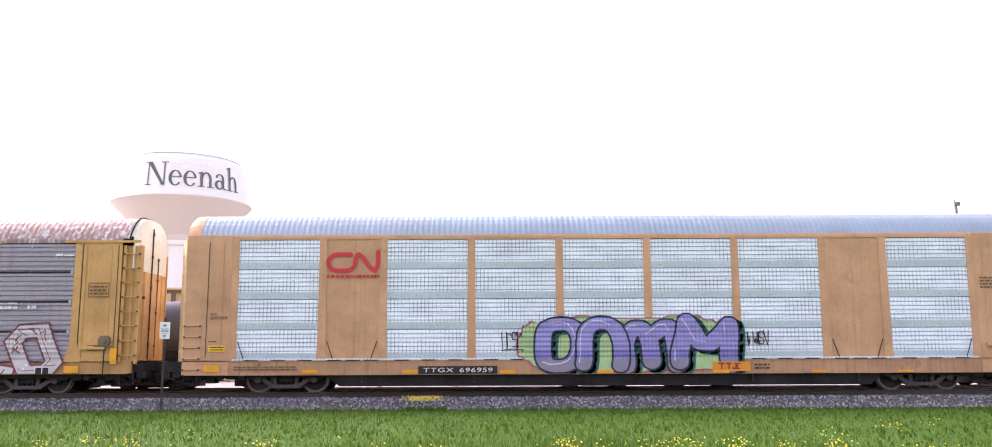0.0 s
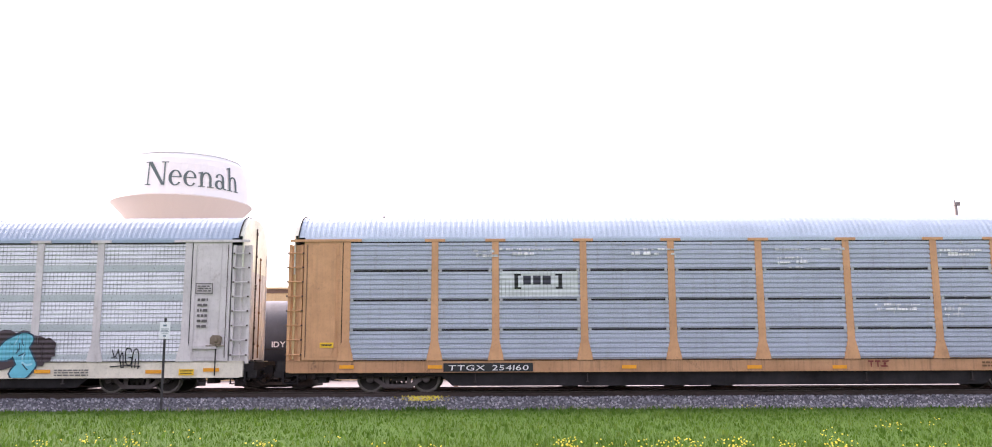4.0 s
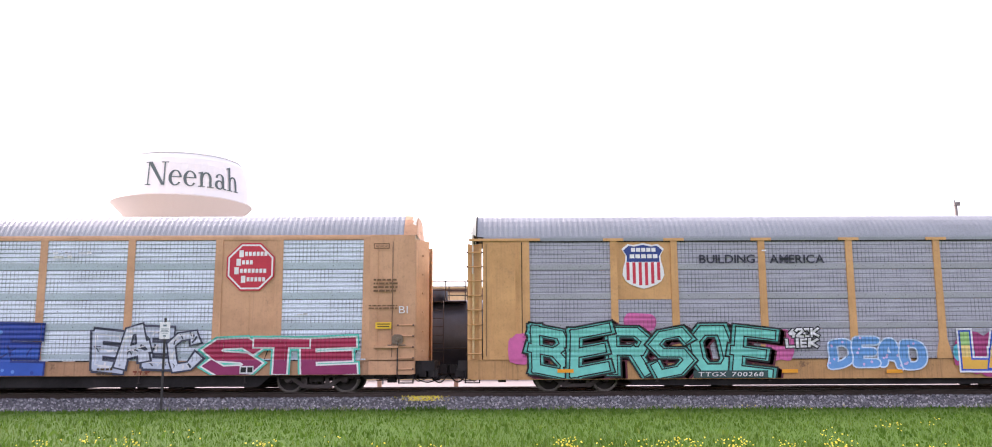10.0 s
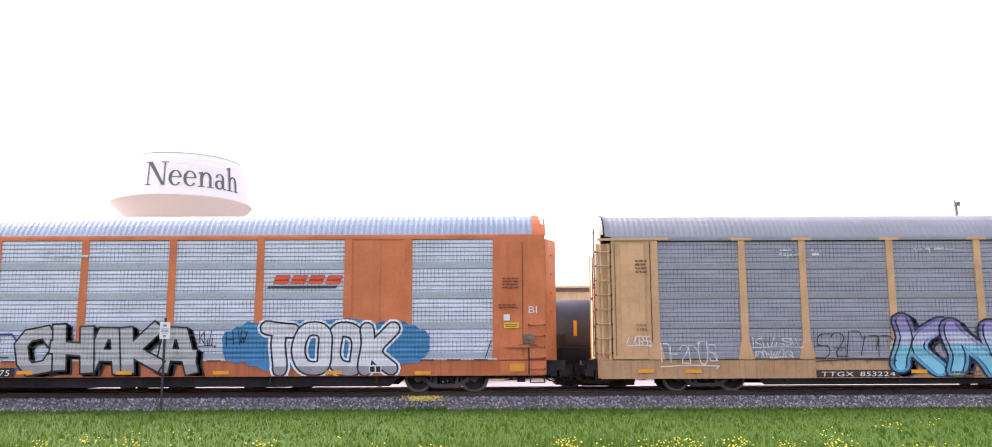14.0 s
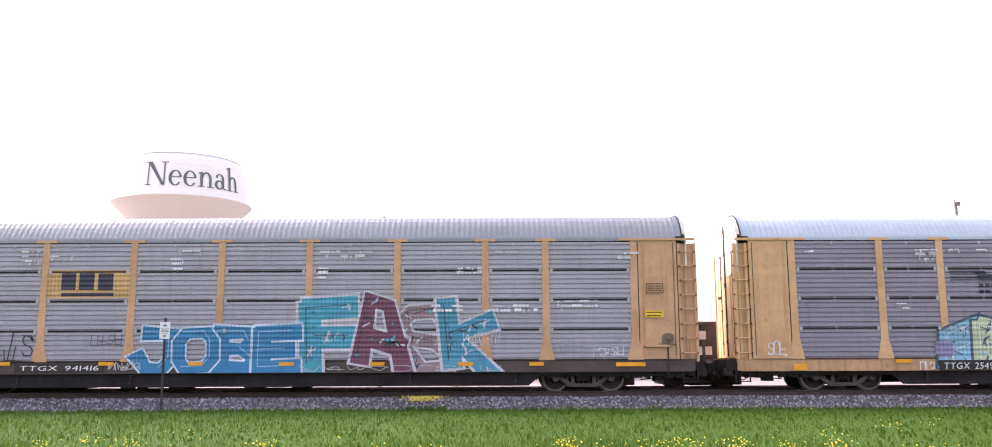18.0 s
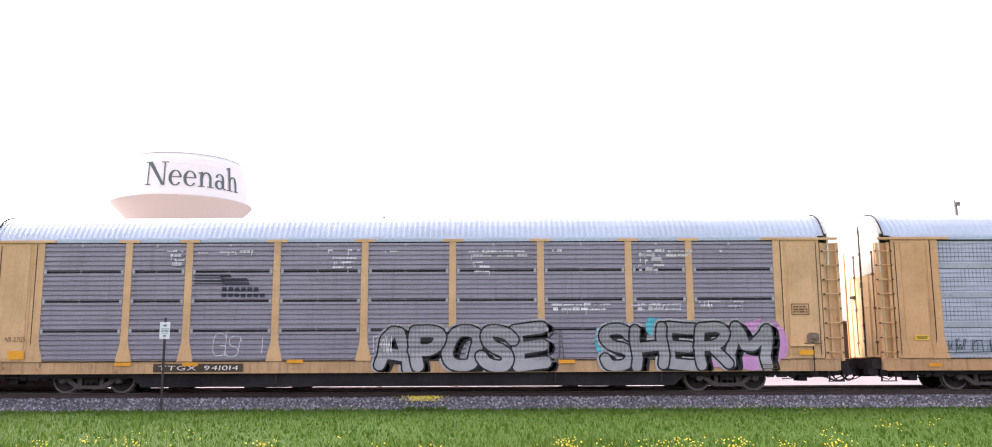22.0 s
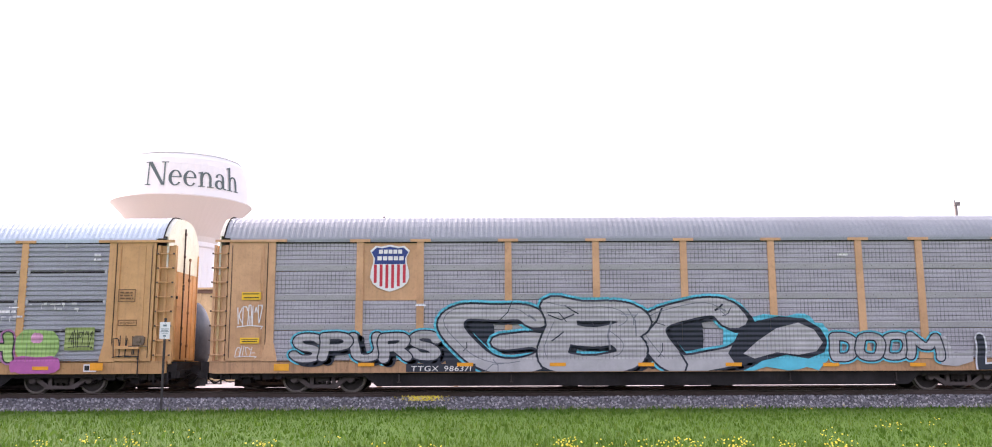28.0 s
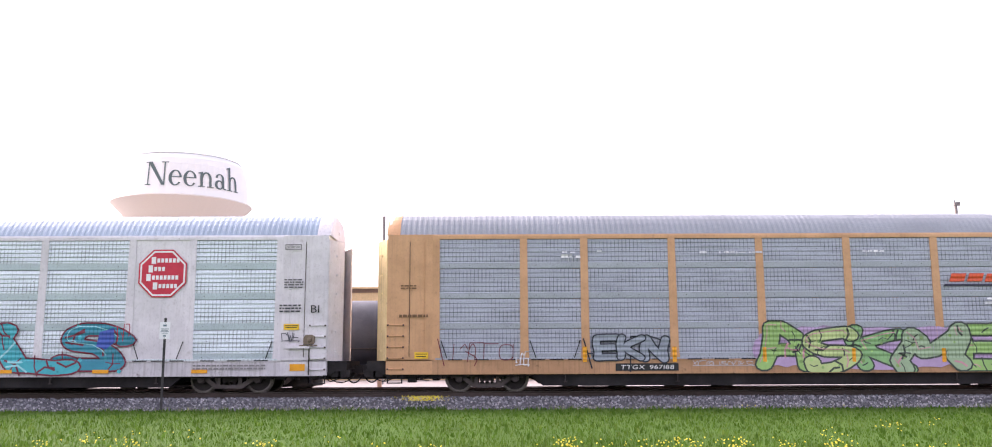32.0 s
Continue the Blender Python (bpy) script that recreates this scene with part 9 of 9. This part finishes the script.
def standing_truck(parent, x):
    t = part("truck", made("bolster", lambda bm: box(bm, -0.22, 0.22, -1.05, 1.05, 0.34, 0.66), STEEL), STEEL, parent, "black cast steel truck", (x, 0, 0))
    for s in (-1, 1):
        part("side_frame", made("side_frame", side_frame_shape, STEEL), STEEL, t, at=(0, s * 1.0, 0))
        part("spring_nest", made("spring_nest", spring_shape, BLACK, True), BLACK, t, at=(0, s * 1.0, 0))
    for dx in (-0.885, 0.885):
        part("wheelset", made("wheelset", wheelset_shape, STEEL), STEEL, t, at=(dx, 0, 0.42))
    part("brake_beam", made("standing_brake_beam", lambda bm: (box(bm, -1.42, -0.45, -0.95, 0.95, 0.10, 0.66), box(bm, 0.45, 1.42, -0.95, 0.95, 0.08, 0.66), box(bm, -0.45, 0.45, -0.92, 0.92, 0.06, 0.5)), GRIME), GRIME, t, "grimy brake beams and rigging")


def plate_of(parent, name, x0, x1, z0, z1, y, material, label=""):
    bm = bmesh.new()
    box(bm, x0, x1, y - 0.006, y, z0, z1)
    return part(name, bm, material, parent, label)


def tank_car(x, half, digits):
    c = empty("tank_car", (x, FAR, 0), "black tank car standing on the second track", "railway car", "cars of the standing train")
    r, zc = 1.47, 1.78
    bm = bmesh.new()
    prof = [(0.02, -half + 0.25)]
    for i in range(1, 7):
        w = i / 6 * math.pi / 2
        prof.append((r * math.sin(w), -half + 0.25 + 0.55 * (1 - math.cos(w))))
    prof += [(q, -a) for q, a in prof[::-1]]
    lathe(bm, prof, 40, "x", (0, 0, zc))
    part("tank", bm, TANK, c, "black welded tank shell", smooth=True)
    bm = bmesh.new()
    box(bm, -half + 0.1, half - 0.1, -0.35, 0.35, 0.55, 0.95)
    part("centre_sill", bm, BLACK, c)
    for s in (-1, 1):
        standing_truck(c, s * (half - 1.95))
        bm = bmesh.new()
        box(bm, s * (half - 0.05) - 0.3, s * (half - 0.05) + 0.1, -1.4, 1.4, 0.62, 0.95)
        part("end_sill", bm, BLACK, c)
        bm = bmesh.new()
        box(bm, s * (half - 0.02) - 0.4, s * (half - 0.02) + 0.55, -0.1, 0.1, 0.62, 0.84)
        part("coupler", bm, STEEL, c)
        bm = bmesh.new()
        prism(bm, ((-1.2, 0.95), (1.2, 0.95), (1.35, 1.55), (1.05, 1.3), (-1.05, 1.3), (-1.35, 1.55)), "x", s * (half - 1.95) - 0.25, s * (half - 1.95) + 0.25)
        part("saddle", bm, BLACK, c)
    bm = bmesh.new()
    tube(bm, (-half + 1.0, -0.8, 0.5), (half - 1.0, -0.8, 0.5), 0.04, 6)
    part("brake_pipe", bm, STEEL, c)
    bm = bmesh.new()
    lathe(bm, [(0.02, -0.5), (0.2, -0.45), (0.2, 0.45), (0.02, 0.5)], 12, "x", (2.2, -0.6, 0.52))
    part("air_tank", bm, STEEL, c)
    bm = bmesh.new()
    lathe(bm, [(0.12, 0.26), (0.16, 0.3), (0.16, 0.4)], 12, "z")
    part("outlet_valve", bm, STEEL, c)
    bm = bmesh.new()
    lathe(bm, [(0.42, zc + r - 0.1), (0.42, zc + r + 0.32), (0.36, zc + r + 0.38), (0.05, zc + r + 0.4)], 20, "z")
    part("dome", bm, TANK, c, smooth=True)
    # platform and its handrail round the dome
    bm = bmesh.new()
    box(bm, -1.15, 1.15, -1.25, 1.25, zc + r - 0.14, zc + r - 0.10)
    part("platform", bm, STEEL, c)
    for xx in (-1.12, -0.4, 0.4, 1.12):
        for yy in (-1.22, 1.22):
            bm = bmesh.new()
            tube(bm, (xx, yy, zc + r - 0.12), (xx, yy, zc + r + 0.62), 0.02, 6)
            part("handrail_post", bm, STEEL, c)
    for yy in (-1.22, 1.22):
        for zz in (0.28, 0.62):
            bm = bmesh.new()
            tube(bm, (-1.12, yy, zc + r + zz), (1.12, yy, zc + r + zz), 0.02, 6)
            part("handrail", bm, STEEL, c)
    for xx in (-0.35, 0.35):
        bm = bmesh.new()
        tube(bm, (xx, -1.62, 0.6), (xx, -1.45, zc + r - 0.1), 0.018, 6)
        part("ladder_rail", bm, STEEL, c)
    for i in range(8):
        bm = bmesh.new()
        tube(bm, (-0.35, -1.61 + 0.02 * i, 0.7 + i * 0.3), (0.35, -1.61 + 0.02 * i, 0.7 + i * 0.3), 0.014, 6)
        part("rung", bm, STEEL, c)
    bm = bmesh.new()
    tube(bm, (-half + 0.6, -1.5, 1.42), (half - 0.6, -1.5, 1.42), 0.022, 6)
    part("side_rail", bm, STEEL, c, "long grab rail")
    for xx, zz in ((-half + 2.9, 1.9), (half - 2.7, 1.85)):
        plate_of(c, "reflector", xx - 0.06, xx + 0.06, zz, zz + 0.55, -r - 0.012, AMBER, "amber reflective strip")
    for j in range(4):
        plate_of(c, "stencil_bar", -half + 3.4 + j * 0.3, -half + 3.6 + j * 0.3, 1.55, 1.88, -r - 0.012, PALE)
    plate_of(c, "placard_holder", half - 3.6, half - 3.05, 1.45, 1.9, -r - 0.012, STEEL, "grey placard holder")
    return c


def gondola_car(x, half):
    c = empty("gondola_car", (x, FAR, 0), "dark open gondola car standing on the second track", "railway car", "cars of the standing train")
    for s in (-1, 1):
        bm = bmesh.new()
        box(bm, -half, half, s * 1.42 - 0.04, s * 1.42 + 0.04, 0.95, 2.28)
        part("side_wall", bm, GOND, c)
        bm = bmesh.new()
        box(bm, s * half - 0.05, s * half + 0.05, -1.4, 1.4, 0.95, 2.28)
        part("end_wall", bm, GOND, c)
        bm = bmesh.new()
        box(bm, -half - 0.05, half + 0.05, s * 1.42 - 0.09, s * 1.42 + 0.09, 2.24, 2.34)
        part("top_chord", bm, GOND, c)
        for i in range(13):
            xx = -half + 0.15 + i * (2 * half - 0.3) / 12
            bm = bmesh.new()
            box(bm, xx - 0.06, xx + 0.06, s * 1.50 - 0.06, s * 1.50 + 0.06, 0.9, 2.24)
            part("rib", bm, GOND, c)
        standing_truck(c, s * (half - 1.35))
        bm = bmesh.new()
        box(bm, s * half - 0.3, s * half + 0.6, -0.1, 0.1, 0.62, 0.84)
        part("coupler", bm, STEEL, c)
    bm = bmesh.new()
    box(bm, -half, half, -1.4, 1.4, 0.72, 0.98)
    part("floor_frame", bm, BLACK, c)
    for j, (a, zz) in enumerate(((-half + 0.75, 1.70), (-half + 1.15, 1.70), (-half + 0.65, 1.15), (-half + 1.0, 1.15), (-half + 1.35, 1.15), (-half + 3.3, 1.2))):
        plate_of(c, "stencil_bar", a, a + 0.24, zz, zz + 0.3, -1.565, PALE)
    plate_of(c, "stencil_bar", half - 3.0, half - 2.8, 1.2, 1.5, -1.565, PALE)
    return c


first_tank = tank_car(-2.2, 7.8, 4)


def stencil_word(parent, text, x0, x1, z0, z1, y):
    """White stencilled characters on a standing car's side."""
    adv, x = [], 0.0
    for ch in text:
        a, b, lo, hi = bounds(ch)
        adv.append(x - a)
        x += b - a + 0.12
    sx, sz = (x1 - x0) / (x - 0.12), (z1 - z0) / 0.7
    for ch, off in zip(text, adv):
        verts, faces = [], []
        for t in GLYPHS[ch, 0.02]:
            n = len(verts)
            verts += [(x0 + (off + p[0]) * sx, y, z0 + p[1] * sz) for p in t]
            faces.append((n, n + 1, n + 2))
        me = bpy.data.meshes.new("stencil_letter")
        me.from_pydata(verts, [], faces)
        me.materials.append(PALE)
        part("stencil_letter", me, PALE, parent, "white stencilled character")


second_tank = tank_car(-18.4, 7.8, 4)
bm = bmesh.new()
box(bm, -6.6, 3.5, -1.35, 1.35, 0.10, 0.80)
box(bm, -6.2, 3.1, -1.30, 1.30, 0.02, 0.10)
part("underframe", bm, GRIME, second_tank, "deep grimy black underframe")
tank_car(-34.6, 7.8, 4)
gondola_car(13.2, 7.0)
gondola_car(28.2, 7.0)


# ---- beyond the tracks ----
def alb0(r, g, b_, k=0.86):
    return tuple(k * v for v in srgb(r, g, b_))


def shed():
    s = empty("metal_shed", (-18, 44, -0.45), "long tan ribbed metal shed behind the railway", "building")
    tan = paint("shed_tan", alb0(222, 190, 140), 0.6, amount=0.1, streak=0.15)
    trim = paint("shed_trim", alb0(120, 92, 72), 0.6)
    bm = bmesh.new()
    box(bm, -40, 28, 0, 20, 0, 7.3)
    part("wall", bm, tan, s, "tan metal walls")
    for i in range(69):
        bm2 = made("wall_rib", lambda bm: box(bm, -0.06, 0.06, -0.07, 0.0, 0.2, 7.25), tan)
        part("wall_rib", bm2, tan, s, at=(-39.5 + i * 0.99, -0.002, 0))
    bm = bmesh.new()
    prism(bm, ((-0.3, 7.3), (20.3, 7.3), (20.3, 7.45), (10, 8.0), (-0.3, 7.45)), "x", -40.3, 28.3)
    part("roof", bm, tan, s, "low metal roof")
    bm = bmesh.new()
    box(bm, -40, 28, -0.12, -0.002, 7.0, 7.3)
    part("eaves_trim", bm, trim, s)
    for xx in (17.1, -8, -30):
        bm = bmesh.new()
        box(bm, xx - 0.16, xx + 0.16, -0.28, -0.1, 0, 7.1)
        part("downpipe", bm, trim, s)



shed()


def water_tower():
    tx, ty = -53.2, 121.0
    s = empty("water_tower", (tx, ty, -0.45), "white water tower with a pale bowl and the town's name", "water tower")
    white = plain("tower_white", (0.84, 0.84, 0.83), 0.5, 0, 0.01)
    tan = plain("tower_tan", (0.70, 0.655, 0.60), 0.55, 0, 0.02)
    R = 11.6
    bm = bmesh.new()
    prof = [(0.05, 37.0), (4.0, 36.8), (7.5, 36.1), (9.2, 35.2), (10.2, 34.2), (10.45, 33.2), (10.7, 30.3), (10.9, 28.15)]
    lathe(bm, prof, 64, "z")
    part("tank", bm, white, s, "white domed tank", smooth=False)
    bm = bmesh.new()
    lathe(bm, [(10.9, 28.15), (11.4, 28.0), (11.45, 27.85), (8.1, 24.3), (6.2, 22.2), (5.9, 21.2)], 64, "z")
    part("bowl", bm, tan, s, "tan tapering bowl")
    bm = bmesh.new()
    lathe(bm, [(6.1, 21.3), (6.1, 20.6), (5.5, 20.4), (5.3, 10.0), (5.6, 0.0)], 48, "z")
    part("column", bm, white, s, "wide white column")
    for i in range(24):
        w = 2 * math.pi * i / 24
        bm = bmesh.new()
        tube(bm, (5.4 * math.cos(w), 5.4 * math.sin(w), 0), (5.35 * math.cos(w), 5.35 * math.sin(w), 20.5), 0.14, 6)
        part("flute", bm, white, s)
    bm = bmesh.new()
    lathe(bm, [(9.25, 35.1), (9.45, 35.1), (9.45, 35.22), (9.25, 35.24)], 64, "z")
    part("roof_rim", bm, plain("rim_grey", (0.66, 0.67, 0.67), 0.6), s, "thin grey rim round the roof")
    bm = bmesh.new()
    tube(bm, (0, 0, 36.9), (0, 0, 38.0), 0.12, 6)
    part("vent", bm, white, s)
    ink = plain("tower_ink", (0.13, 0.17, 0.17), 0.9)
    ink.node_tree.nodes["Principled BSDF"].inputs["Specular IOR Level"].default_value = 0.1
    # the name in bold serif letters, wrapped round the tank's front
    def arc(cx, cz, rx, rz, ix, iz, dx, a0, a1):
        """Part of a ring whose inner edge is narrower and may stand off centre."""
        n = 16
        ang = [radians(a0 + (a1 - a0) * i / n) for i in range(n + 1)]
        o = [(cx + rx * math.cos(w), cz + rz * math.sin(w)) for w in ang]
        q = [(cx + dx + ix * math.cos(w), cz + iz * math.sin(w)) for w in ang]
        return [[o[i], o[i + 1], q[i + 1], q[i]] for i in range(n)]
    def slab(x0, x1, z0, z1):
        return [(x0, z0), (x1, z0), (x1, z1), (x0, z1)]
    hump = arc(0.27, 0.27, 0.175, 0.19, 0.095, 0.145, -0.01, 0, 175) + [slab(0.36, 0.445, 0, 0.28), slab(0.29, 0.52, 0, 0.026), slab(0.0, 0.225, 0, 0.026)]
    forms = {
        "N": (0.73, [slab(0.075, 0.115, 0, 0.69), slab(0.0, 0.20, 0, 0.026), [(-0.02, 0.70), (0.15, 0.70), (0.19, 0.674), (-0.02, 0.674)], [(0.05, 0.70), (0.20, 0.70), (0.645, 0.0), (0.55, 0.0)], slab(0.605, 0.645, 0, 0.69), slab(0.51, 0.74, 0.674, 0.70)]),
        "e": (0.42, arc(0.20, 0.225, 0.205, 0.238, 0.12, 0.205, 0.012, 8, 325) + [slab(0.08, 0.395, 0.238, 0.268)]),
        "n": (0.52, hump + [slab(0.07, 0.155, 0, 0.44), [(0.0, 0.42), (0.155, 0.465), (0.155, 0.40), (0.0, 0.40)]]),
        "a": (0.44, arc(0.19, 0.32, 0.165, 0.145, 0.085, 0.112, 0.0, -10, 172) + arc(0.165, 0.13, 0.165, 0.142, 0.085, 0.105, 0.015, 0, 360) + [slab(0.272, 0.355, 0.06, 0.33), [(0.272, 0.07), (0.355, 0.05), (0.43, 0.03), (0.43, 0.0), (0.33, 0.0)]]),
        "h": (0.52, hump + [slab(0.07, 0.155, 0, 0.70), [(0.0, 0.685), (0.155, 0.735), (0.155, 0.66), (0.0, 0.66)]]),
    }
    text, adv, x = "Neenah", [], 0.0
    for ch in text:
        adv.append(x)
        x += forms[ch][0] + 0.035
    total = x - 0.035
    span, height, face = 15.9, 3.86, 0.515
    def wrap(px, pz, out=0.06):
        ang = (px / total - 0.5) * span / 10.75 + face
        rr = 10.9 - 0.086 * (pz - 27.9) + 0.06 + out
        return (rr * math.sin(ang), -rr * math.cos(ang), pz)
    for ch, x0 in zip(text, adv):
        verts, faces = [], []
        for j, o in enumerate(forms[ch][1]):
            k = len(verts)
            verts += [wrap(x0 + p[0], 29.46 + p[1] / 0.70 * height, 0.06 + 0.004 * (j % 4)) for p in o]
            faces.append(tuple(range(k, k + len(o))))
        me = bpy.data.meshes.new("letter")
        me.from_pydata(verts, [], faces)
        me.materials.append(ink)
        part("letter", me, ink, s, "dark green painted letter")


water_tower()


def lamp_pole(x, y, h, head):
    s = empty("pole", (x, y, -0.45), "thin brown pole with a small head behind the train", "pole")
    wood = paint("pole_grey", (0.20, 0.18, 0.17), 0.8)
    bm = bmesh.new()
    lathe(bm, [(0.13, 0), (0.10, h - 0.2), (0.10, h)], 10, "z")
    part("shaft", bm, wood, s)
    if head:
        bm = bmesh.new()
        box(bm, -0.12, 0.26, -0.12, 0.12, h - 0.18, h + 0.05)
        part("lamp_head", bm, wood, s)
        bm = bmesh.new()
        tube(bm, (-0.08, 0, h + 0.05), (-0.08, 0, h + 0.2), 0.05, 8)
        part("cap", bm, wood, s)


lamp_pole(30.65, 30, 11.7, True)
lamp_pole(-7.3, 30, 10.95, False)


def bush(x, y, r, h, seed):
    """A far tree: trunk, a few limbs and a crown of many small leaf clumps."""
    rnd = random.Random(seed)
    s = empty("tree", (x, y, -0.45), "far green tree behind the yard", "tree", "far trees")
    bark = plain("bark", (0.10, 0.075, 0.055), 0.9)
    bm = bmesh.new()
    lathe(bm, [(0.22, 0), (0.16, h * 0.4), (0.05, h * 0.8)], 8, "z")
    for i in range(5):
        w = rnd.uniform(0, 6.3)
        tube(bm, (0, 0, h * rnd.uniform(0.3, 0.5)), (r * 0.6 * math.cos(w), r * 0.6 * math.sin(w), h * rnd.uniform(0.6, 0.85)), 0.05, 5)
    part("trunk", bm, bark, s)
    verts, faces = [], []
    for _ in range(1500):
        a, b, q = rnd.uniform(0, 6.3), rnd.uniform(-1, 1), rnd.random() ** 0.4
        cc = math.sqrt(1 - b * b)
        lump = 0.8 + 0.25 * math.sin(3 * a + seed) + 0.15 * math.sin(5 * b + a)
        cx, cy, cz = r * q * cc * math.cos(a) * lump, r * q * cc * math.sin(a) * lump, h * 0.62 + h * 0.38 * q * b * lump
        k = len(verts)
        d = 0.16
        for _i in range(3):
            verts.append((cx + rnd.uniform(-d, d), cy + rnd.uniform(-d, d), cz + rnd.uniform(-d, d)))
        faces.append((k, k + 1, k + 2))
    me = bpy.data.meshes.new("crown")
    me.from_pydata(verts, [], faces)
    me.materials.append(LEAF)
    part("crown", me, LEAF, s)


LEAF = island_mat("leaf", [(0.0, (0.06, 0.11, 0.03)), (1.0, (0.16, 0.22, 0.06))], 0.6, 0.3)
bush(24.3, 60, 3.2, 5.6, 2)
bush(30.0, 64, 3.0, 4.9, 3)
bush(17.5, 66, 3.0, 4.7, 5)


def marker(x, y):
    s = empty("track_marker", (x, y, -0.45), "small orange marker post beside the far track", "marker")
    bm = bmesh.new()
    box(bm, -0.09, 0.09, -0.03, 0.03, 0, 0.7)
    part("stake", bm, plain("marker_orange", (0.72, 0.42, 0.28), 0.6), s)


marker(-4.87, 10.0)
marker(-1.62, 9.6)
stencil_word(first_tank, "IDYX", -5.83, -5.10, 1.49, 1.69, -1.486)
stencil_word(first_tank, "3009", -4.83, -4.12, 1.48, 1.68, -1.486)
plate_of(first_tank, "placard", -3.83, -3.59, 1.50, 1.72, -1.482, PALE, "white-framed placard")
plate_of(first_tank, "placard_face", -3.79, -3.62, 1.54, 1.69, -1.49, STEEL)

SPEED, GAIN = 15.0, 0.01534             # metres a second at the start, and what it gains each second
RADIUS = 0.42


def run(t):
    return SPEED * t + GAIN * t * t / 2


def motions():
    for c in CARS:
        x0, y0 = c.location.x, c.location.y
        walk(c, [(t, pose(x0 + run(t), y0, 0)) for t in range(0, 33, 2)])
    for k, w in WHEELS:
        # each wheel turns while its car is anywhere near the view
        x0, loc = CENTRES[k], w.location.copy()
        rows, last = [], None
        near = [i for i in range(0, 961) if abs(x0 + run(i / 30)) < 36]
        lo, hi = max(0, near[0]), min(960, near[-1])
        turn0 = run(lo / 30)
        for i in sorted({0, lo, *range(lo, hi + 1), hi, 960}):
            d = run(min(max(i, lo), hi) / 30) - turn0
            rows.append((i / 30, Matrix.Translation(loc) @ Matrix.Rotation(d / RADIUS, 4, "Y")))
        walk(w, rows)


motions()
